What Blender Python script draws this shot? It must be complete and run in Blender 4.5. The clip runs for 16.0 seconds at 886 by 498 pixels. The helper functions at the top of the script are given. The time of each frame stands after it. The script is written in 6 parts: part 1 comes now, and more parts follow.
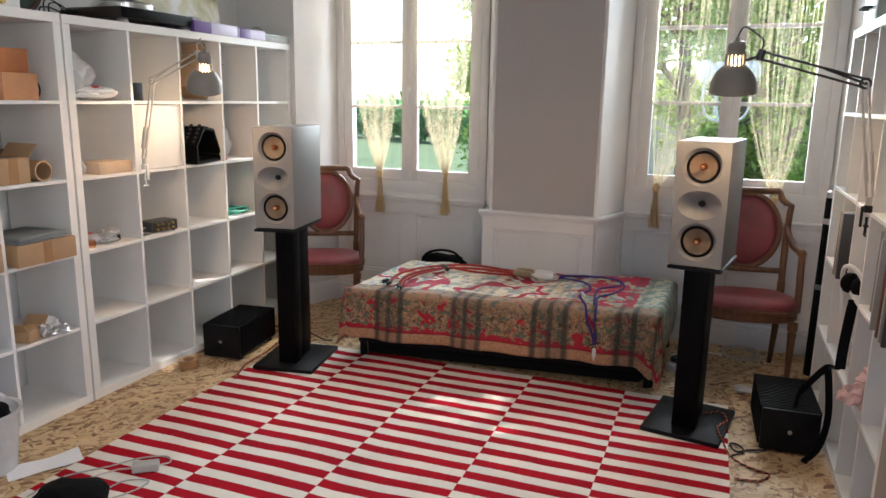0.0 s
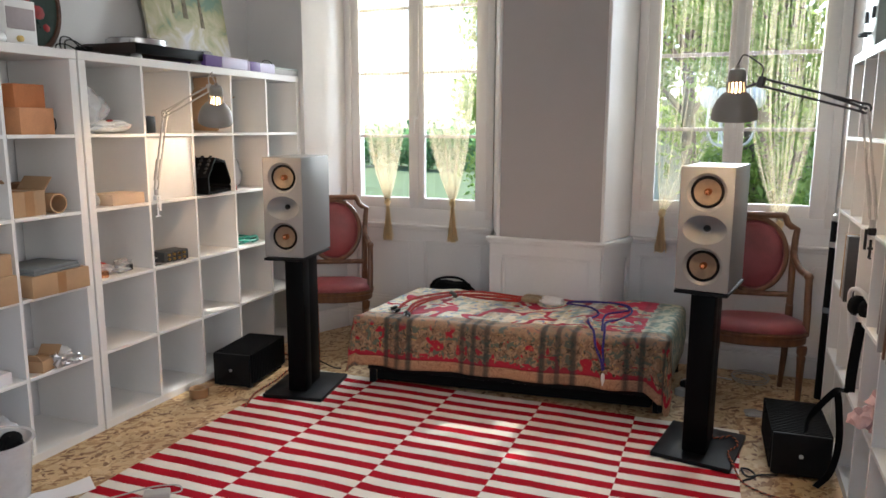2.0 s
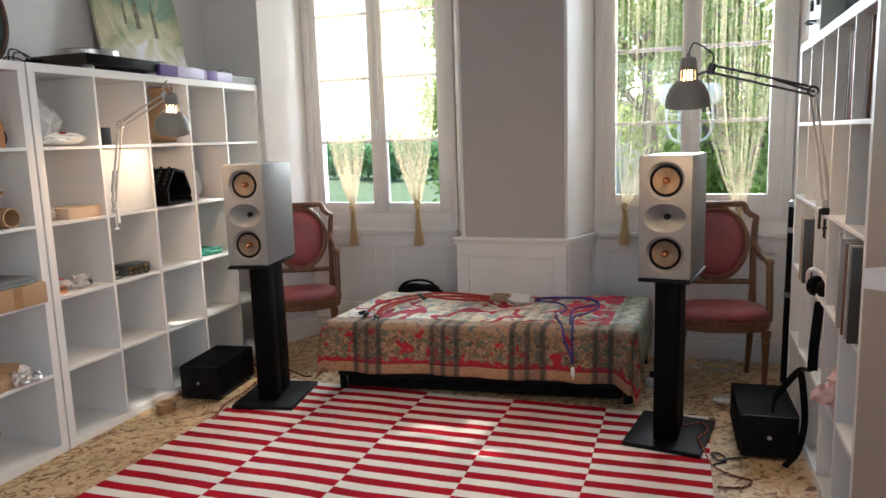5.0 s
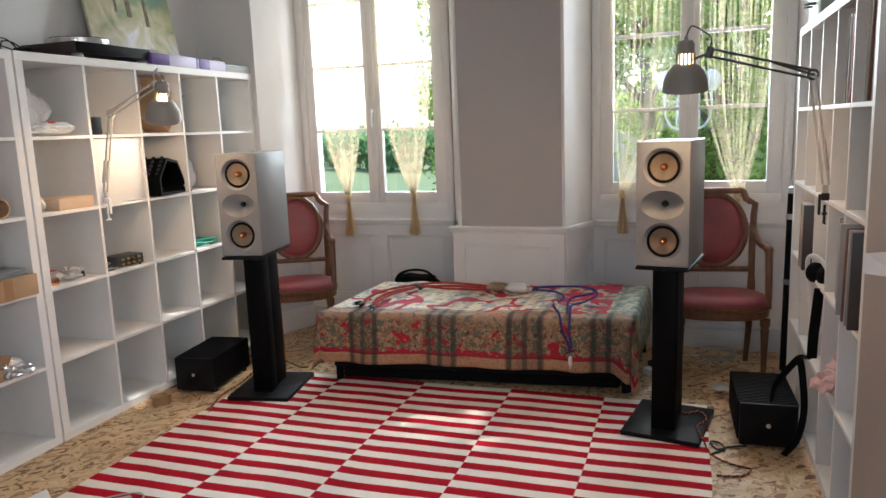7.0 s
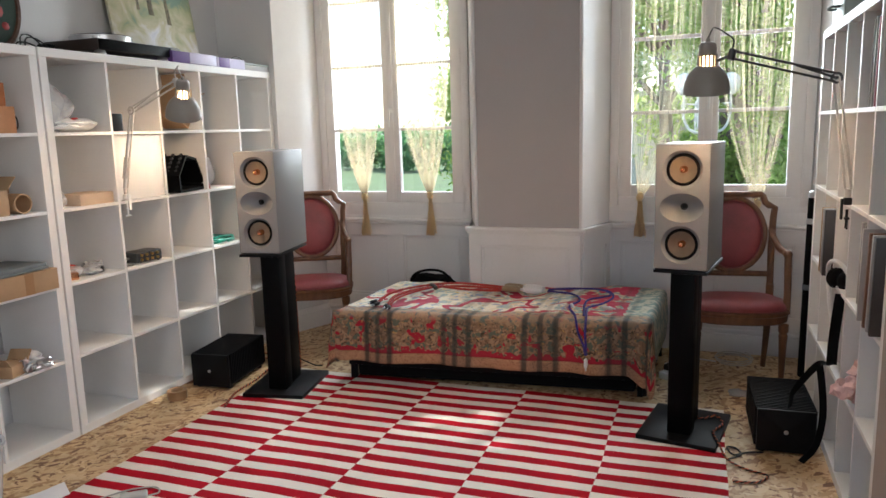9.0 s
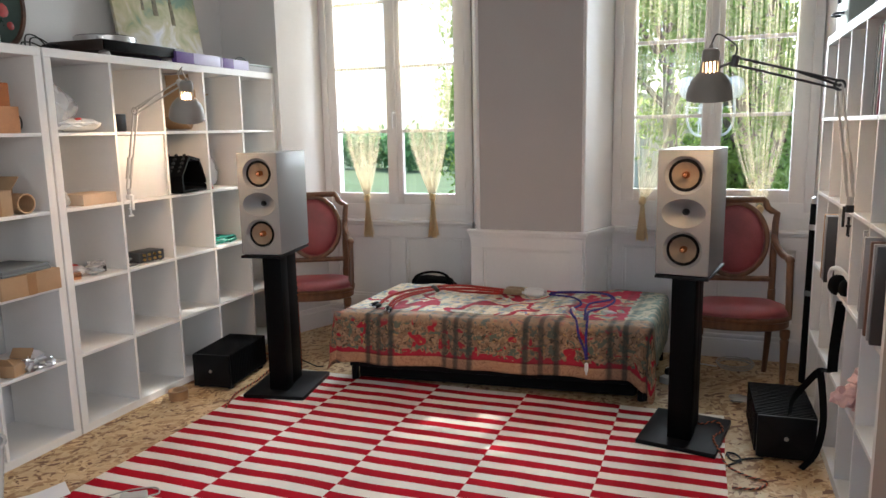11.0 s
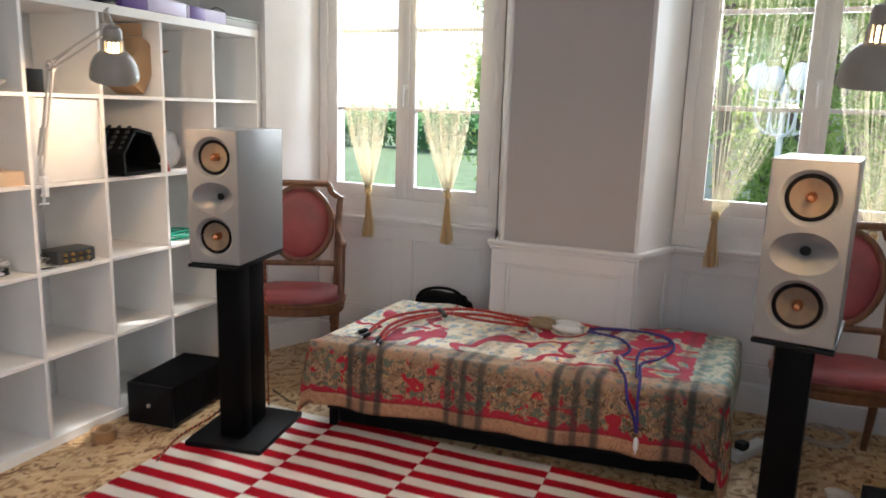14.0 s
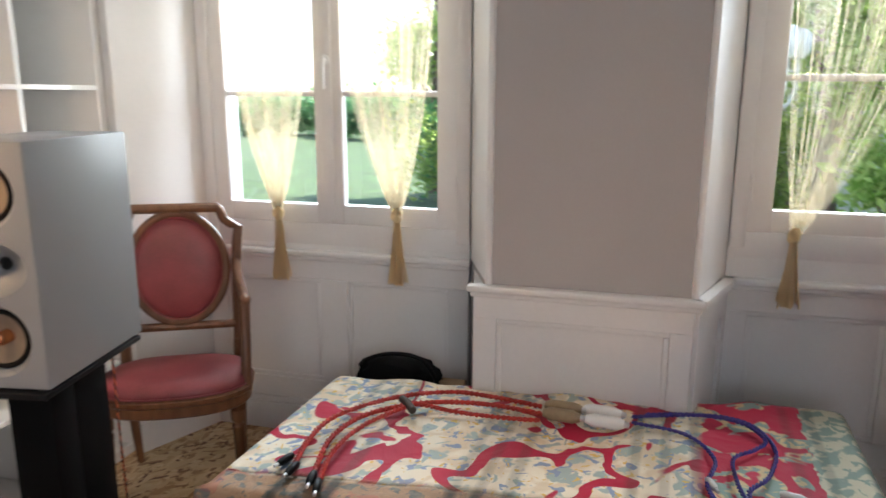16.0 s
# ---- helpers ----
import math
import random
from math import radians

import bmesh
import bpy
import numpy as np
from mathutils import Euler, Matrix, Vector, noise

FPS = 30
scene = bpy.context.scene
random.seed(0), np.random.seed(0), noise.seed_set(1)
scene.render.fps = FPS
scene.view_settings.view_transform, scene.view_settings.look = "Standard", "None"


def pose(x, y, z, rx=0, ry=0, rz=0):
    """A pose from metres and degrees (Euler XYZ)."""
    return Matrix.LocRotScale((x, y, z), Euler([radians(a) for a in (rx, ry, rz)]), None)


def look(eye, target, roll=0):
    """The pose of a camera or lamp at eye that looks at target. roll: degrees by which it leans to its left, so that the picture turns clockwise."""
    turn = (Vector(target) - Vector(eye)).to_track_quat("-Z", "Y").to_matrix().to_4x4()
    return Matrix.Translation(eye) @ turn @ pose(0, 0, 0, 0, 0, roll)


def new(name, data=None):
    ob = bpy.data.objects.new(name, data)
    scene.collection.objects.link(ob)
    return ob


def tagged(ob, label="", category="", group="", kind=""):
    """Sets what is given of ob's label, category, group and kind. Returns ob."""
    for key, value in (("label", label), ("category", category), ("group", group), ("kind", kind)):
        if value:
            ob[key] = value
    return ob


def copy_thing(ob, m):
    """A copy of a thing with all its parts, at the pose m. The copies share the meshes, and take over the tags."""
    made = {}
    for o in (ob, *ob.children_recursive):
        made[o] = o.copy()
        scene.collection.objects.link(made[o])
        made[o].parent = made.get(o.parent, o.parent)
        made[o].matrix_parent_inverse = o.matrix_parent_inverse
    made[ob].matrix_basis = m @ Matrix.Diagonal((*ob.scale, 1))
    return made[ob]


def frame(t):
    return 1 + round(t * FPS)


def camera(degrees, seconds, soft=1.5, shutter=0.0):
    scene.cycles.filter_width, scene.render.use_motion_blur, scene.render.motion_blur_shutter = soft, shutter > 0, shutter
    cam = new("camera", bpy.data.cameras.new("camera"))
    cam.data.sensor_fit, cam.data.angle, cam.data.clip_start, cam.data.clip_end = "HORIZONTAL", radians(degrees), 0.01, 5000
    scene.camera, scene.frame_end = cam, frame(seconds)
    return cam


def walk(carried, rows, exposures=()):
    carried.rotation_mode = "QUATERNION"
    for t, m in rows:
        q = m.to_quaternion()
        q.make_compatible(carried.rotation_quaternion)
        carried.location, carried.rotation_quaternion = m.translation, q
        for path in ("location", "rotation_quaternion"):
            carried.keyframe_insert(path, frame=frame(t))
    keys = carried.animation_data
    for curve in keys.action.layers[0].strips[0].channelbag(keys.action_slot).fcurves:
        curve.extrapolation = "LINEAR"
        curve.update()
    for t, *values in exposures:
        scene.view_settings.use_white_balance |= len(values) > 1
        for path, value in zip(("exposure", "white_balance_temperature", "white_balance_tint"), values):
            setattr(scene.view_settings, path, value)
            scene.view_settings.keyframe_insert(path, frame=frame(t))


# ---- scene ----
cam = camera(63.4, 16.0, shutter=0.5)
PATH = [
    (0, (2.76, -4.299, 1.479), (2.064, -2.47, 1.069), 0.9),
    (0.5, (2.774, -4.303, 1.476), (2.072, -2.473, 1.08), 0.4),
    (1, (2.758, -4.318, 1.474), (2.068, -2.48, 1.094), 0.4),
    (1.5, (2.788, -4.322, 1.456), (2.073, -2.489, 1.096), 0.4),
    (2, (2.774, -4.33, 1.483), (2.051, -2.496, 1.148), 0.2),
    (2.5, (2.78, -4.343, 1.469), (2.078, -2.491, 1.186), -0.2),
    (3, (2.78, -4.336, 1.45), (2.129, -2.464, 1.177), -0.0),
    (3.5, (2.801, -4.331, 1.44), (2.163, -2.457, 1.159), -1.3),
    (4, (2.803, -4.331, 1.434), (2.161, -2.458, 1.153), -1.9),
    (6.5, (2.802, -4.29, 1.425), (2.14, -2.435, 1.075), -1.7),
    (7, (2.807, -4.282, 1.416), (2.16, -2.419, 1.082), -2.2),
    (7.5, (2.798, -4.283, 1.416), (2.149, -2.419, 1.096), -2.1),
    (8, (2.814, -4.276, 1.419), (2.144, -2.42, 1.091), -2.2),
    (8.5, (2.803, -4.278, 1.419), (2.126, -2.426, 1.084), -2.0),
    (9, (2.794, -4.286, 1.412), (2.111, -2.436, 1.082), -1.6),
    (9.5, (2.796, -4.29, 1.43), (2.113, -2.44, 1.099), -1.2),
    (12, (2.8, -4.266, 1.426), (2.102, -2.421, 1.095), -1.0),
    (12.5, (2.774, -4.16, 1.433), (2.104, -2.315, 1.05), 0.7),
    (13, (2.687, -3.95, 1.435), (2.06, -2.093, 1.038), 1.8),
    (13.5, (2.585, -3.7, 1.426), (1.914, -1.86, 1.023), 1.3),
    (14, (2.519, -3.373, 1.431), (1.769, -1.559, 1.048), 1.8),
    (14.5, (2.421, -3.101, 1.433), (1.709, -1.268, 1.069), 2.6),
    (15, (2.193, -2.818, 1.459), (1.592, -0.954, 1.05), 1.4),
    (15.5, (2.087, -2.466, 1.434), (1.381, -0.633, 1.059), 1.0),
    (16, (1.899, -2.278, 1.421), (1.39, -0.39, 0.997), 0.2),
]
walk(cam, [(t, look(eye, target, roll)) for t, eye, target, roll in PATH], [(0, 1.55, 6180, 10), (12.5, 1.55, 6180, 10), (14, 1.64, 6180, 10), (15, 1.74, 6180, 10), (16, 1.76, 6180, 10)])

# ---- light ----
world = bpy.data.worlds.new("sky")
scene.world = world
world.use_nodes = True
wn = world.node_tree.nodes
sky = wn.new("ShaderNodeTexSky")
sky.sky_type = "NISHITA"
sky.sun_disc = False
sky.sun_elevation = radians(50)
sky.sun_rotation = radians(25)
wn["Background"].inputs[1].default_value = 0.15
world.node_tree.links.new(sky.outputs[0], wn["Background"].inputs[0])
sun_data = bpy.data.lights.new("sun", "SUN")
sun_data.energy, sun_data.angle, sun_data.color = 5.0, radians(0.8), (1.0, 0.94, 0.85)
sun_lamp = new("sun", sun_data)
sun_lamp.matrix_world = look((1.0 + 3 * 0.30, 3 * 0.55, 3 * 0.78), (1.0, 0, 0))


def added_area_light(eye, target, size, power, color):
    d = bpy.data.lights.new("added_area_lamp", "AREA")
    d.shape, d.size, d.size_y, d.energy, d.color = "RECTANGLE", size, 1.6, power, color
    ob = new("added_area_lamp", d)
    ob.matrix_world = look(eye, target)


added_area_light((0.73, 1.45, 2.15), (0.73, -1.5, 0.9), 1.2, 46, (0.88, 0.96, 1.0))
added_area_light((2.95, 1.45, 2.15), (2.0, -1.5, 0.9), 1.2, 40, (0.88, 0.96, 1.0))
# Fill lamps behind unseen openings added in the east and south walls.
added_area_light((3.75, -3.9, 1.65), (0.5, -1.9, 0.8), 1.4, 15, (1.0, 0.95, 0.90))
added_area_light((2.10, -6.45, 1.65), (2.2, -1.5, 0.4), 1.4, 1, (1.0, 0.95, 0.90))

# ---- materials ----


def mat(name, color, rough=0.6, vary=0.12, scale=6.0, fine=60.0, bump=0.1, metal=0.0, spec=0.5, second=None):
    """Painted or natural surface: two scales of noise in colour, fine relief."""
    m = bpy.data.materials.new(name)
    m.use_nodes = True
    nt = m.node_tree
    n, l = nt.nodes, nt.links
    b = n["Principled BSDF"]
    tc = n.new("ShaderNodeTexCoord")
    n1 = n.new("ShaderNodeTexNoise")
    n1.inputs["Scale"].default_value, n1.inputs["Detail"].default_value = scale, 5
    n2 = n.new("ShaderNodeTexNoise")
    n2.inputs["Scale"].default_value, n2.inputs["Detail"].default_value = fine, 3
    l.new(tc.outputs["Object"], n1.inputs["Vector"])
    l.new(tc.outputs["Object"], n2.inputs["Vector"])
    mixf = n.new("ShaderNodeMath")
    mixf.operation = "MULTIPLY_ADD"
    l.new(n2.outputs["Fac"], mixf.inputs[0])
    mixf.inputs[1].default_value = 0.35
    l.new(n1.outputs["Fac"], mixf.inputs[2])
    ramp = n.new("ShaderNodeValToRGB")
    dark = second or tuple(c * (1 - 2.2 * vary) for c in color)
    lite = tuple(min(1, c * (1 + 0.6 * vary)) for c in color)
    ramp.color_ramp.elements[0].position, ramp.color_ramp.elements[1].position = 0.42, 0.92
    ramp.color_ramp.elements[0].color, ramp.color_ramp.elements[1].color = (*dark, 1), (*lite, 1)
    l.new(mixf.outputs[0], ramp.inputs[0])
    l.new(ramp.outputs[0], b.inputs["Base Color"])
    b.inputs["Roughness"].default_value, b.inputs["Metallic"].default_value = rough, metal
    b.inputs["Specular IOR Level"].default_value = spec
    rr = n.new("ShaderNodeMapRange")
    rr.inputs["To Min"].default_value, rr.inputs["To Max"].default_value = max(0.02, rough - 0.08), min(1, rough + 0.08)
    l.new(n1.outputs["Fac"], rr.inputs["Value"])
    l.new(rr.outputs[0], b.inputs["Roughness"])
    if bump:
        bp = n.new("ShaderNodeBump")
        bp.inputs["Strength"].default_value, bp.inputs["Distance"].default_value = bump, 0.002
        l.new(n2.outputs["Fac"], bp.inputs["Height"])
        l.new(bp.outputs[0], b.inputs["Normal"])
    return m


def wood(name, c1, c2, rough=0.4, axis=2):
    m = bpy.data.materials.new(name)
    m.use_nodes = True
    n, l = m.node_tree.nodes, m.node_tree.links
    b = n["Principled BSDF"]
    tc, mp = n.new("ShaderNodeTexCoord"), n.new("ShaderNodeMapping")
    s = [28, 28, 28]
    s[axis] = 5
    mp.inputs["Scale"].default_value = s
    nz = n.new("ShaderNodeTexNoise")
    nz.inputs["Scale"].default_value, nz.inputs["Detail"].default_value = 1.0, 6
    ramp = n.new("ShaderNodeValToRGB")
    ramp.color_ramp.elements[0].position, ramp.color_ramp.elements[1].position = 0.35, 0.7
    ramp.color_ramp.elements[0].color, ramp.color_ramp.elements[1].color = (*c1, 1), (*c2, 1)
    l.new(tc.outputs["Object"], mp.inputs[0])
    l.new(mp.outputs[0], nz.inputs["Vector"])
    l.new(nz.outputs["Fac"], ramp.inputs[0])
    l.new(ramp.outputs[0], b.inputs["Base Color"])
    b.inputs["Roughness"].default_value = rough
    bp = n.new("ShaderNodeBump")
    bp.inputs["Strength"].default_value, bp.inputs["Distance"].default_value = 0.15, 0.001
    l.new(nz.outputs["Fac"], bp.inputs["Height"])
    l.new(bp.outputs[0], b.inputs["Normal"])
    return m


def osb():
    """Oriented strand board: flakes in several directions and tones."""
    m = bpy.data.materials.new("strand_board")
    m.use_nodes = True
    n, l = m.node_tree.nodes, m.node_tree.links
    b = n["Principled BSDF"]
    tc = n.new("ShaderNodeTexCoord")
    cols = []
    for k, (rot, sc) in enumerate(((0.3, (22, 62, 1)), (1.5, (24, 66, 1)), (2.4, (19, 52, 1)))):
        mp = n.new("ShaderNodeMapping")
        mp.inputs["Rotation"].default_value = (0, 0, rot)
        mp.inputs["Location"].default_value = (k * 7.3, k * 3.1, 0)
        mq = n.new("ShaderNodeMapping")
        mq.inputs["Scale"].default_value = sc
        wob = n.new("ShaderNodeTexNoise")
        wob.inputs["Scale"].default_value = 9
        wadd = n.new("ShaderNodeMixRGB")
        wadd.blend_type, wadd.inputs[0].default_value = "ADD", 0.05
        v = n.new("ShaderNodeTexVoronoi")
        v.inputs["Scale"].default_value = 1.0
        l.new(tc.outputs["Object"], mp.inputs[0])
        l.new(tc.outputs["Object"], wob.inputs["Vector"])
        l.new(mp.outputs[0], wadd.inputs[1])
        l.new(wob.outputs["Color"], wadd.inputs[2])
        l.new(wadd.outputs[0], mq.inputs[0])
        l.new(mq.outputs[0], v.inputs["Vector"])
        r = n.new("ShaderNodeValToRGB")
        e = r.color_ramp.elements
        e[0].position, e[0].color = 0.0, (0.17, 0.065, 0.028, 1)
        e[1].position, e[1].color = 1.0, (0.78, 0.60, 0.36, 1)
        for p, c in ((0.22, (0.46, 0.27, 0.125, 1)), (0.5, (0.70, 0.50, 0.27, 1)), (0.8, (0.70, 0.50, 0.28, 1))):
            e.new(p).color = c
        sep = n.new("ShaderNodeSeparateColor")
        l.new(v.outputs["Color"], sep.inputs[0])
        l.new(sep.outputs[0], r.inputs[0])
        cols.append((r.outputs[0], sep.outputs[1]))
    mix1, mix2 = n.new("ShaderNodeMix"), n.new("ShaderNodeMix")
    for mx in (mix1, mix2):
        mx.data_type = "RGBA"
    t1 = n.new("ShaderNodeMath")
    t1.operation = "GREATER_THAN"
    t1.inputs[1].default_value = 0.5
    l.new(cols[1][1], t1.inputs[0])
    l.new(t1.outputs[0], mix1.inputs["Factor"])
    l.new(cols[0][0], mix1.inputs["A"])
    l.new(cols[1][0], mix1.inputs["B"])
    t2 = n.new("ShaderNodeMath")
    t2.operation = "GREATER_THAN"
    t2.inputs[1].default_value = 0.62
    l.new(cols[2][1], t2.inputs[0])
    l.new(t2.outputs[0], mix2.inputs["Factor"])
    l.new(mix1.outputs["Result"], mix2.inputs["A"])
    l.new(cols[2][0], mix2.inputs["B"])
    nz = n.new("ShaderNodeTexNoise")
    nz.inputs["Scale"].default_value, nz.inputs["Detail"].default_value = 3.5, 4
    l.new(tc.outputs["Object"], nz.inputs["Vector"])
    hue = n.new("ShaderNodeMapRange")
    hue.inputs["To Min"].default_value, hue.inputs["To Max"].default_value = 0.5, 1.16
    l.new(nz.outputs["Fac"], hue.inputs["Value"])
    hs = n.new("ShaderNodeHueSaturation")
    l.new(hue.outputs[0], hs.inputs["Value"])
    l.new(mix2.outputs["Result"], hs.inputs["Color"])
    l.new(hs.outputs[0], b.inputs["Base Color"])
    b.inputs["Roughness"].default_value = 0.55
    bp = n.new("ShaderNodeBump")
    bp.inputs["Strength"].default_value, bp.inputs["Distance"].default_value = 0.25, 0.001
    l.new(cols[1][1], bp.inputs["Height"])
    l.new(bp.outputs[0], b.inputs["Normal"])
    return m


def tapestry():
    """Woven bedcover: cream ground, red scrolls, green and blue flowers, dark warp stripes, red border bands."""
    m = bpy.data.materials.new("tapestry_cloth")
    m.use_nodes = True
    n, l = m.node_tree.nodes, m.node_tree.links
    b = n["Principled BSDF"]
    uv = n.new("ShaderNodeUVMap")
    uv.uv_map = "UVMap"

    def noise_band(scale, lo, hi, off):
        mp = n.new("ShaderNodeMapping")
        mp.inputs["Location"].default_value = (off, off * 1.7, 0)
        z = n.new("ShaderNodeTexNoise")
        z.inputs["Scale"].default_value, z.inputs["Detail"].default_value, z.inputs["Distortion"].default_value = scale, 2.0, 0.6
        r = n.new("ShaderNodeValToRGB")
        r.color_ramp.interpolation = "CONSTANT" if lo is None else "LINEAR"
        e = r.color_ramp.elements
        e[0].position, e[0].color = lo, (0, 0, 0, 1)
        e[1].position, e[1].color = hi, (1, 1, 1, 1)
        l.new(uv.outputs[0], mp.inputs[0])
        l.new(mp.outputs[0], z.inputs["Vector"])
        l.new(z.outputs["Fac"], r.inputs[0])
        return r.outputs[0]

    def mixc(fac, a, bcol):
        x = n.new("ShaderNodeMix")
        x.data_type = "RGBA"
        l.new(fac, x.inputs["Factor"])
        for key, val in (("A", a), ("B", bcol)):
            if isinstance(val, tuple):
                x.inputs[key].default_value = (*val, 1)
            else:
                l.new(val, x.inputs[key])
        return x.outputs["Result"]

    def math2(op, a, c):
        x = n.new("ShaderNodeMath")
        x.operation = op
        for i, val in enumerate((a, c)):
            if isinstance(val, (int, float)):
                x.inputs[i].default_value = val
            else:
                l.new(val, x.inputs[i])
        return x.outputs[0]

    sep = n.new("ShaderNodeSeparateXYZ")
    l.new(uv.outputs[0], sep.inputs[0])
    u, v = sep.outputs[0], sep.outputs[1]
    # v grows from the front hem (0) over the edge (about 0.30) to the back; the top field lies past 0.38
    top = n.new("ShaderNodeMapRange")
    top.inputs["From Min"].default_value, top.inputs["From Max"].default_value = 0.36, 0.40
    l.new(v, top.inputs["Value"])
    def vein(scale, half, off):
        mp = n.new("ShaderNodeMapping")
        mp.inputs["Location"].default_value = (off, off * 0.6, 0)
        z = n.new("ShaderNodeTexNoise")
        z.inputs["Scale"].default_value, z.inputs["Detail"].default_value, z.inputs["Distortion"].default_value = scale, 1.5, 1.2
        l.new(uv.outputs[0], mp.inputs[0])
        l.new(mp.outputs[0], z.inputs["Vector"])
        d = math2("ABSOLUTE", math2("SUBTRACT", z.outputs["Fac"], 0.5), 0.0)
        return math2("LESS_THAN", d, half)

    col = mixc(noise_band(36, 0.46, 0.54, 3.1), (0.37, 0.24, 0.145), (0.25, 0.15, 0.085))
    col = mixc(vein(22, 0.022, 5.0), col, (0.07, 0.05, 0.03))
    col = mixc(noise_band(26, 0.555, 0.59, 9.2), col, (0.12, 0.135, 0.095))
    col = mixc(noise_band(13, 0.605, 0.615, 1.2), col, (0.40, 0.02, 0.035))
    col = mixc(noise_band(52, 0.63, 0.67, 5.5), col, (0.46, 0.28, 0.10))
    # a peach strip with few motifs divides the drop from the top
    strip = n.new("ShaderNodeValToRGB")
    e = strip.color_ramp.elements
    e[0].position, e[0].color = 0.24, (0, 0, 0, 1)
    e[1].position, e[1].color = 0.38, (0, 0, 0, 1)
    e.new(0.26).color = e.new(0.36).color = (0.75, 0.75, 0.75, 1)
    l.new(v, strip.inputs[0])
    col = mixc(strip.outputs[0], col, mixc(noise_band(30, 0.56, 0.60, 21.0), (0.40, 0.25, 0.155), (0.14, 0.16, 0.15)))
    field = mixc(noise_band(10, 0.46, 0.56, 7.7), (0.80, 0.72, 0.58), (0.70, 0.58, 0.42))
    field = mixc(noise_band(17, 0.545, 0.585, 4.4), field, (0.38, 0.45, 0.42))
    field = mixc(noise_band(24, 0.59, 0.62, 8.8), field, (0.27, 0.33, 0.46))
    field = mixc(noise_band(40, 0.63, 0.66, 12.3), field, (0.70, 0.47, 0.14))
    field = mixc(vein(2.3, 0.030, 2.6), field, (0.45, 0.02, 0.055))
    field = mixc(noise_band(5.0, 0.63, 0.64, 2.9), field, (0.45, 0.02, 0.055))
    branch = n.new("ShaderNodeMapRange")
    branch.inputs["From Min"].default_value, branch.inputs["From Max"].default_value = 1.52, 1.56
    l.new(u, branch.inputs["Value"])
    redfield = mixc(noise_band(9, 0.53, 0.55, 14.1), (0.45, 0.025, 0.06), mixc(noise_band(25, 0.48, 0.54, 17.0), (0.24, 0.32, 0.28), (0.60, 0.46, 0.26)))
    field = mixc(branch.outputs[0], field, redfield)
    edge = math2("GREATER_THAN", math2("ADD", u, math2("MULTIPLY", noise_band(30, 0.3, 0.7, 4.0), 0.02)), 1.86)
    field = mixc(edge, field, mixc(noise_band(24, 0.47, 0.53, 31.0), (0.52, 0.48, 0.36), (0.22, 0.29, 0.25)))
    col = mixc(top.outputs[0], col, field)
    # pale hem and uneven red band above it
    wob = math2("MULTIPLY", noise_band(26, 0.35, 0.65, 6.1), 0.030)
    hem = math2("LESS_THAN", v, 0.058)
    hemcol = mixc(vein(60, 0.03, 2.2), (0.46, 0.25, 0.14), (0.26, 0.13, 0.07))
    col = mixc(hem, col, hemcol)
    vv = math2("SUBTRACT", v, wob)
    band = math2("MULTIPLY", math2("GREATER_THAN", v, 0.058), math2("LESS_THAN", vv, 0.068))
    col = mixc(band, col, (0.40, 0.022, 0.04))
    # dark warp stripes across the cloth
    def warp(centres, half, depth):
        strp = n.new("ShaderNodeValToRGB")
        e = strp.color_ramp.elements
        e[0].position, e[0].color = 0.0, (0, 0, 0, 1)
        e[1].position, e[1].color = 1.0, (0, 0, 0, 1)
        for c in centres:
            for p, g in ((c - half, 0), (c - 0.35 * half, depth), (c + 0.35 * half, depth), (c + half, 0)):
                e.new(p).color = (g, g, g, 1)
        l.new(math2("DIVIDE", u, 2.27), strp.inputs[0])
        return strp.outputs[0]

    lines = math2("MAXIMUM", warp((0.218, 0.278, 0.440, 0.605, 0.675, 0.828), 0.011, 0.86), warp((0.248, 0.412, 0.472, 0.640, 0.795, 0.88), 0.011, 0.80))
    lines = math2("MAXIMUM", lines, warp((0.247, 0.441, 0.640, 0.82), 0.05, 0.35))
    col = mixc(math2("MULTIPLY", lines, math2("SUBTRACT", 1.0, math2("MULTIPLY", top.outputs[0], 0.5))), col, (0.03, 0.038, 0.036))
    l.new(col, b.inputs["Base Color"])
    b.inputs["Roughness"].default_value = 0.62
    b.inputs["Specular IOR Level"].default_value = 0.2
    wv = n.new("ShaderNodeTexNoise")
    wv.inputs["Scale"].default_value = 350
    l.new(uv.outputs[0], wv.inputs["Vector"])
    bp = n.new("ShaderNodeBump")
    bp.inputs["Strength"].default_value, bp.inputs["Distance"].default_value = 0.3, 0.001
    l.new(wv.outputs["Fac"], bp.inputs["Height"])
    cr = n.new("ShaderNodeTexNoise")
    cr.inputs["Scale"].default_value, cr.inputs["Detail"].default_value, cr.inputs["Distortion"].default_value = 9, 4, 1.0
    l.new(uv.outputs[0], cr.inputs["Vector"])
    b2 = n.new("ShaderNodeBump")
    b2.inputs["Strength"].default_value, b2.inputs["Distance"].default_value = 0.5, 0.02
    l.new(cr.outputs["Fac"], b2.inputs["Height"])
    l.new(bp.outputs[0], b2.inputs["Normal"])
    l.new(b2.outputs[0], b.inputs["Normal"])
    return m


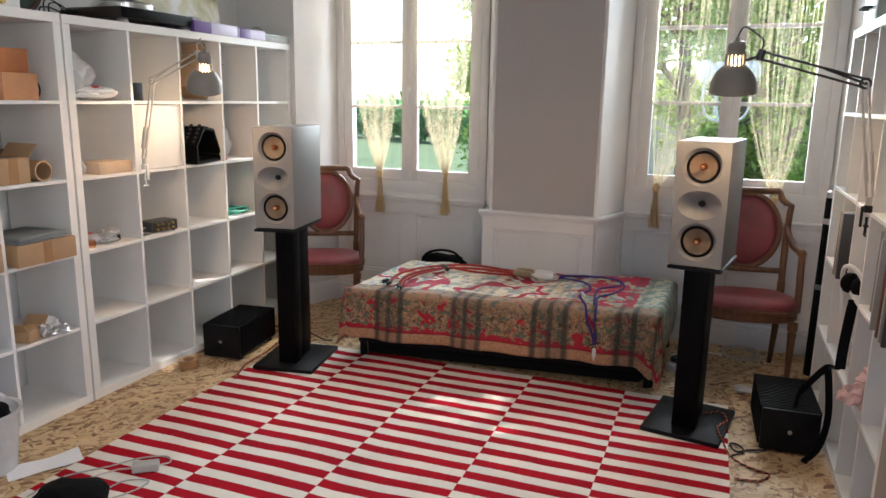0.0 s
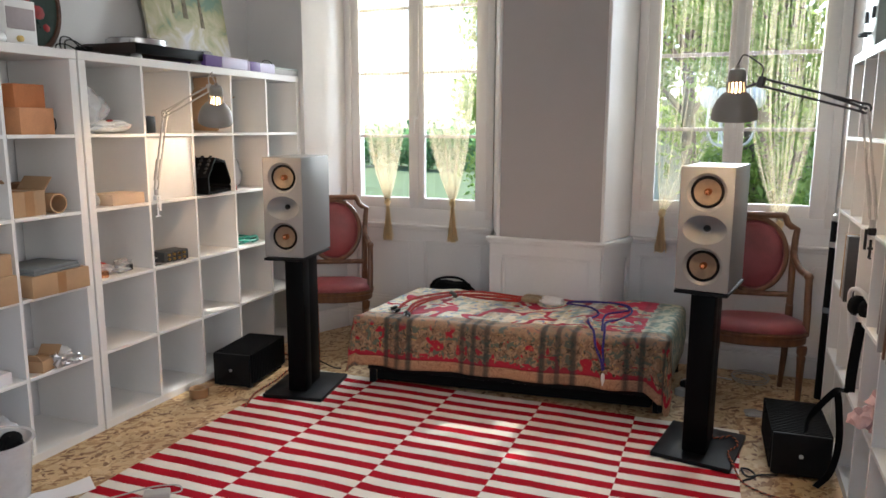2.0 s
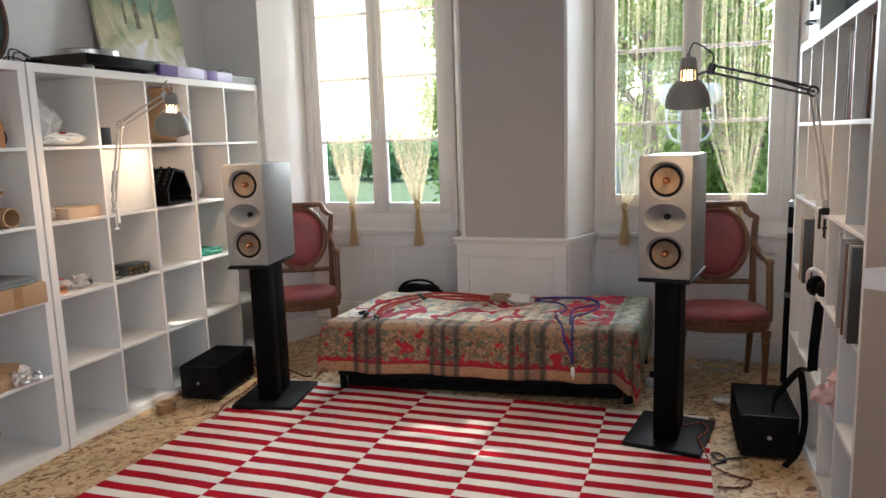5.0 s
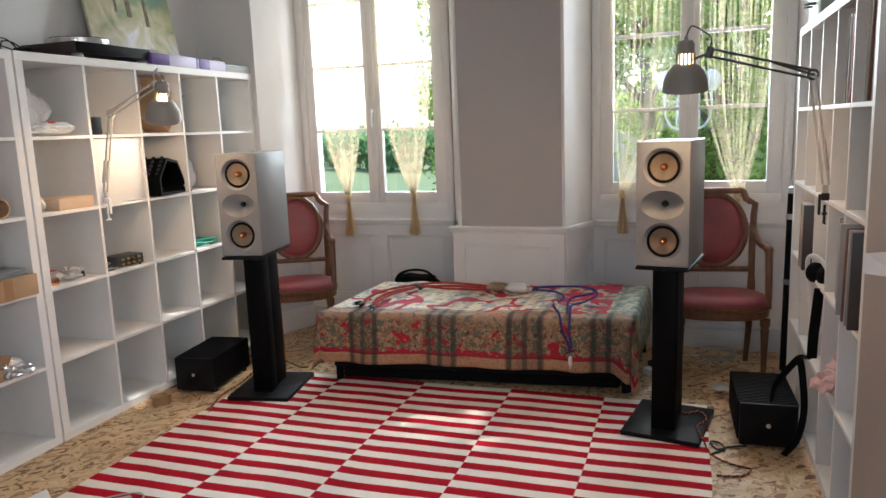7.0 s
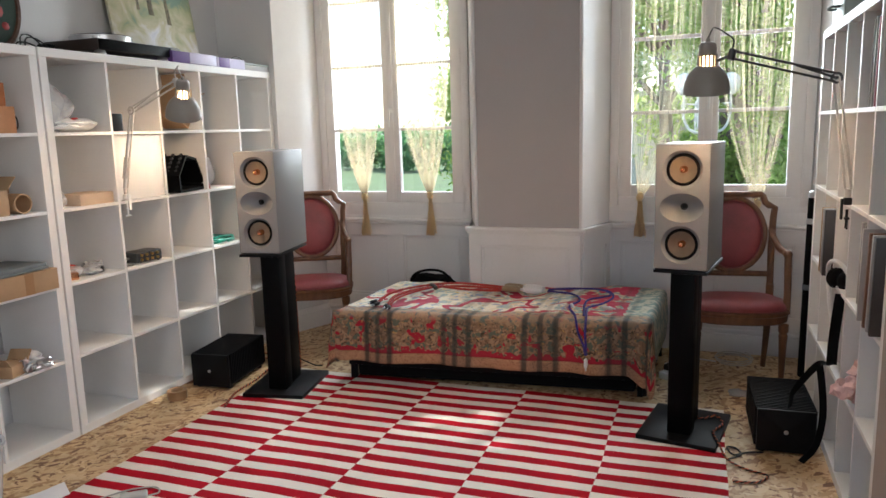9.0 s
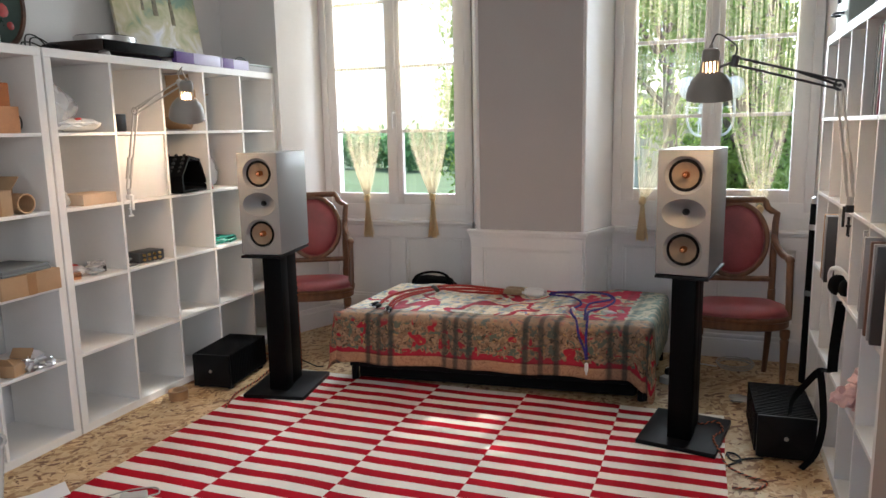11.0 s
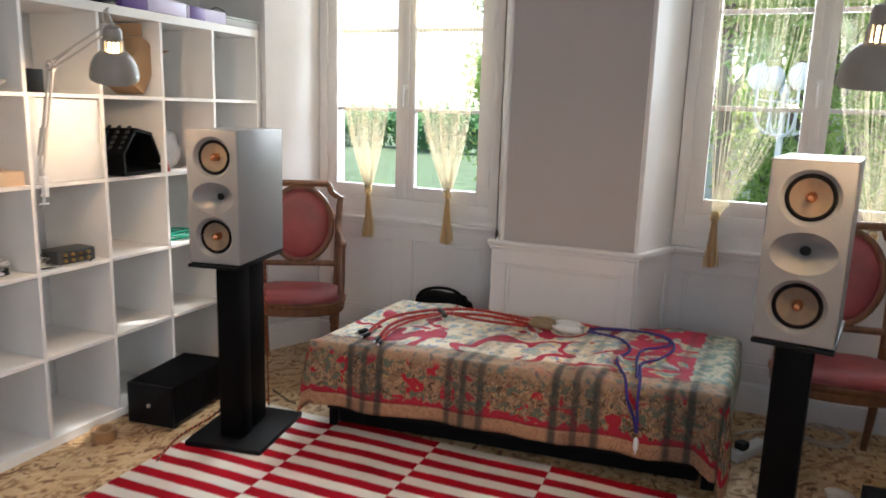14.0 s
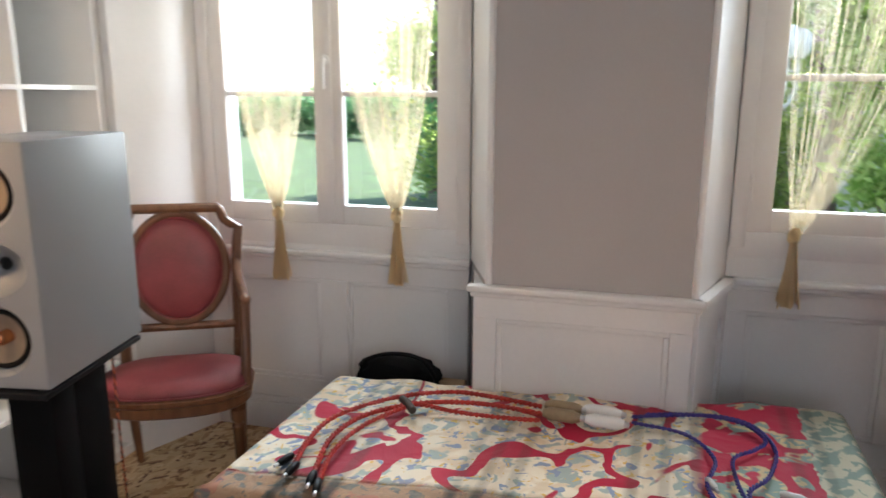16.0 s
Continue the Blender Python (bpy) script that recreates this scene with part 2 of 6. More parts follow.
def sheer(name, color, clear):
    m = bpy.data.materials.new(name)
    m.use_nodes = True
    n, l = m.node_tree.nodes, m.node_tree.links
    n.remove(n["Principled BSDF"])
    d, t, mx = n.new("ShaderNodeBsdfDiffuse"), n.new("ShaderNodeBsdfTranslucent"), n.new("ShaderNodeMixShader")
    d.inputs[0].default_value = t.inputs[0].default_value = (*color, 1)
    mx.inputs[0].default_value = 0.65
    l.new(d.outputs[0], mx.inputs[1])
    l.new(t.outputs[0], mx.inputs[2])
    tr, m2 = n.new("ShaderNodeBsdfTransparent"), n.new("ShaderNodeMixShader")
    m2.inputs[0].default_value = clear
    l.new(mx.outputs[0], m2.inputs[1])
    l.new(tr.outputs[0], m2.inputs[2])
    l.new(m2.outputs[0], n["Material Output"].inputs[0])
    return m


def leaf_mat(name, c1, c2):
    m = bpy.data.materials.new(name)
    m.use_nodes = True
    n, l = m.node_tree.nodes, m.node_tree.links
    n.remove(n["Principled BSDF"])
    g = n.new("ShaderNodeNewGeometry")
    r = n.new("ShaderNodeValToRGB")
    r.color_ramp.elements[0].color, r.color_ramp.elements[1].color = (*c1, 1), (*c2, 1)
    l.new(g.outputs["Random Per Island"], r.inputs[0])
    d, t, mx = n.new("ShaderNodeBsdfDiffuse"), n.new("ShaderNodeBsdfTranslucent"), n.new("ShaderNodeMixShader")
    mx.inputs[0].default_value = 0.60
    for s in (d, t):
        l.new(r.outputs[0], s.inputs[0])
    l.new(d.outputs[0], mx.inputs[1])
    l.new(t.outputs[0], mx.inputs[2])
    l.new(mx.outputs[0], n["Material Output"].inputs[0])
    return m


def glass_mat():
    m = bpy.data.materials.new("window_glass")
    m.use_nodes = True
    n, l = m.node_tree.nodes, m.node_tree.links
    n.remove(n["Principled BSDF"])
    tr, gl, mx, fr = n.new("ShaderNodeBsdfTransparent"), n.new("ShaderNodeBsdfGlossy"), n.new("ShaderNodeMixShader"), n.new("ShaderNodeFresnel")
    gl.inputs["Roughness"].default_value = 0.03
    fr.inputs[0].default_value = 1.45
    l.new(fr.outputs[0], mx.inputs[0])
    l.new(tr.outputs[0], mx.inputs[1])
    l.new(gl.outputs[0], mx.inputs[2])
    l.new(mx.outputs[0], n["Material Output"].inputs[0])
    return m


def glow(name, color, power):
    m = bpy.data.materials.new(name)
    m.use_nodes = True
    b = m.node_tree.nodes["Principled BSDF"]
    b.inputs["Base Color"].default_value = (*color, 1)
    b.inputs["Emission Color"].default_value, b.inputs["Emission Strength"].default_value = (*color, 1), power
    return m


def plastic_film(name):
    m = mat(name, (0.8, 0.8, 0.8), 0.2, 0.05, 20, 90, 0.4)
    b = m.node_tree.nodes["Principled BSDF"]
    b.inputs["Alpha"].default_value = 0.55
    return m


# Darker copy of the white wall paint; backlit shade is put into its colour.
M_WALL_SHADED = mat("shaded_wall_paint", (0.435, 0.405, 0.395), 0.75, 0.03, 2.0, 90, 0.12)
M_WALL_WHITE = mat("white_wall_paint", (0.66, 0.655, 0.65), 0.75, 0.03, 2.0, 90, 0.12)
M_TRIM = mat("trim_paint", (0.78, 0.755, 0.74), 0.45, 0.03, 3.0, 60, 0.06)
M_CEIL = mat("ceiling_paint", (0.8, 0.8, 0.79), 0.8, 0.03, 2.0, 80, 0.1)
M_SHELF = mat("white_laminate", (0.80, 0.79, 0.77), 0.38, 0.03, 4.0, 120, 0.03)
M_FLOOR = osb()
M_RED = mat("rug_red_wool", (0.43, 0.006, 0.018), 0.95, 0.14, 5, 260, 0.5, 0.0, 0.12)
M_CREAM = mat("rug_cream_wool", (0.82, 0.77, 0.69), 0.95, 0.06, 5, 260, 0.5, 0.0, 0.12)
M_BLACK = mat("black_metal", (0.006, 0.0066, 0.0078), 0.40, 0.15, 8, 150, 0.08, 0.0, 0.16)
M_SATIN = mat("black_satin", (0.003, 0.003, 0.0033), 0.45, 0.1, 8, 150, 0.03, 0.0, 0.07)
M_RUBBER = mat("black_rubber", (0.012, 0.012, 0.012), 0.7, 0.1, 30, 200, 0.1)
M_FABRIC_BLACK = mat("black_fabric", (0.006, 0.006, 0.0065), 0.9, 0.2, 14, 250, 0.5, 0.0, 0.15)
M_SPK = mat("silver_grey_lacquer", (0.23, 0.231, 0.238), 0.42, 0.02, 5, 300, 0.02)
M_CONE = mat("tan_paper_cone", (0.20, 0.15, 0.105), 0.75, 0.08, 40, 300, 0.2)
M_COPPER = mat("copper", (0.85, 0.42, 0.22), 0.22, 0.06, 30, 200, 0.02, 1.0)
M_CHAIR = wood("walnut_chair_wood", (0.10, 0.040, 0.018), (0.19, 0.083, 0.037), 0.35)
M_LEATHER = mat("rose_red_leather", (0.27, 0.055, 0.062), 0.42, 0.16, 7, 140, 0.18)
M_TAP = tapestry()
M_CARD = mat("brown_cardboard", (0.42, 0.27, 0.15), 0.8, 0.08, 9, 160, 0.15)
M_CARD2 = mat("dark_cardboard", (0.26, 0.13, 0.06), 0.75, 0.1, 9, 160, 0.15)
M_TAPE = mat("packing_tape", (0.34, 0.19, 0.09), 0.3, 0.08, 9, 160, 0.05)
M_LAMP = mat("grey_lamp_enamel", (0.25, 0.235, 0.215), 0.4, 0.05, 10, 200, 0.03)
M_LAMPARM = mat("lamp_arm_steel", (0.55, 0.54, 0.52), 0.35, 0.06, 10, 200, 0.03, 0.3)
M_LAMPARM_DARK = mat("dark_lamp_arm", (0.07, 0.07, 0.075), 0.4, 0.06, 10, 200, 0.03, 0.4)
M_STEEL = mat("brushed_steel", (0.62, 0.62, 0.63), 0.3, 0.05, 10, 200, 0.05, 0.9)
M_ALU = mat("aluminium_case", (0.38, 0.43, 0.41), 0.4, 0.06, 10, 120, 0.1, 0.4)
M_WHITE = mat("white_plastic", (0.8, 0.8, 0.79), 0.4, 0.03, 12, 160, 0.04)
M_PAPER = mat("white_paper", (0.82, 0.82, 0.84), 0.8, 0.03, 9, 160, 0.1)
M_PURPLE = mat("purple_card", (0.13, 0.07, 0.26), 0.4, 0.1, 9, 160, 0.05)
M_LILAC = mat("lilac_card", (0.55, 0.50, 0.68), 0.45, 0.1, 9, 160, 0.05)
M_GREEN = mat("green_cable_jacket", (0.01, 0.30, 0.20), 0.45, 0.1, 20, 160, 0.1)
M_REDCABLE = mat("red_braided_cable", (0.50, 0.03, 0.02), 0.55, 0.25, 60, 320, 0.5)
M_BLUECABLE = mat("violet_braided_cable", (0.035, 0.02, 0.22), 0.5, 0.25, 60, 320, 0.5)
M_ORANGE = mat("orange_black_twist", (0.58, 0.14, 0.04), 0.5, 0.3, 60, 320, 0.5, second=(0.32, 0.05, 0.02))
M_GREYCABLE = mat("grey_cable", (0.45, 0.43, 0.40), 0.5, 0.08, 20, 200, 0.05)
M_PINK = mat("pale_pink_cloth", (0.72, 0.48, 0.46), 0.85, 0.08, 9, 220, 0.4)
M_BLUEGREY = mat("grey_folder", (0.16, 0.18, 0.19), 0.6, 0.1, 9, 200, 0.1)
M_FILM = plastic_film("clear_plastic_film")
M_GLASS = glass_mat()
M_CURTAIN = sheer("cream_string_curtain", (0.84, 0.73, 0.52), 0.68)
M_SURROUND = mat("matt_black_surround", (0.006, 0.0055, 0.005), 0.8, 0.1, 30, 200, 0.05, 0.0, 0.1)
M_TASSEL = sheer("cream_tassel_thread", (0.86, 0.72, 0.48), 0.05)
M_BULB = glow("lamp_bulb", (1.0, 0.62, 0.30), 9)
M_BRASS = mat("brass_connector", (0.75, 0.55, 0.22), 0.3, 0.08, 20, 200, 0.03, 1.0)
M_ROSE = wood("dark_veneer", (0.05, 0.02, 0.012), (0.12, 0.05, 0.025), 0.35, 1)
M_GRASS = mat("lawn_grass", (0.07, 0.125, 0.045), 0.9, 0.25, 3, 60, 0.5)
M_BARK = mat("tree_bark", (0.16, 0.12, 0.09), 0.9, 0.2, 12, 60, 0.8)
M_RENDERED = mat("white_rendered_wall", (0.78, 0.77, 0.74), 0.85, 0.05, 1.5, 40, 0.3)
M_LEAF_A = leaf_mat("bright_leaves", (0.22, 0.38, 0.07), (0.56, 0.68, 0.24))
M_LEAF_B = leaf_mat("shade_leaves", (0.06, 0.18, 0.08), (0.20, 0.40, 0.17))
M_IRON = mat("white_cast_iron", (0.8, 0.8, 0.78), 0.5, 0.05, 12, 160, 0.1)
M_GLOBE = mat("opal_globe", (0.85, 0.85, 0.84), 0.2, 0.02, 8, 90, 0.0)

# ---- mesh helpers ----


def to_mesh(name, bm, material, smooth=35):
    me = bpy.data.meshes.new(name)
    bmesh.ops.recalc_face_normals(bm, faces=bm.faces)
    bm.to_mesh(me)
    bm.free()
    if material:
        me.materials.append(material)
    if smooth:
        me.polygons.foreach_set("use_smooth", [True] * len(me.polygons))
        me.set_sharp_from_angle(angle=radians(smooth))
    return me


def part(name, bm, material, parent, label="", smooth=35, at=None):
    ob = new(name, to_mesh(name, bm, material, smooth))
    ob.parent = parent
    if at is not None:
        ob.matrix_basis = at
    if label:
        ob["label"] = label
    return ob


def thing(name, m, label, category, group="", kind=""):
    ob = new(name)
    ob.empty_display_size = 0.1
    ob.matrix_basis = m
    return tagged(ob, label, category, group, kind)


def solo(name, bm, material, m, label, category, group="", kind="", smooth=35):
    ob = new(name, to_mesh(name, bm, material, smooth))
    ob.matrix_basis = m
    return tagged(ob, label, category, group, kind)


def box(bm, x0, x1, y0, y1, z0, z1, bevel=0.0, seg=2):
    vs = [bm.verts.new(p) for p in ((x0, y0, z0), (x1, y0, z0), (x1, y1, z0), (x0, y1, z0), (x0, y0, z1), (x1, y0, z1), (x1, y1, z1), (x0, y1, z1))]
    fs = [bm.faces.new([vs[i] for i in f]) for f in ((0, 3, 2, 1), (4, 5, 6, 7), (0, 1, 5, 4), (1, 2, 6, 5), (2, 3, 7, 6), (3, 0, 4, 7))]
    if bevel:
        es = {e for f in fs for e in f.edges}
        bmesh.ops.bevel(bm, geom=list(es), offset=bevel, segments=seg, affect="EDGES", profile=0.5)
    return bm


def boxm(*a, **k):
    return box(bmesh.new(), *a, **k)


def prism(bm, pts, z0, z1):
    lo, hi = [bm.verts.new((x, y, z0)) for x, y in pts], [bm.verts.new((x, y, z1)) for x, y in pts]
    bm.faces.new(lo[::-1])
    bm.faces.new(hi)
    k = len(pts)
    for i in range(k):
        bm.faces.new((lo[i], lo[(i + 1) % k], hi[(i + 1) % k], hi[i]))
    return bm


def lathe(bm, profile, seg=32, m=None, sx=1.0, sy=1.0):
    """Turns (radius, height) pairs round z."""
    rings = []
    for r, z in profile:
        if r < 1e-5:
            rings.append([bm.verts.new((0, 0, z))])
        else:
            rings.append([bm.verts.new((r * sx * math.cos(2 * math.pi * i / seg), r * sy * math.sin(2 * math.pi * i / seg), z)) for i in range(seg)])
    for a, c in zip(rings, rings[1:]):
        for i in range(seg):
            j = (i + 1) % seg
            if len(a) == 1 and len(c) == 1:
                continue
            if len(a) == 1:
                bm.faces.new((a[0], c[i], c[j]))
            elif len(c) == 1:
                bm.faces.new((a[i], c[0], a[j]))
            else:
                bm.faces.new((a[i], c[i], c[j], a[j]))
    if m is not None:
        bmesh.ops.transform(bm, matrix=m, verts=[v for r in rings for v in r])
    return bm


def tube(bm, pts, radius, seg=8, cap=True, flat=1.0):
    """A round bar along points; radius a number or one for each point."""
    pts = [Vector(p) for p in pts]
    rad = radius if isinstance(radius, (list, tuple)) else [radius] * len(pts)
    side, rings = None, []
    for i, p in enumerate(pts):
        d = (pts[min(i + 1, len(pts) - 1)] - pts[max(i - 1, 0)]).normalized()
        if side is None:
            side = d.cross(Vector((0, 0, 1)))
            if side.length < 1e-3:
                side = d.cross(Vector((0, 1, 0)))
        side = (side - d * side.dot(d)).normalized()
        up = side.cross(d)
        rings.append([bm.verts.new(p + rad[i] * (math.cos(2 * math.pi * k / seg) * side + flat * math.sin(2 * math.pi * k / seg) * up)) for k in range(seg)])
    for a, c in zip(rings, rings[1:]):
        for k in range(seg):
            bm.faces.new((a[k], a[(k + 1) % seg], c[(k + 1) % seg], c[k]))
    if cap:
        bm.faces.new(rings[0][::-1])
        bm.faces.new(rings[-1])
    return bm


def spline(pts, n=10):
    """Smooth points through the given ones."""
    P = [Vector(p) for p in pts]
    P = [2 * P[0] - P[1], *P, 2 * P[-1] - P[-2]]
    out = []
    for i in range(1, len(P) - 2):
        a, b, c, d = P[i - 1:i + 3]
        for k in range(n):
            t = k / n
            out.append(0.5 * (2 * b + (c - a) * t + (2 * a - 5 * b + 4 * c - d) * t * t + (3 * b - a - 3 * c + d) * t ** 3))
    out.append(P[-2])
    return out


def blob(bm, c, r, seed, rough=0.25, sub=3, squash=(1, 1, 1)):
    """A crumpled lump."""
    res = bmesh.ops.create_icosphere(bm, subdivisions=sub, radius=1.0)
    for v in res["verts"]:
        k = 1 + rough * noise.noise(v.co * 1.6 + Vector((seed, seed * 2.1, 0))) + 0.5 * rough * noise.noise(v.co * 4 + Vector((seed, 0, seed)))
        v.co = Vector(c) + Vector((v.co.x * r * squash[0], v.co.y * r * squash[1], v.co.z * r * squash[2])) * k
    return bm

# ---- room ----
WALL_L, SOUTH, TOP = -0.41, -6.2, 3.05
floor_ob = solo("floor", boxm(-0.6, 4.3, SOUTH - 0.2, 0.62, -0.06, 0.0), M_FLOOR, Matrix(), "bare strand board floor of tan and brown flakes", "floor", kind="structure")
solo("ceiling", boxm(-0.6, 4.3, SOUTH - 0.2, 0.62, TOP, TOP + 0.1), M_CEIL, Matrix(), "plain white ceiling", "ceiling", kind="structure")
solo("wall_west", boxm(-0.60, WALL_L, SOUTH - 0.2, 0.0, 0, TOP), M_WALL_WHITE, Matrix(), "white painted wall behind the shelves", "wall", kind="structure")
# South wall; its opening is made up to let the fill lamp in.
bm = bmesh.new()
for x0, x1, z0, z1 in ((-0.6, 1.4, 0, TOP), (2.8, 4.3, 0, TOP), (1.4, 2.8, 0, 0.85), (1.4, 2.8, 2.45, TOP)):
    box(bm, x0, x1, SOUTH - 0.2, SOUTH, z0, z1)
solo("wall_south", bm, M_WALL_SHADED, Matrix(), "plain white painted wall with an added opening for fill light", "wall", kind="structure")
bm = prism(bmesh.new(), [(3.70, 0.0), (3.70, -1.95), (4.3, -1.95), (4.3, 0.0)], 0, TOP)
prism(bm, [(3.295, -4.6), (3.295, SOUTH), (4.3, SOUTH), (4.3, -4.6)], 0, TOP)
# Below and above the unseen opening added for the east fill lamp.
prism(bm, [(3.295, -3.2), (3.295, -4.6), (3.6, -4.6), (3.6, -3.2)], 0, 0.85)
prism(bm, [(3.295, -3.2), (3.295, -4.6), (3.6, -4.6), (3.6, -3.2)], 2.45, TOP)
solo("wall_east", bm, M_WALL_SHADED, Matrix(), "off-white painted wall with a shelf recess", "wall", kind="structure", smooth=0)
M_TAUPE = mat("taupe_paint", (0.34, 0.285, 0.25), 0.7, 0.05, 2.5, 90, 0.12)
solo("wall_return", prism(bmesh.new(), [(3.295, -1.95), (3.295, -3.2), (4.3, -3.2), (4.3, -1.95)], 0, TOP), M_TAUPE, Matrix(), "taupe painted wall beside the record shelf", "wall", kind="structure", smooth=0)

wall_n = thing("wall_north", Matrix(), "white panelled window wall with splayed window recesses", "wall", kind="structure")
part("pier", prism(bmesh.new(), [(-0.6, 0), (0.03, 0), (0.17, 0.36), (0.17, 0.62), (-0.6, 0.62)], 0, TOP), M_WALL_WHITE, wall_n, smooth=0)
# Middle pier takes the darker copy, so its shade is painted in.
part("pier", prism(bmesh.new(), [(1.44, 0), (2.10, 0), (2.22, 0.36), (2.22, 0.62), (1.30, 0.62), (1.30, 0.36)], 0, TOP), M_WALL_SHADED, wall_n, smooth=0)
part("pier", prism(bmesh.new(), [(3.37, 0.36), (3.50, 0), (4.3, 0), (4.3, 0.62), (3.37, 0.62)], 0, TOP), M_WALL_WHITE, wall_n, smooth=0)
part("pier_foot", prism(bmesh.new(), [(1.395, -0.003), (2.103, -0.003), (2.2245, 0.336), (1.32, 0.336)], 0, 0.777), M_TRIM, wall_n, smooth=0)
part("apron", boxm(0.17, 1.30, 0.335, 0.62, 0, 0.88), M_TRIM, wall_n, smooth=0)
part("apron", boxm(2.22, 3.37, 0.335, 0.62, 0, 0.92), M_TRIM, wall_n, smooth=0)
part("lintel", boxm(0.17, 1.30, 0.36, 0.62, 2.84, TOP), M_WALL_SHADED, wall_n, smooth=0)
part("lintel", boxm(2.22, 3.37, 0.36, 0.62, 2.88, TOP), M_WALL_SHADED, wall_n, smooth=0)


def wainscot(x0, x1, y, z1, panels, base=0.15):
    """Raised stiles and rails leave sunk panels; y is the wall's face."""
    bmw = bmesh.new()
    f = y - 0.016
    box(bmw, x0, x1, f, y + 0.002, z1 - 0.085, z1, 0.003, 1)
    box(bmw, x0, x1, f, y + 0.002, base, base + 0.09, 0.003, 1)
    edges = [x0] + [p for ab in panels for p in ab] + [x1]
    for a, c in zip(edges[::2], edges[1::2]):
        box(bmw, a, c, f, y + 0.002, base + 0.088, z1 - 0.083, 0.003, 1)
    part("panel_frame", bmw, M_TRIM, wall_n)
    for a, c in panels:
        mb = bmesh.new()
        zz0, zz1, w = base + 0.09, z1 - 0.085, 0.018
        box(mb, a, c, f + 0.006, y + 0.001, zz0, zz0 + w, 0.004, 2)
        box(mb, a, c, f + 0.006, y + 0.001, zz1 - w, zz1, 0.004, 2)
        box(mb, a, a + w, f + 0.006, y + 0.001, zz0 + w, zz1 - w, 0.004, 2)
        box(mb, c - w, c, f + 0.006, y + 0.001, zz0 + w, zz1 - w, 0.004, 2)
        part("panel_moulding", mb, M_TRIM, wall_n)
    bb = bmesh.new()
    box(bb, x0, x1, y - 0.03, y + 0.001, 0.0, base - 0.03, 0.004, 2)
    box(bb, x0, x1, y - 0.022, y + 0.001, base - 0.03, base, 0.008, 3)
    part("baseboard", bb, M_TRIM, wall_n)


wainscot(0.17, 1.30, 0.335, 0.765, [(0.26, 0.68), (0.80, 1.22)])
wainscot(1.395, 2.10, -0.003, 0.77, [(1.475, 2.03)])
wainscot(2.22, 3.37, 0.335, 0.765, [(2.30, 2.74), (2.86, 3.29)])
# dado ledges
for x0, x1, y in ((0.15, 1.31, 0.335), (1.375, 2.125, 0.0), (2.21, 3.38, 0.335)):
    lb = bmesh.new()
    box(lb, x0, x1, y - 0.042, y + 0.003, 0.778, 0.800, 0.006, 3)
    box(lb, x0 + 0.01, x1 - 0.01, y - 0.028, y + 0.003, 0.758, 0.779, 0.006, 3)
    part("dado_rail", lb, M_TRIM, wall_n)
# splayed sides: panel, ledge and skirting follow the reveal
for a, c, s in (((2.103, -0.002), (2.2245, 0.335), 1), ((0.03, 0.0), (0.17, 0.335), -1)):
    va, vc = Vector((*a, 0)), Vector((*c, 0))
    d = (vc - va).normalized()
    nrm = Vector((d.y, -d.x, 0))
    for z0, z1, out in ((0.778, 0.80, 0.036), (0.758, 0.779, 0.024), (0.0, 0.12, 0.026), (0.12, 0.15, 0.016)) if s == 1 else ((0.0, 0.12, 0.026), (0.12, 0.15, 0.016)):
        q = [va - d * 0.02, vc, vc + nrm * out, va - d * 0.02 + nrm * out]
        part("reveal_moulding", prism(bmesh.new(), [(p.x, p.y) for p in q], z0, z1), M_TRIM, wall_n, smooth=0)
    if s == 1:
        for t0, t1, z0, z1 in ((0.0, 0.17, 0.15, 0.76), (0.83, 1.0, 0.15, 0.76), (0.17, 0.83, 0.67, 0.76), (0.17, 0.83, 0.15, 0.24)):
            pa, pc = va.lerp(vc, t0), va.lerp(vc, t1)
            q = [pa, pc, pc + nrm * 0.012, pa + nrm * 0.012]
            part("panel_frame", prism(bmesh.new(), [(p.x, p.y) for p in q], z0, z1), M_TRIM, wall_n, smooth=0)
# splayed reveal faces in white trim paint, the window light on them painted in
for a, c in (((0.030, 0.0), (0.170, 0.36)), ((2.10, 0.0), (2.22, 0.36)), ((1.30, 0.36), (1.44, 0.0)), ((3.37, 0.36), (3.50, 0.0))):
    va, vc = Vector((*a, 0)), Vector((*c, 0))
    d = (vc - va).normalized()
    nrm = Vector((d.y, -d.x, 0))
    q = [va, vc, vc + nrm * 0.004, va + nrm * 0.004]
    part("reveal_face", prism(bmesh.new(), [(p.x, p.y) for p in q], 0.801, TOP), M_TRIM, wall_n, smooth=0)
# rounded bead on the pier's free edge
part("corner_bead", tube(bmesh.new(), [(2.098, 0.0, 0.80), (2.098, 0.0, TOP)], 0.012, 12), M_TRIM, wall_n)
part("corner_bead", tube(bmesh.new(), [(1.442, 0.0, 0.80), (1.442, 0.0, TOP)], 0.012, 12), M_TRIM, wall_n)


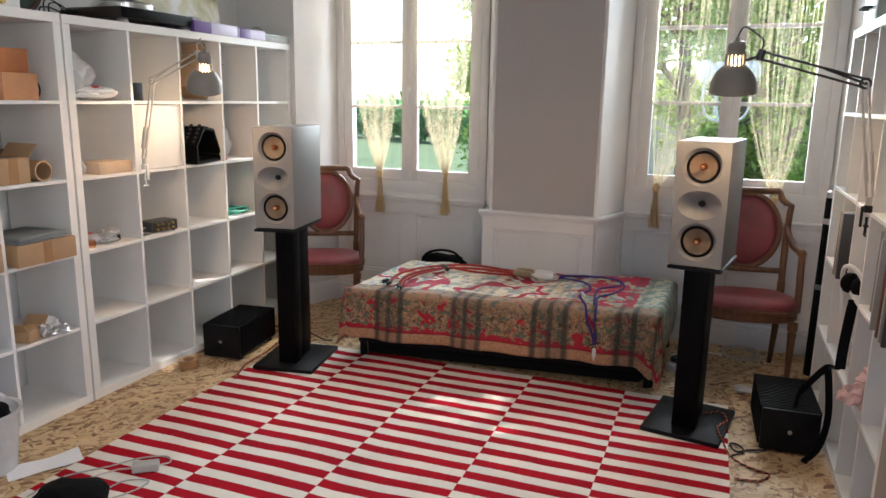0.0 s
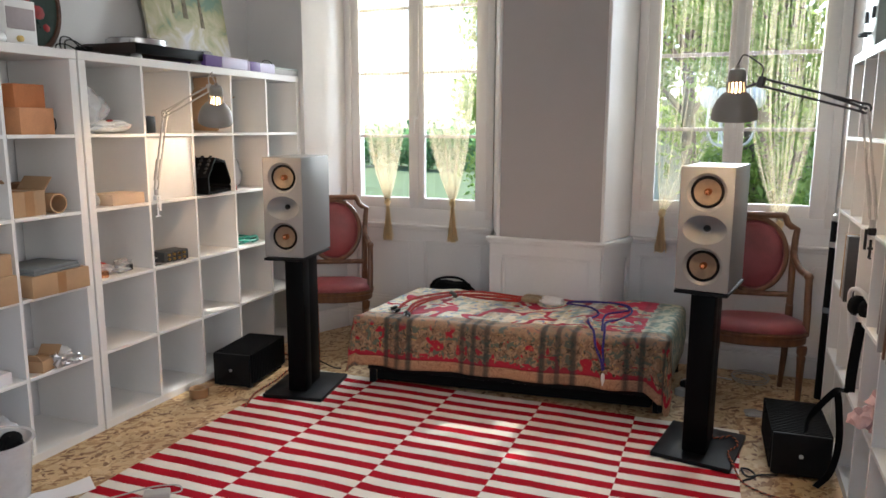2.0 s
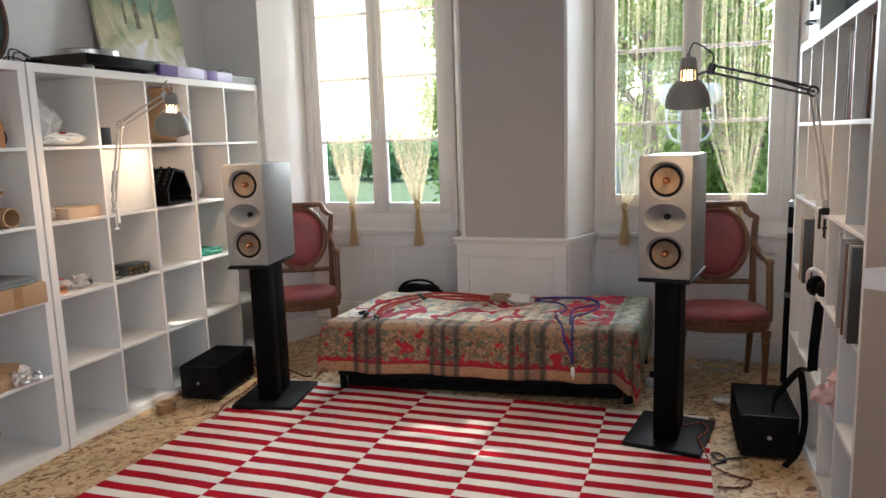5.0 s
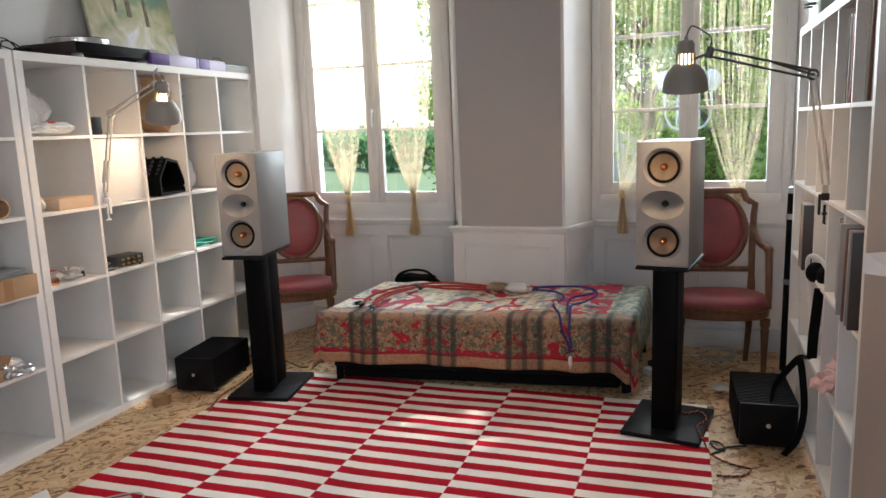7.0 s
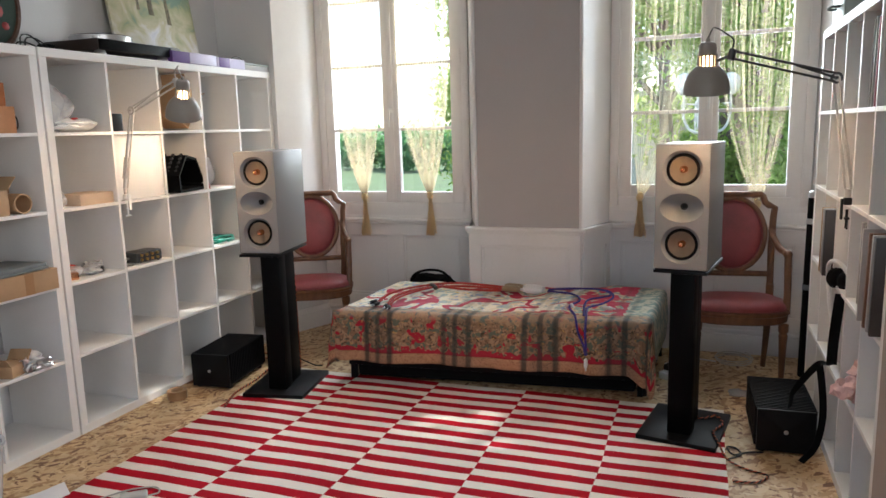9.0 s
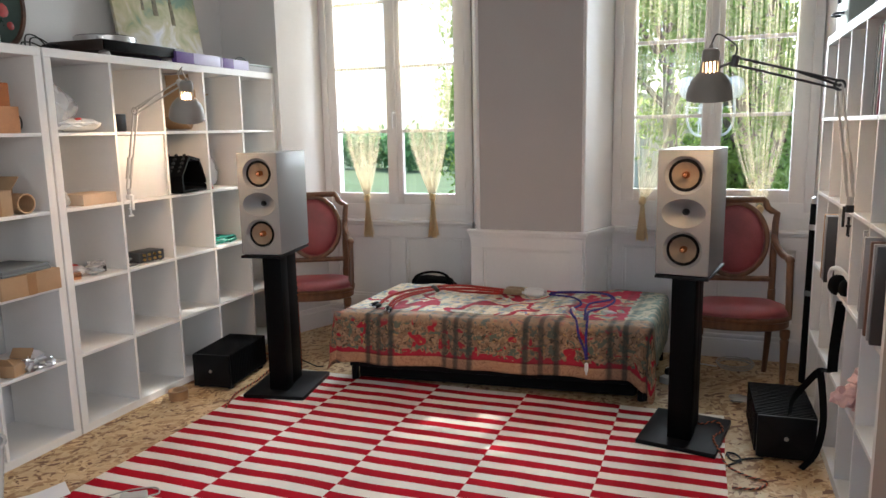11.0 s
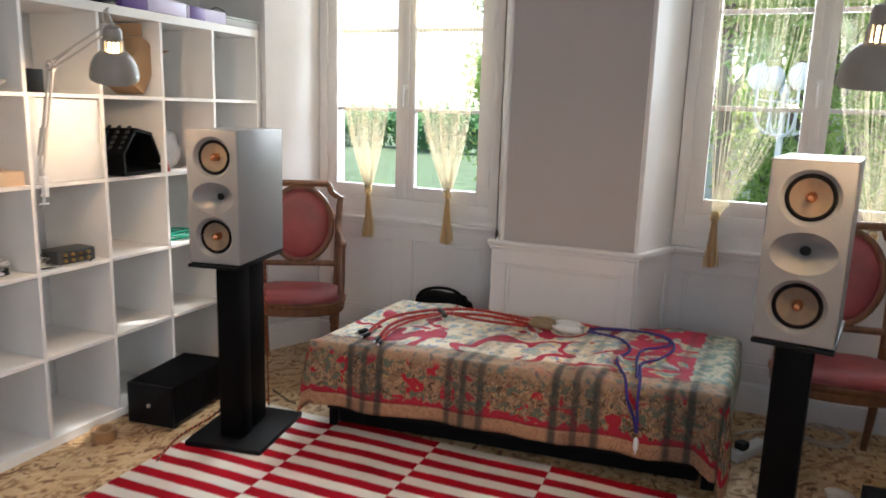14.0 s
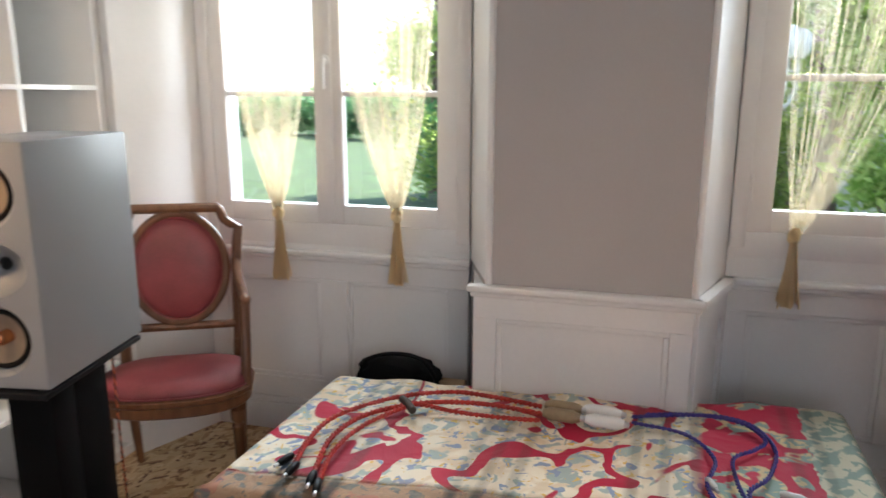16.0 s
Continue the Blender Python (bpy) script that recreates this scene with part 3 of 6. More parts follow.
def window(name, xa, xb, g, z0, rows, pitch, label):
    """A pair of casements: xa..xb the fixed frame, g the four glass edges, z0 the glass foot."""
    w = thing(name, Matrix(), label, "window", kind="structure")
    ztop = z0 + rows * pitch
    y = 0.36
    f = bmesh.new()
    box(f, xa, xa + 0.05, y - 0.03, y + 0.06, z0 - 0.13, ztop + 0.13, 0.004)
    box(f, xb - 0.05, xb, y - 0.03, y + 0.06, z0 - 0.13, ztop + 0.13, 0.004)
    box(f, xa + 0.05, xb - 0.05, y - 0.03, y + 0.06, ztop + 0.075, ztop + 0.13, 0.004)
    part("window_frame", f, M_TRIM, w)
    s = bmesh.new()
    box(s, xa, xb, y - 0.026, y + 0.06, z0 - 0.165, z0 - 0.075, 0.004, 2)
    part("window_sill", s, M_TRIM, w)
    mid = 0.5 * (g[1] + g[2])
    for a, c, x0, x1 in ((g[0], g[1], xa + 0.0503, mid - 0.0004), (g[2], g[3], mid + 0.0004, xb - 0.0503)):
        sash = bmesh.new()
        box(sash, x0, a, y - 0.022, y + 0.022, z0 - 0.0747, ztop + 0.0747, 0.003)
        box(sash, c, x1, y - 0.022, y + 0.022, z0 - 0.0747, ztop + 0.0747, 0.003)
        box(sash, a, c, y - 0.021, y + 0.021, z0 - 0.0747, z0, 0.003)
        box(sash, a, c, y - 0.021, y + 0.021, ztop, ztop + 0.0747, 0.003)
        so = part("sash", sash, M_TRIM, w)
        for k in range(1, rows):
            part("glazing_bar", boxm(a, c, y - 0.016, y + 0.016, z0 + k * pitch - 0.011, z0 + k * pitch + 0.011, bevel=0.005), M_TRIM, so)
        for k in range(rows):
            p = part("pane", boxm(a + 0.001, c - 0.001, y - 0.002, y + 0.002, z0 + k * pitch + 0.011 * (k > 0), z0 + (k + 1) * pitch - 0.011), M_GLASS, so, smooth=0)
            p.visible_shadow = False
        for z in (z0 + 0.08, z0 + 0.9, z0 + 1.6):
            xh = x0 + 0.003 if a == g[0] else x1 - 0.003
            part("hinge", tube(bmesh.new(), [(xh, y - 0.034, z - 0.045), (xh, y - 0.034, z + 0.045)], 0.006, 8), M_TRIM, so)
    cover = boxm(mid - 0.022, mid + 0.022, y - 0.034, y - 0.0225, z0 - 0.06, ztop + 0.06, bevel=0.005)
    part("meeting_cover", cover, M_TRIM, w)
    hb = lathe(bmesh.new(), [(0.0, 0.0), (0.018, 0.0), (0.018, 0.008), (0.009, 0.012), (0.009, 0.03), (0, 0.03)], 16, pose(mid, y - 0.034, z0 + 0.56, 90))
    tube(hb, [(mid, y - 0.058, z0 + 0.565), (mid, y - 0.062, z0 + 0.50), (mid, y - 0.06, z0 + 0.45)], [0.009, 0.008, 0.007], 10)
    part("window_handle", hb, M_WHITE, w, "white lever handle")
    return w


window("window_1", 0.172, 1.298, (0.285, 0.672, 0.787, 1.17), 0.985, 4, 0.434, "white painted casement window with small panes")
window("window_2", 2.223, 3.367, (2.352, 2.740, 2.850, 3.235), 1.035, 4, 0.440, "white painted casement window with small panes")

# ---- outdoors ----
g = bmesh.new()
gv = [g.verts.new(p) for p in ((-400, 0.63, -0.25), (400, 0.63, -0.25), (400, 800, -0.25), (-400, 800, -0.25))]
g.faces.new(gv)
solo("ground", g, M_GRASS, Matrix(), "green lawn outside the windows", "lawn", kind="structure", smooth=0)
gw = thing("garden_wall", Matrix(), "white rendered garden wall behind the lawn", "wall", kind="structure")
part("wall_face", boxm(0.2, 8.5, 9.0, 9.25, -0.3, 1.9), M_RENDERED, gw, smooth=0)
part("coping", boxm(0.2, 8.5, 8.95, 9.3, 1.9, 1.98, bevel=0.02), M_RENDERED, gw)


def leaves(centres, count, size, seed):
    """Joined small bent leaves scattered in clumps."""
    rng = np.random.RandomState(seed)
    vs, fs = [], []
    for _ in range(count):
        c, r = centres[rng.randint(len(centres))]
        p = np.array(c) + rng.normal(0, 0.45, 3) * r
        a = rng.normal(0, 1, 3)
        a /= np.linalg.norm(a)
        b = np.cross(a, rng.normal(0, 1, 3))
        b /= np.linalg.norm(b)
        s = size * rng.uniform(0.6, 1.3)
        k = len(vs)
        nrm = np.cross(a, b) * s * 0.25
        vs += [p - a * s, p - b * s * 0.42 + nrm, p + a * s, p + b * s * 0.42 + nrm]
        fs.append((k, k + 1, k + 2, k + 3))
    me = bpy.data.meshes.new("crown")
    me.from_pydata([tuple(v) for v in vs], [], fs)
    return me


def tree(x, y, h, spread, seed, material, count, leaf, label, name="garden_tree", low=0.35):
    rng = random.Random(seed)
    t = thing(name, pose(x, y, -0.26), label, "tree")
    tr, centres = bmesh.new(), []
    lean = rng.uniform(-0.2, 0.2)
    trunk = [(lean * k / 6 * h * 0.4, 0.1 * math.sin(k + seed), h * 0.75 * k / 6) for k in range(7)]
    tube(tr, trunk, [0.028 * h * (1 - 0.11 * k) for k in range(7)], 10)
    for k in range(14):
        f = rng.uniform(low, 1.0)
        base = Vector(trunk[min(6, int(f * 6))])
        ang, ln = rng.uniform(0, 6.28), spread * rng.uniform(0.5, 1.0)
        tip = base + Vector((math.cos(ang) * ln, math.sin(ang) * ln, h * rng.uniform(0.05, 0.3)))
        mid = base.lerp(tip, 0.5) + Vector((0, 0, 0.08 * h))
        tube(tr, [base, mid, tip], [0.010 * h, 0.006 * h, 0.002 * h], 6)
        centres += [(tuple(tip), 0.42 * spread), (tuple(mid), 0.34 * spread)]
    part("trunk", tr, M_BARK, t)
    cr = new("crown", leaves(centres, count, leaf, seed))
    cr.data.materials.append(material)
    cr.parent = t
    return t


tree(3.6, 5.0, 4.6, 1.5, 3, M_LEAF_A, 9000, 0.07, "leafy young garden tree with bright green leaves")
tree(5.2, 6.5, 5.5, 2.0, 5, M_LEAF_A, 9000, 0.09, "leafy garden tree with bright green leaves")
tree(2.3, 7.2, 5.0, 1.7, 8, M_LEAF_A, 8000, 0.09, "leafy garden tree with bright green leaves")
tree(6.8, 4.0, 5.0, 1.9, 13, M_LEAF_A, 8000, 0.08, "leafy garden tree with bright green leaves")
# Two tall trees added; their crowns, out of view, break up the sun.
tree(5.0, 5.2, 9.5, 2.4, 17, M_LEAF_A, 8500, 0.10, "added tall tree, its unseen crown dapples the sunlight", low=0.6)
tree(3.1, 6.2, 10.5, 2.6, 19, M_LEAF_A, 8500, 0.11, "added tall tree, its unseen crown dapples the sunlight", low=0.62)
tree(-1.45, 9.6, 5.0, 0.95, 29, M_LEAF_A, 4500, 0.08, "slender garden tree at the lawn's edge", low=0.25)
hb_ = [((x_, 24 + 1.2 * math.sin(x_), 0.35 + 0.45 * (k_ % 2)), 0.75) for k_, x_ in enumerate(np.arange(-22, -5, 0.45))]
hedge = new("far_hedge", leaves(hb_, 9000, 0.16, 77))
hedge.data.materials.append(M_LEAF_B)
tagged(hedge, "clipped green hedge along the far edge of the lawn", "hedge", kind="stuff")


def shrub(x, y, r, h, seed, material, count, label):
    rng = random.Random(seed)
    s = thing("shrub", pose(x, y, -0.26), label, "shrub")
    st, cs = bmesh.new(), []
    for k in range(9):
        a, d = rng.uniform(0, 6.28), r * rng.uniform(0.2, 0.9)
        top = (math.cos(a) * d, math.sin(a) * d, h * rng.uniform(0.45, 0.9))
        tube(st, [(0.2 * top[0], 0.2 * top[1], 0), (0.6 * top[0], 0.6 * top[1], top[2] * 0.6), top], [0.02, 0.014, 0.006], 6)
        cs += [(top, 0.5 * r), ((0.7 * top[0], 0.7 * top[1], top[2] * 0.5), 0.5 * r)]
    part("stems", st, M_BARK, s)
    c = new("crown", leaves(cs, count, 0.06, seed))
    c.data.materials.append(material)
    c.parent = s


shrub(-0.9, 9.0, 1.0, 1.5, 21, M_LEAF_B, 4500, "dense dark green shrub at the lawn's edge")
shrub(-0.9, 8.8, 0.9, 1.3, 22, M_LEAF_A, 3500, "dense dark green shrub at the lawn's edge")
shrub(3.1, 5.8, 0.8, 1.6, 23, M_LEAF_A, 4000, "bright green shrub beside the lawn")
shrub(4.6, 4.4, 0.8, 2.0, 24, M_LEAF_A, 4000, "bright green shrub beside the lawn")
shrub(3.9, 3.4, 0.5, 1.4, 25, M_LEAF_A, 3000, "bright green shrub close to the window")

# white lamp standard with globes
lp = thing("garden_lamp", pose(2.78, 3.6, -0.25) @ Matrix.Diagonal((1, 1, 1.06, 1)), "white cast iron garden lamp with opal globes", "garden lamp")
pm = lathe(bmesh.new(), [(0.0, 0), (0.14, 0), (0.13, 0.06), (0.06, 0.14), (0.045, 0.4), (0.03, 0.5), (0.026, 1.75), (0.05, 1.8), (0.02, 1.86), (0.0, 1.88)], 20)
part("post", pm, M_IRON, lp)
for i in range(4):
    a = i * math.pi / 2 + 0.4
    cx, cy = 0.24 * math.cos(a), 0.24 * math.sin(a)
    ar = bmesh.new()
    tube(ar, spline([(0, 0, 1.45), (0.7 * cx, 0.7 * cy, 1.49), (cx, cy, 1.62), (cx, cy, 1.82)], 6), 0.014, 8)
    tube(ar, [(0, 0, 1.72), (cx, cy, 1.74)], 0.01, 6)
    tube(ar, [(0.5 * cx, 0.5 * cy, 1.48), (0.5 * cx, 0.5 * cy, 1.76)], 0.008, 6)
    part("arm", ar, M_IRON, lp)
    part("globe", lathe(bmesh.new(), [(0.0, 1.82), (0.04, 1.82), (0.08, 1.86), (0.095, 1.925), (0.08, 1.985), (0.04, 2.02), (0, 2.03)], 24, pose(cx, cy, 0)), M_GLOBE, lp, "opal white globe")

# ---- string curtains ----


def curtain(x_spread0, x_spread1, knot, tail_z, top, seed, width=60):
    """Loose strings hang from a rod, are drawn to one knot and end in a tassel."""
    rng = random.Random(seed)
    c = thing("string_curtain", Matrix(), "sheer cream string curtain tied in a knot at its foot", "curtain", "string curtains at the windows")
    st = bmesh.new()
    kx, ky, kz = knot
    for i in range(width):
        f = (i + rng.random()) / width
        f = min(1.0, max(0.0, f + 0.025 * math.sin(f * 19 + seed) + 0.012 * math.sin(f * 47 + 2 * seed)))
        sag = rng.uniform(1.9, 2.7)
        x0 = x_spread0 + f * (x_spread1 - x_spread0)
        pts = []
        for k in range(19):
            t = k / 18
            z = top + (kz - top) * t
            pull = (max(0.0, (t - 0.40) / 0.60)) ** sag
            x = x0 + (kx + (f - 0.5) * 0.02 - x0) * pull + 0.006 * math.sin(7 * t + i)
            y = 0.30 + (ky - 0.30) * pull + 0.012 * math.sin(i * 2.3 + 3 * t) * (1 - pull)
            pts.append((x, y, z))
        tube(st, pts, 0.0008, 3, cap=False)
    part("string_veil", st, M_CURTAIN, c)["kind"] = "stuff"
    kn = bmesh.new()
    blob(kn, (kx, ky, kz), 0.022, seed, 0.3, 2, (1, 0.9, 1.2))
    part("knot", kn, M_TASSEL, c)
    tl = bmesh.new()
    for i in range(46):
        a, r = rng.uniform(0, 6.28), rng.uniform(0.2, 1.0)
        bx, by = 0.042 * r * math.cos(a), 0.018 * r * math.sin(a)
        tube(tl, [(kx + 0.2 * bx, ky + 0.2 * by, kz), (kx + 0.5 * bx, ky + 0.5 * by, 0.5 * (kz + tail_z)), (kx + bx, ky + by, tail_z + rng.uniform(-0.012, 0.012))], 0.0028, 4)
    part("tassel", tl, M_TASSEL, c)["kind"] = "stuff"
    rod = tube(bmesh.new(), [(min(x_spread0, x_spread1) - 0.02, 0.315, top), (max(x_spread0, x_spread1) + 0.02, 0.315, top)], 0.006, 8)
    part("rod", rod, M_BRASS, c)


curtain(0.30, 0.68, (0.535, 0.27, 0.955), 0.69, 2.66, 1, 190)
curtain(0.79, 1.17, (1.03, 0.27, 0.965), 0.70, 2.66, 2, 210)
curtain(2.34, 2.75, (2.415, 0.27, 0.965), 0.725, 2.74, 3, 100)
curtain(2.85, 3.25, (3.08, 0.27, 0.93), 0.74, 2.74, 4, 110)

# ---- shelving ----
PITCH, BOARD, EDGE = 0.351, 0.016, 0.04


def cube_shelf(m, width, label):
    """Open square-cell shelving, 1.82 high, 0.39 deep; its front is x = 0, it runs from y = 0 back to y = -width."""
    s = thing("cube_shelf", m, label, "shelf", "white cube shelves")
    pitch = (width - 2 * EDGE + BOARD) / 5
    D = -0.39
    for nm, z0 in (("bottom_board", 0.0), ("top_board", 1.82 - EDGE)):
        part(nm, boxm(D, 0, -width, 0, z0, z0 + EDGE, bevel=0.0015, seg=1), M_SHELF, s)
    for y0 in (-EDGE, -width):
        part("side_panel", boxm(D, 0, y0, y0 + EDGE, EDGE + 0.0005, 1.82 - EDGE - 0.0005, bevel=0.0015, seg=1), M_SHELF, s)
    for k in range(1, 5):
        yc = -EDGE - k * pitch + BOARD / 2
        part("divider", boxm(D + 0.002, -0.002, yc - BOARD / 2, yc + BOARD / 2, EDGE, 1.82 - EDGE, bevel=0.001, seg=1), M_SHELF, s)
    for r in range(1, 5):
        zc = 1.82 - EDGE - r * PITCH + BOARD / 2
        for k in range(5):
            ya = -EDGE - k * pitch
            part("shelf_board", boxm(D + 0.001, -0.001, ya - pitch + BOARD + 0.0003, ya - 0.0003, zc - BOARD / 2, zc + BOARD / 2, bevel=0.001, seg=1), M_SHELF, s)
    return s


def cell(k, r, unit=0):
    """Middle of a cell's floor: column k from the window, row r from the top, in the row of shelves on the west wall."""
    return (-0.195, -unit * 1.83 - EDGE - k * PITCH - 0.1675, 1.82 - EDGE - (r + 1) * PITCH + BOARD)


shelf_a = cube_shelf(Matrix(), 1.82, "white laminate cube shelf, half filled with odds and ends")
shelf_b = copy_thing(shelf_a, pose(0, -1.83, 0))
shelf_b["label"] = "white laminate cube shelf, filled with cardboard boxes"
shelf_c = cube_shelf(pose(3.30, -1.93, 0, 0, 0, 180), 1.60, "white laminate cube shelf filled with records and folders")

# ---- rug ----
RX0, RX1, RY1, NS, SP = 0.43, 2.91, -0.685, 64, 0.0547
rug = thing("striped_rug", Matrix(), "flat woven rug of alternating red and cream stripes", "rug")
part("backing", boxm(RX0 + 0.004, RX1 - 0.004, RY1 - NS * SP + 0.004, RY1 - 0.004, 0.0005, 0.0022), M_CREAM, rug, smooth=0)
cw = (RX1 - RX0) / 5


def rug_wave(x, y):
    return 0.0035 + 0.004 * noise.noise(Vector((x * 2.1, y * 2.1, 0))) + 0.0015 * noise.noise(Vector((x * 7, y * 7, 3)))


def stripe(sb, i, k):
    x0, x1 = RX0 + i * cw, RX0 + (i + 1) * cw
    nx, ny = 12, 2
    gr = []
    for b in range(ny + 1):
        row = []
        for a in range(nx + 1):
            x, y = x0 + (x1 - x0) * a / nx, RY1 - (k + b / ny) * SP
            dx = 0.007 * noise.noise(Vector((y * 3, x0 if a == 0 else x1, 5.0))) if a in (0, nx) else 0.0
            dy = 0.010 * noise.noise(Vector((x * 2.2, y * 1.5, 1.0))) + 0.003 * noise.noise(Vector((x * 9, y * 9, 4.0)))
            row.append(sb.verts.new((x + dx, y + dy, 0.006 + rug_wave(x, y))))
        gr.append(row)
    for b in range(ny):
        for a in range(nx):
            sb.faces.new((gr[b][a], gr[b][a + 1], gr[b + 1][a + 1], gr[b + 1][a]))


NEAR = 42
for i in range(5):
    for k in range(NEAR):
        sb = bmesh.new()
        stripe(sb, i, k)
        part("stripe", sb, M_CREAM if (i + k) % 2 == 0 else M_RED, rug, smooth=60)
for odd, mt in ((0, M_CREAM), (1, M_RED)):
    sb = bmesh.new()
    for i in range(5):
        for k in range(NEAR, NS):
            if (i + k) % 2 == odd:
                stripe(sb, i, k)
    part("far_stripes", sb, mt, rug, smooth=60)["kind"] = "stuff"

# ---- daybed with cover ----
BX0, BX1, BY0, BY1, BZ = 0.90, 2.54, -0.79, -0.06, 0.425


def askew(x, y):
    """The daybed and its cover stand a little turned against the rug."""
    return x + 0.05 * (y + 0.43), y + 0.095 * (x - 0.9)


def bed_part(nm, b, material):
    for v in b.verts:
        v.co.x, v.co.y = askew(v.co.x, v.co.y)
    return part(nm, b, material, bed)


bed = thing("daybed", Matrix(), "low daybed on a black metal frame", "bed")
fr = bmesh.new()
for y in (BY0 + 0.05, BY1 - 0.05):
    box(fr, BX0 + 0.01, BX1 - 0.01, y - 0.015, y + 0.015, 0.09, 0.13, 0.003)
for x in (BX0 + 0.03, BX1 - 0.03):
    box(fr, x - 0.015, x + 0.015, BY0 + 0.05, BY1 - 0.05, 0.09, 0.13, 0.003)
bed_part("frame", fr, M_BLACK)
for x in (BX0 + 0.03, BX1 - 0.02):
    for y in (BY0 + 0.06, BY1 - 0.06):
        lg = bmesh.new()
        box(lg, x - 0.016, x + 0.016, y - 0.016, y + 0.016, 0.0, 0.13, 0.004)
        bed_part("leg", lg, M_BLACK)
bed_part("end_rail", tube(bmesh.new(), [(BX1 + 0.005, BY0 + 0.02, 0.02), (BX1 + 0.005, BY0 + 0.02, 0.33), (BX1 + 0.005, BY1 - 0.02, 0.33), (BX1 + 0.005, BY1 - 0.02, 0.02)], 0.012, 10), M_BLACK)
bed_part("base", boxm(BX0 + 0.05, BX1 - 0.05, BY0 + 0.06, BY1 - 0.03, 0.02, 0.125, bevel=0.01), M_FABRIC_BLACK)
bed_part("mattress", boxm(BX0 + 0.015, BX1 - 0.015, BY0 + 0.015, BY1 - 0.01, 0.131, BZ - 0.014, bevel=0.04, seg=4), M_FABRIC_BLACK)

cv = bmesh.new()
uvl = cv.loops.layers.uv.new("UVMap")
NX, NY = 150, 76
DL, DR, DF = 0.33, 0.30, 0.30
U0, U1, V0, V1 = BX0 - DL, BX1 + DR, BY0 - DF, BY1 + 0.02
grid = []
for b in range(NY + 1):
    row = []
    for a in range(NX + 1):
        u, v = U0 + (U1 - U0) * a / NX, V0 + (V1 - V0) * b / NY
        ex = BX0 - u if u < BX0 else (u - BX1 if u > BX1 else 0.0)
        sx = -1 if u < BX0 else 1
        ey = max(0.0, BY0 - v)
        R = 0.035
        x, y, z = min(max(u, BX0), BX1), max(v, BY0), BZ
        if ex or ey:
            if ex and ey:
                # the corner falls as a fold, standing off a little
                d = math.hypot(ex, ey)
                ang = math.atan2(ey, ex)
                drop = max(ex, ey) * 0.97 + 0.10 * min(ex, ey)
                out = 0.03 + 0.16 * min(ex, ey)
                x += sx * (out * math.cos(ang) + 0.01)
                y -= out * math.sin(ang) + 0.01
                z -= max(0, drop - R * 0.5)
            elif ex:
                t = min(1, ex / (R * 1.5))
                x += sx * R * math.sin(t * 1.57)
                z -= R * (1 - math.cos(t * 1.57)) + max(0, ex - R * 1.5)
            else:
                t = min(1, ey / (R * 1.5))
                y -= R * math.sin(t * 1.57)
                z -= R * (1 - math.cos(t * 1.57)) + max(0, ey - R * 1.5)
            fall = max(ex, ey)
            k = min(1.0, fall / 0.3)
            w = 0.013 * k * math.sin(u * 17 + 1.5 * noise.noise(Vector((u * 3, 0, 0)))) + 0.012 * k * noise.noise(Vector((u * 9, fall * 4, 2)))
            if ey and not ex:
                y -= 0.015 * k + w
                z += 0.012 * k * noise.noise(Vector((u * 3.0, 1.0, 4.0)))
            else:
                x += sx * (0.01 * k + 0.6 * w)
        else:
            z += 0.011 * noise.noise(Vector((u * 3.2, v * 3.2, 1))) + 0.008 * noise.noise(Vector((u * 8, v * 11, 7)))
            z += 0.006 * max(0, noise.noise(Vector((u * 4, v * 14, 11))))
            if v > BY1 - 0.12:
                z += 0.03 * max(0.0, noise.noise(Vector((u * 5, 0.3, 2)))) * (v - BY1 + 0.12) / 0.12
        # the front right corner hangs lower
        low = max(0.0, 1 - math.hypot((u - BX1 - 0.10) / 0.17, (v - BY0 + 0.27) / 0.20))
        z -= 0.15 * low
        x, y = askew(x, y)
        row.append((cv.verts.new((x, y, max(z, 0.03))), (u - U0, v - V0)))
    grid.append(row)
for b in range(NY):
    for a in range(NX):
        q = (grid[b][a], grid[b][a + 1], grid[b + 1][a + 1], grid[b + 1][a])
        fc = cv.faces.new([p[0] for p in q])
        for lo, p in zip(fc.loops, q):
            lo[uvl].uv = p[1]
cov = thing("bedcover", Matrix(), "patterned red and cream tapestry bedcover draped over the daybed", "bedcover")
# the front hem (with its red band), the drop and the top are sewn of one cloth
for nm, lo_v, hi_v, lab in (("hem", -1, 0.056, "pale peach printed hem"), ("drop", 0.056, 0.37, "flowered drop with a red band and dark stripes"), ("top_field", 0.37, 9, "cream top field with red branches")):
    pc = cv.copy()
    lay = pc.loops.layers.uv.active
    gone = [f for f in pc.faces if not lo_v <= sum(lp_[lay].uv[1] for lp_ in f.loops) / 4 < hi_v]
    bmesh.ops.delete(pc, geom=gone, context="FACES")
    pob = part(nm, pc, M_TAP, cov, lab, smooth=80)
    sol = pob.modifiers.new("thickness", "SOLIDIFY")
    sol.thickness, sol.offset = 0.004, -1
cv.free()

# ---- loudspeakers ----
SW, SD, SZ0, SZ1 = 0.222, 0.40, 0.0, 0.534


def dish(b, cx, cz, rings, seg=40):
    """Recessed rings (rx, rz, y) facing -y."""
    loops = []
    for rx, rz, y in rings:
        loops.append([b.verts.new((cx + rx * math.cos(2 * math.pi * i / seg), y, cz + rz * math.sin(2 * math.pi * i / seg))) for i in range(seg)])
    for p, q in zip(loops, loops[1:]):
        for i in range(seg):
            b.faces.new((p[i], p[(i + 1) % seg], q[(i + 1) % seg], q[i]))
    return loops


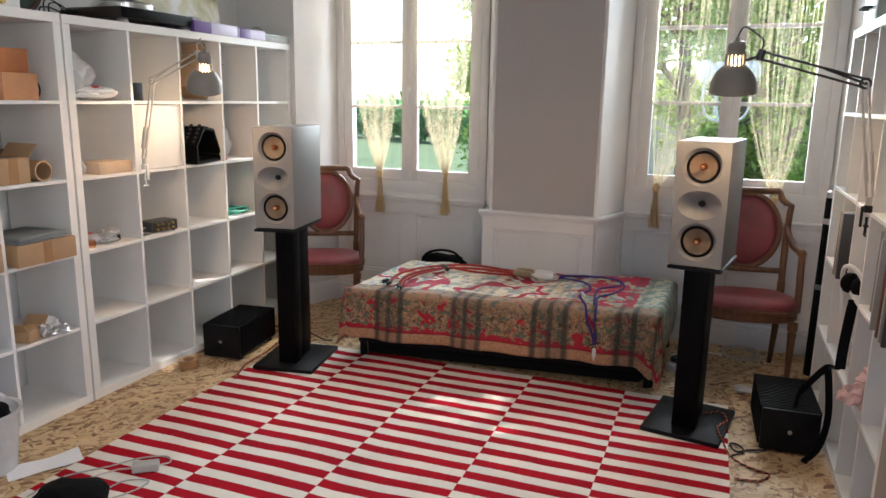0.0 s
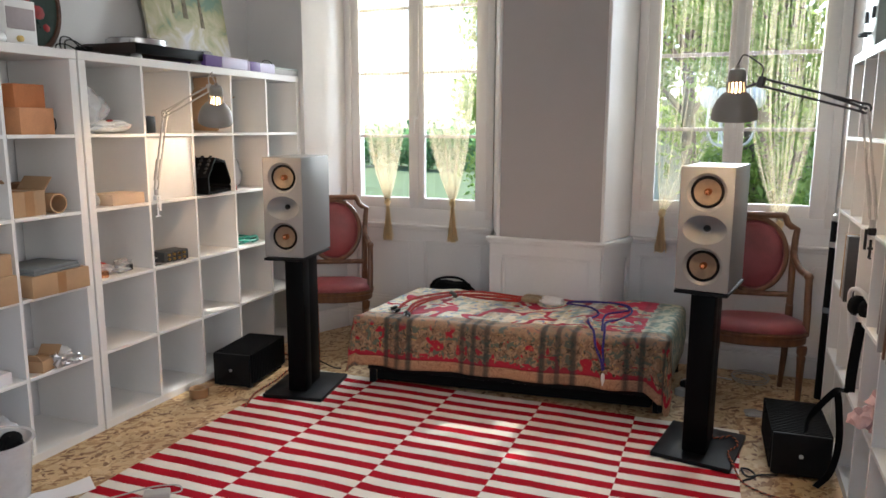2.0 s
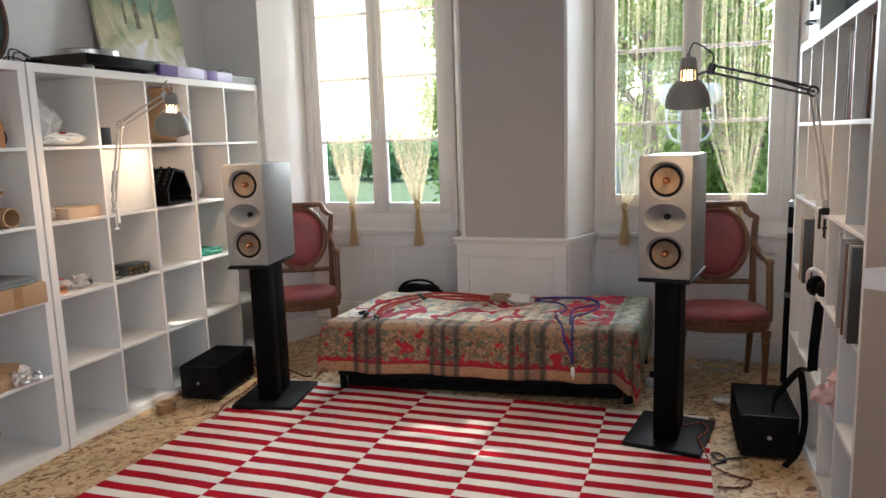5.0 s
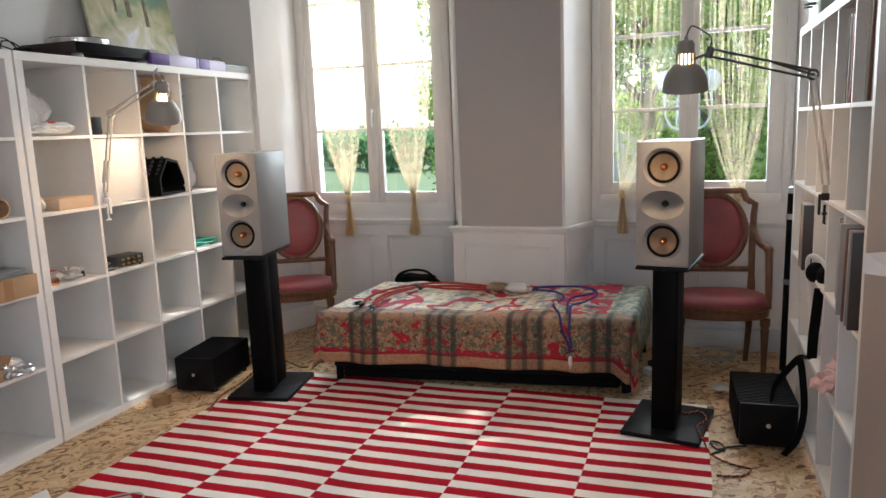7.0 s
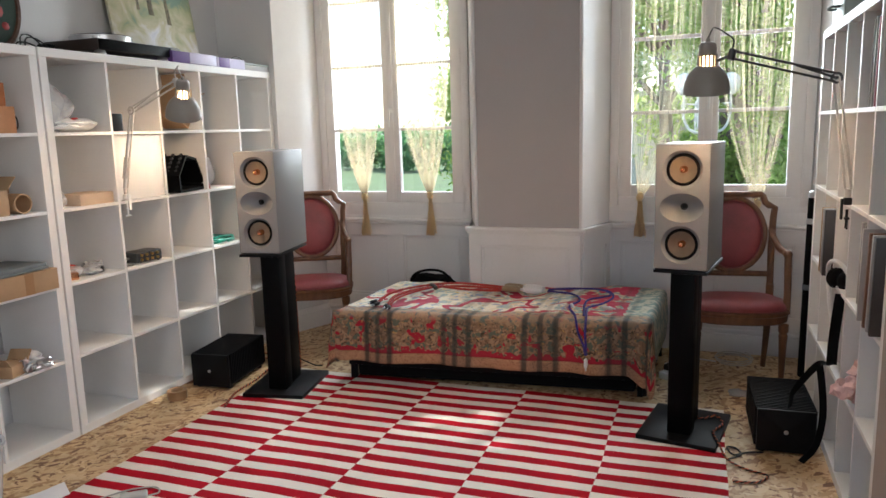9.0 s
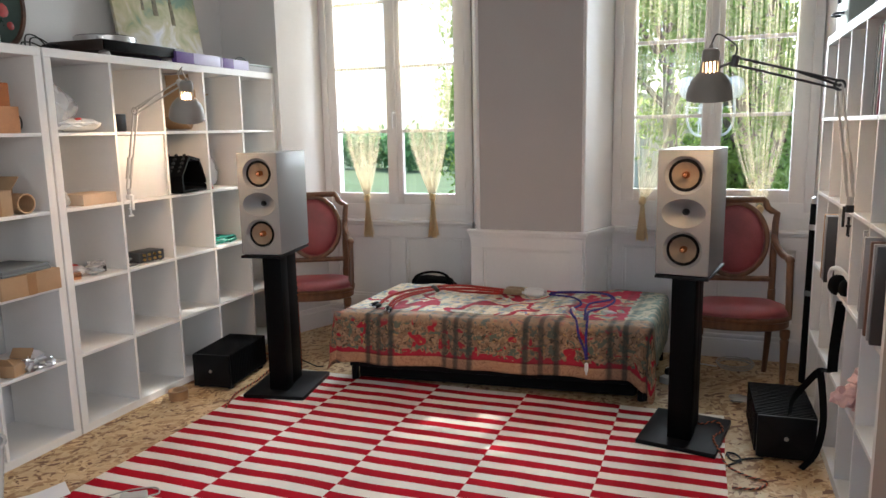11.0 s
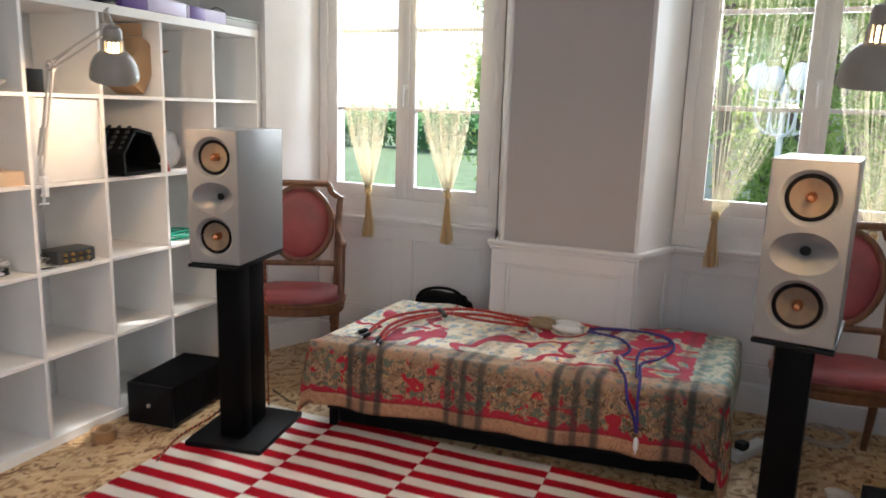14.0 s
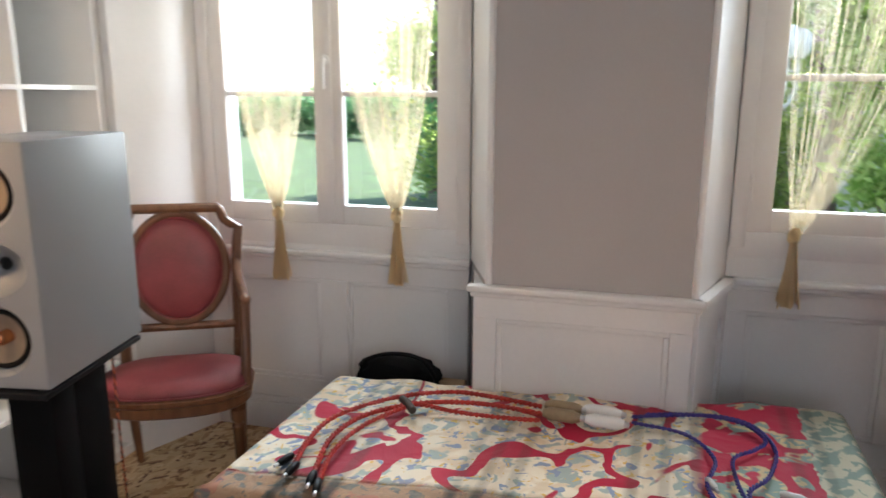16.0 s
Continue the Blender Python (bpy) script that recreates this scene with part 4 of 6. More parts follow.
def loudspeaker(m):
    s = thing("loudspeaker", m, "silver-grey bookshelf loudspeaker with two tan cones and a horn", "loudspeaker", "loudspeakers")
    h, hw = SZ1, SW / 2
    c = bmesh.new()
    box(c, -hw, hw, 0.0, SD, 0, h, 0.004, 2)
    front = max((f for f in c.faces if f.normal.y < -0.9 or f.calc_center_median().y < 0.0005), key=lambda f: f.calc_area())
    bmesh.ops.delete(c, geom=[front], context="FACES")
    cab = part("cabinet", c, M_SPK, s)
    hw -= 0.0038
    bf = bmesh.new()
    cuts = (0.0038, 0.197, 0.336, h - 0.0038)
    holes = ((0.108, 0.082, 0.082), (h - 0.268, 0.090, 0.062), (h - 0.108, 0.082, 0.082))
    for z0, z1, (cz, rx, rz) in zip(cuts, cuts[1:], holes):
        angs = sorted([2 * math.pi * i / 40 for i in range(40)] + [math.atan2(zc - cz, xc) % (2 * math.pi) for xc in (-hw, hw) for zc in (z0, z1)])
        inner, outer = [], []
        for a in angs:
            ca, sa = math.cos(a), math.sin(a)
            inner.append(bf.verts.new((rx * ca, 0, cz + rz * sa)))
            k = min(hw / abs(ca) if abs(ca) > 1e-6 else 1e9, ((z1 - cz) if sa > 0 else (cz - z0)) / abs(sa) if abs(sa) > 1e-6 else 1e9)
            outer.append(bf.verts.new((k * ca, 0, cz + k * sa)))
        for i in range(len(angs)):
            q = (i + 1) % len(angs)
            bf.faces.new((inner[i], inner[q], outer[q], outer[i]))
    bmesh.ops.remove_doubles(bf, verts=bf.verts, dist=0.0002)
    part("baffle", bf, M_SPK, s, smooth=20)
    for cz in (h - 0.108, 0.108):
        d = bmesh.new()
        dish(d, 0, cz, [(0.082, 0.082, 0.0), (0.080, 0.080, 0.0015), (0.075, 0.075, 0.009), (0.0695, 0.0695, 0.018), (0.066, 0.066, 0.0185)])
        fla = part("driver_flare", d, M_SPK, s)
        su = bmesh.new()
        dish(su, 0, cz, [(0.0685, 0.0685, 0.0182), (0.066, 0.066, 0.014), (0.062, 0.062, 0.0125), (0.058, 0.058, 0.0145), (0.0555, 0.0555, 0.0185)])
        part("surround", su, M_SURROUND, fla, "black rubber surround")
        co = bmesh.new()
        L = dish(co, 0, cz, [(0.056, 0.056, 0.0175), (0.045, 0.045, 0.023), (0.03, 0.03, 0.031), (0.017, 0.017, 0.037), (0.015, 0.015, 0.043)])
        co.faces.new(L[-1])
        part("cone", co, M_CONE, fla, "tan paper cone")
        pl = bmesh.new()
        lathe(pl, [(0.0155, 0.0), (0.0155, 0.024), (0.013, 0.034), (0.007, 0.044), (0, 0.048)], 20, pose(0, 0.044, cz, 90))
        part("phase_plug", pl, M_COPPER, fla, "copper phase plug")
    ho = bmesh.new()
    rings = [(0.090, 0.062, 0.0), (0.087, 0.060, 0.004), (0.072, 0.051, 0.018), (0.052, 0.039, 0.032), (0.032, 0.026, 0.048), (0.016, 0.015, 0.062)]
    dish(ho, 0, h - 0.268, rings)
    hn = part("horn", ho, M_SPK, s)
    th = bmesh.new()
    L = dish(th, 0, h - 0.268, [(0.0165, 0.0155, 0.0615), (0.012, 0.012, 0.07), (0.011, 0.011, 0.085)])
    th.faces.new(L[-1])
    part("horn_throat", th, M_RUBBER, hn, "dark horn throat")
    return s


def speaker_stand(m, dx=0.0, dy=0.0):
    s = thing("speaker_stand", m, "black steel loudspeaker stand with a square column", "speaker stand", "speaker stands")
    bpl = part("base_plate", boxm(-0.172, 0.172, -0.215, 0.205, 0.006, 0.03, bevel=0.004), M_BLACK, s)
    for x in (-0.15, 0.15):
        for y in (-0.19, 0.18):
            part("spike", lathe(bmesh.new(), [(0.0, -0.012), (0.004, -0.008), (0.01, 0.0), (0.01, 0.007)], 12, pose(x, y, 0.012)), M_STEEL, bpl)
    part("front_column", boxm(-0.052, 0.052, -0.135, -0.045, 0.0305, 0.7715, bevel=0.006), M_SATIN, s)
    part("rear_column", boxm(-0.040, 0.040, -0.043, 0.105, 0.0305, 0.7715, bevel=0.006), M_SATIN, s)
    part("top_plate", boxm(dx - 0.112, dx + 0.112, dy - 0.20, dy + 0.20, 0.772, 0.786, bevel=0.003), M_BLACK, s)
    for x in (-0.09, 0.09):
        for y in (-0.17, 0.17):
            part("pad", lathe(bmesh.new(), [(0, 0.7862), (0.012, 0.7862), (0.012, 0.79), (0, 0.79)], 12, pose(dx + x, dy + y, 0)), M_RUBBER, s)
    return s


ST_L, ST_R = pose(0.604, -0.952, 0, 0, 0, 9.5), pose(2.735, -0.945, 0, 0, 0, -10)
speaker_stand(ST_L, -0.038, 0.022)
speaker_stand(ST_R, -0.004, 0.018)
spk = loudspeaker(pose(0.594, -1.118, 0.79, 0, 0, 10))
copy_thing(spk, pose(2.700, -1.120, 0.79, 0, 0, -9))

# ---- power amplifiers ----


def amplifier(m):
    s = thing("power_amplifier", m, "black metal power amplifier with a finned top on the floor", "amplifier", "power amplifiers")
    part("body", boxm(-0.112, 0.112, -0.205, 0.205, 0.016, 0.168, bevel=0.003), M_BLACK, s)
    fp = bmesh.new()
    box(fp, -0.114, 0.114, -0.222, -0.2055, 0.014, 0.200, 0.003)
    fpn = part("front_panel", fp, M_BLACK, s)
    fac = bmesh.new()
    q = [fac.verts.new(p) for p in ((-0.11, -0.2223, 0.018), (0.11, -0.2223, 0.018), (0.11, -0.2223, 0.196), (-0.11, -0.2223, 0.196))]
    c = fac.verts.new((0, -0.229, 0.107))
    for i in range(4):
        fac.faces.new((q[i], q[(i + 1) % 4], c))
    part("faceted_front", fac, M_BLACK, fpn, smooth=0)
    for k in range(22):
        y = -0.195 + k * 0.0185
        part("fin", boxm(-0.121, 0.121, y, y + 0.0065, 0.026, 0.200, bevel=0.0015, seg=1), M_BLACK, s)
    part("power_button", lathe(bmesh.new(), [(0.0, 0.0), (0.009, 0.0), (0.009, 0.005), (0.0, 0.006)], 20, pose(0, -0.2275, 0.107, 90)), M_STEEL, fpn, "round steel button")
    for x in (-0.09, 0.09):
        for y in (-0.18, 0.17):
            part("foot", lathe(bmesh.new(), [(0, 0), (0.018, 0), (0.018, 0.017), (0, 0.017)], 16, pose(x, y, 0)), M_RUBBER, s)
    return s


amp = amplifier(pose(0.180, -0.895, 0, 0, 0, 7))
copy_thing(amp, pose(3.137, -0.885, 0, 0, 0, 2))

# ---- armchairs ----


def armchair(m, label):
    """Oval-backed armchair facing -y; origin on the floor under the seat's middle."""
    s = thing("armchair", m, label, "armchair", "oval-backed armchairs")
    yb = 0.208
    tilt = 0.10

    def bk(x, z, dy=0.0):
        return (x, yb + tilt * max(0, z - 0.45) + dy, z)

    # outer back frame with notched shoulders
    outline = [(-0.205, 0.47), (-0.208, 0.70), (-0.215, 0.87), (-0.222, 0.925), (-0.198, 0.935), (-0.172, 0.955), (-0.158, 0.992), (-0.150, 1.0), (0.150, 1.0), (0.158, 0.992), (0.172, 0.955), (0.198, 0.935), (0.222, 0.925), (0.215, 0.87), (0.208, 0.70), (0.205, 0.47)]
    part("back_frame", tube(bmesh.new(), [bk(x, z) for x, z in outline], 0.0185, 10), M_CHAIR, s)
    part("back_rail", tube(bmesh.new(), [bk(-0.2, 0.555), bk(0.2, 0.555)], 0.0165, 8), M_CHAIR, s)
    oz, ox = 0.775, 0.0
    ring = [bk(0.172 * math.cos(a), oz + 0.205 * math.sin(a)) for a in [2 * math.pi * i / 48 for i in range(49)]]
    part("oval_frame", tube(bmesh.new(), ring, 0.0165, 10, cap=False), M_CHAIR, s)
    pad = bmesh.new()
    loops = []
    for f, out in ((1.0, 0.0), (0.96, 0.012), (0.85, 0.022), (0.6, 0.030), (0.3, 0.034)):
        loops.append([pad.verts.new(bk(0.158 * f * math.cos(2 * math.pi * i / 40), oz + 0.190 * f * math.sin(2 * math.pi * i / 40), -out)) for i in range(40)])
    for p, q in zip(loops, loops[1:]):
        for i in range(40):
            pad.faces.new((p[i], p[(i + 1) % 40], q[(i + 1) % 40], q[i]))
    pad.faces.new(loops[-1])
    rear = [pad.verts.new(bk(0.158 * math.cos(2 * math.pi * i / 40), oz + 0.190 * math.sin(2 * math.pi * i / 40), 0.012)) for i in range(40)]
    for i in range(40):
        pad.faces.new((loops[0][(i + 1) % 40], loops[0][i], rear[i], rear[(i + 1) % 40]))
    pad.faces.new(rear[::-1])
    bpd = part("back_pad", pad, M_LEATHER, s, "rose red leather oval pad", smooth=60)
    gimp = [bk(0.160 * math.cos(a), oz + 0.192 * math.sin(a), -0.008) for a in [2 * math.pi * i / 48 for i in range(49)]]
    part("back_piping", tube(bmesh.new(), gimp, 0.004, 6, cap=False), M_LEATHER, bpd)

    def seat_loop(grow, z, n=56):
        pts = []
        for i in range(n):
            a = 2 * math.pi * i / n
            cx, cy = math.cos(a), math.sin(a)
            k = 3.0 if cy < 0 else 4.0
            r = (abs(cx) ** k + abs(cy) ** k) ** (-1 / k)
            w = 0.262 if cy < 0.2 else 0.262 - 0.055 * (cy - 0.2)
            x, y = cx * r * (w + grow), cy * r * (0.208 + grow)
            if cy < 0:
                y -= 0.03 * (1 - (x / 0.27) ** 2) if abs(x) < 0.27 else 0
            pts.append((x, yb - (yb - y) * 0.82, z))
        return pts

    def stack(b, ls):
        vs = [[b.verts.new(p) for p in q] for q in ls]
        n = len(vs[0])
        for p, q in zip(vs, vs[1:]):
            for i in range(n):
                b.faces.new((p[i], p[(i + 1) % n], q[(i + 1) % n], q[i]))
        b.faces.new(vs[0][::-1])
        b.faces.new(vs[-1])
        return b

    part("seat_rail", stack(bmesh.new(), [seat_loop(-0.012, 0.345), seat_loop(-0.004, 0.352), seat_loop(-0.004, 0.385), seat_loop(0.004, 0.392), seat_loop(0.006, 0.408), seat_loop(-0.006, 0.414)]), M_CHAIR, s)
    sea = part("seat", stack(bmesh.new(), [seat_loop(-0.012, 0.4145), seat_loop(-0.008, 0.428), seat_loop(-0.018, 0.446), seat_loop(-0.06, 0.462), seat_loop(-0.12, 0.470), seat_loop(-0.19, 0.473)]), M_LEATHER, s, "rose red leather seat", smooth=60)
    nails = bmesh.new()
    lp_ = seat_loop(-0.005, 0.4185, 56)
    tube(nails, lp_ + [lp_[0]], 0.003, 6, cap=False)
    part("seat_piping", nails, M_LEATHER, sea)
    for sx in (-1, 1):
        fl = lathe(bmesh.new(), [(0.0, 0.0), (0.011, 0.0), (0.013, 0.02), (0.021, 0.27), (0.024, 0.29), (0.018, 0.30), (0.026, 0.315), (0.026, 0.350)], 16, pose(sx * 0.215, -0.115, 0))
        part("leg", fl, M_CHAIR, s)
        bl = bmesh.new()
        tube(bl, [(sx * 0.195, yb + 0.04, 0.0), (sx * 0.20, yb + 0.01, 0.2), (sx * 0.205, yb, 0.40), (sx * 0.205, yb, 0.5)], [0.014, 0.018, 0.022, 0.021], 10)
        part("leg", bl, M_CHAIR, s)
        arm = bmesh.new()
        tube(arm, spline([bk(sx * 0.208, 0.80), (sx * 0.214, 0.195, 0.755), (sx * 0.232, 0.13, 0.715), (sx * 0.246, 0.04, 0.705), (sx * 0.248, -0.015, 0.698)], 6), [0.019] * 18 + [0.021, 0.022, 0.024, 0.024, 0.022, 0.018, 0.010], 10)
        part("armrest", arm, M_CHAIR, s)
        sup = bmesh.new()
        tube(sup, spline([(sx * 0.248, 0.005, 0.70), (sx * 0.247, -0.005, 0.62), (sx * 0.246, -0.025, 0.52), (sx * 0.242, -0.045, 0.39)], 6), 0.0185, 10)
        part("arm_support", sup, M_CHAIR, s)
    return s


ch = armchair(pose(0.367, -0.222, 0, 0, 0, 27), "carved walnut armchair with oval rose red leather back")
c2 = copy_thing(ch, pose(2.972, -0.17, 0, 0, 0, 7))

# ---- balanced-arm lamps ----


def swing_lamp(clamp, elbow, head, shade_c, label, arm_mat, lean):
    """Clamped lamp: two pairs of bars, springs, and a dome shade that hangs straight down."""
    s = thing("swing_arm_lamp", Matrix(), label, "lamp", "swing-arm lamps")
    C, E, H = Vector(clamp), Vector(elbow), Vector(head)
    cl = bmesh.new()
    out = 1 if C.x > 2 else -1
    box(cl, C.x - 0.013, C.x + 0.013, C.y - 0.013, C.y + 0.013, C.z + 0.008, C.z + 0.035, 0.004)
    box(cl, C.x - 0.009, C.x + 0.009, C.y - 0.009, C.y + 0.009, C.z - 0.045, C.z - 0.036, 0.003)
    box(cl, C.x - out * 0.018 - 0.004, C.x - out * 0.018 + 0.004, C.y - 0.009, C.y + 0.009, C.z - 0.045, C.z + 0.03, 0.002)
    tube(cl, [(C.x, C.y, C.z - 0.075), (C.x, C.y, C.z - 0.008)], 0.005, 8)
    tube(cl, [(C.x, C.y - 0.018, C.z - 0.075), (C.x, C.y + 0.018, C.z - 0.075)], 0.004, 8)
    part("clamp", cl, M_RUBBER if arm_mat is M_LAMPARM_DARK else M_WHITE, s)
    base = C + Vector((0, 0, 0.035))
    part("pivot", tube(bmesh.new(), [base, base + Vector((0, 0, 0.03))], 0.011, 12), M_LAMPARM, s)
    base = base + Vector((0, 0, 0.03))
    d1 = (E - base).normalized()
    side1 = Vector((0.7, -0.7, 0)).normalized() if out > 0 else Vector((1, 0, 0))
    lo = bmesh.new()
    for k in (-0.012, 0.012):
        tube(lo, [base + side1 * k, E + side1 * k], 0.0045, 8)
    part("lower_arm", lo, M_LAMPARM, s)
    springs = bmesh.new()
    for k in (-0.012, 0.012):
        tube(springs, [base + side1 * k + d1 * 0.05 + Vector((0, -0.006, 0)), base + side1 * k + d1 * 0.16 + Vector((0, -0.006, 0))], 0.0065, 8)
    part("spring", springs, M_LAMPARM, s)
    d2 = (H - E).normalized()
    up = Vector((0, 0, 1)) - d2 * d2.z
    hi = bmesh.new()
    for k in (-0.014, 0.016):
        tube(hi, [E + up * k, H + up * k * 0.9], 0.0045, 8)
    tube(hi, [E + up * 0.0, E + d2 * 0.15 + up * 0.014], 0.005, 8)
    part("upper_arm", hi, arm_mat, s)
    jt = bmesh.new()
    lathe(jt, [(0.013, -0.008), (0.021, -0.008), (0.021, 0.008), (0.013, 0.008), (0.013, -0.008)], 20, Matrix.Translation(E) @ pose(0, 0, 0, 90))
    tube(jt, [E + Vector((0, -0.014, 0)), E + Vector((0, 0.014, 0))], 0.006, 10)
    part("elbow_plate", jt, arm_mat, s)
    kp = bmesh.new()
    S = Vector(shade_c)
    tube(kp, [H + up * 0.02, H - up * 0.02], 0.014, 10)
    tube(kp, [H, (S.x, S.y, H.z - 0.03)], 0.005, 8)
    part("head_joint", kp, arm_mat, s)
    sh = bmesh.new()
    z = S.z
    hinge = Vector((S.x, S.y, z + 0.12))
    tip = Matrix.Translation(hinge) @ pose(0, 0, 0, lean[0], lean[1], 0) @ Matrix.Translation(-hinge)
    lathe(sh, [(0.083, z), (0.0825, z + 0.02), (0.078, z + 0.045), (0.066, z + 0.072), (0.047, z + 0.094), (0.034, z + 0.103), (0.033, z + 0.103), (0.045, z + 0.091), (0.064, z + 0.069), (0.076, z + 0.043), (0.080, z + 0.02), (0.080, z)], 36, pose(S.x, S.y, 0))
    shd = part("shade", sh, M_LAMP, s, "grey enamelled dome shade", at=tip)
    for i in range(14):
        a = 2 * math.pi * i / 14
        rb = tube(bmesh.new(), [(S.x + 0.032 * math.cos(a), S.y + 0.032 * math.sin(a), z + 0.102), (S.x + 0.031 * math.cos(a), S.y + 0.031 * math.sin(a), z + 0.142)], 0.0042, 6)
        part("vent_rib", rb, M_LAMP, shd)
    cap = lathe(bmesh.new(), [(0.031, z + 0.140), (0.032, z + 0.142), (0.031, z + 0.172), (0.024, z + 0.184), (0.008, z + 0.188), (0.007, z + 0.20), (0, z + 0.20)], 28, pose(S.x, S.y, 0))
    part("cap", cap, M_LAMP, shd)
    part("socket", lathe(bmesh.new(), [(0, z + 0.165), (0.016, z + 0.165), (0.016, z + 0.138), (0, z + 0.138)], 16, pose(S.x, S.y, 0)), M_WHITE, s, at=tip)
    part("bulb", lathe(bmesh.new(), [(0, z + 0.03), (0.018, z + 0.034), (0.029, z + 0.055), (0.028, z + 0.080), (0.022, z + 0.105), (0.015, z + 0.137), (0, z + 0.1375)], 20, pose(S.x, S.y, 0)), M_BULB, s, "lit warm bulb", at=tip)
    cord = spline([(S.x, S.y, z + 0.20), (S.x + 0.02 * out, S.y, z + 0.235), (H.x - 0.02 * out, H.y, H.z + 0.075), (H.x + 0.005 * out, H.y, H.z + 0.05), (H.x, H.y, H.z + 0.01)], 6)
    part("cord", tube(bmesh.new(), cord, 0.003, 6), M_RUBBER if arm_mat is M_LAMPARM_DARK else M_GREYCABLE, s)
    d = bpy.data.lights.new("bulb_light", "POINT")
    d.energy, d.color, d.shadow_soft_size = 3.8, (1.0, 0.66, 0.38), 0.03
    lo_ = new("bulb_light", d)
    lo_.location = tip @ Vector((S.x, S.y, z + 0.015))
    return s


swing_lamp((0.02, -1.41, 1.094), (0.10, -1.40, 1.545), (0.41, -1.43, 1.665), (0.435, -1.42, 1.495), "grey swing-arm desk lamp clamped to a shelf, lit", M_LAMPARM, (15, 17))
swing_lamp((3.275, -1.37, 1.094), (3.225, -1.30, 1.555), (2.868, -1.39, 1.65), (2.785, -1.38, 1.515), "grey swing-arm desk lamp clamped to a shelf, lit", M_LAMPARM_DARK, (11, 0))

# ---- things on top of the west shelves ----
M_PLINTH = mat("dark_brown_plinth", (0.028, 0.018, 0.014), 0.32, 0.12, 8, 150, 0.03)
tt = thing("turntable", pose(-0.195, -1.205, 1.82), "dark brown turntable with a silver platter on the shelf top", "turntable")
part("plinth", boxm(-0.17, 0.180, -0.255, 0.262, 0.022, 0.078, bevel=0.005), M_PLINTH, tt)
part("plinth_front", boxm(0.1805, 0.186, -0.250, 0.257, 0.025, 0.075, bevel=0.002), M_SATIN, tt)
for x in (-0.14, 0.150):
    for y in (-0.215, 0.225):
        part("foot", lathe(bmesh.new(), [(0, 0), (0.028, 0), (0.030, 0.008), (0.024, 0.0225), (0, 0.0225)], 20, pose(x, y, 0)), M_STEEL, tt, "polished metal foot")
pla = part("platter", lathe(bmesh.new(), [(0, 0.0785), (0.148, 0.0785), (0.153, 0.084), (0.153, 0.108), (0.149, 0.111), (0, 0.111)], 48, pose(0.0, -0.05, 0)), M_STEEL, tt, "bright metal platter")
part("mat", lathe(bmesh.new(), [(0, 0.1112), (0.142, 0.1112), (0.142, 0.115), (0, 0.115)], 40, pose(0.0, -0.05, 0)), M_RUBBER, pla)
ta = bmesh.new()
lathe(ta, [(0, 0.0785), (0.03, 0.0785), (0.03, 0.098), (0.014, 0.103), (0.014, 0.125), (0, 0.125)], 20, pose(-0.10, 0.19, 0))
tube(ta, [(-0.10, 0.25, 0.128), (-0.10, 0.19, 0.124), (0.06, 0.10, 0.121)], 0.005, 8)
tube(ta, [(-0.10, 0.235, 0.128), (-0.10, 0.262, 0.129)], 0.012, 12)
part("tonearm", ta, M_STEEL, tt)
part("switch_knob", lathe(bmesh.new(), [(0, 0.078), (0.017, 0.078), (0.016, 0.094), (0, 0.095)], 20, pose(0.12, -0.205, 0)), M_STEEL, tt)
part("lead_block", boxm(-0.16, -0.09, -0.305, -0.256, 0.024, 0.062, bevel=0.004), M_BLACK, tt)
for k, (dx, dz) in enumerate(((0.0, 0.05), (0.03, 0.035), (-0.03, 0.02))):
    ld = spline([(-0.12 + dx, -0.30, 0.045), (-0.13 + dx, -0.36, 0.045 + dz), (-0.10 + dx, -0.44, 0.035 + dz), (-0.06 + dx, -0.47, 0.012), (0.0 + dx, -0.44, 0.006)], 8)
    part("lead", tube(bmesh.new(), ld, 0.0035, 6), M_RUBBER, tt)
wire = spline([(-0.20, -1.50, 1.85), (-0.16, -1.62, 1.835), (-0.12, -1.76, 1.826), (-0.10, -1.92, 1.825), (-0.08, -2.2, 1.826)], 8)
solo("signal_cable", tube(bmesh.new(), wire, 0.004, 6), M_RUBBER, Matrix(), "thin black cable behind the turntable", "cable")


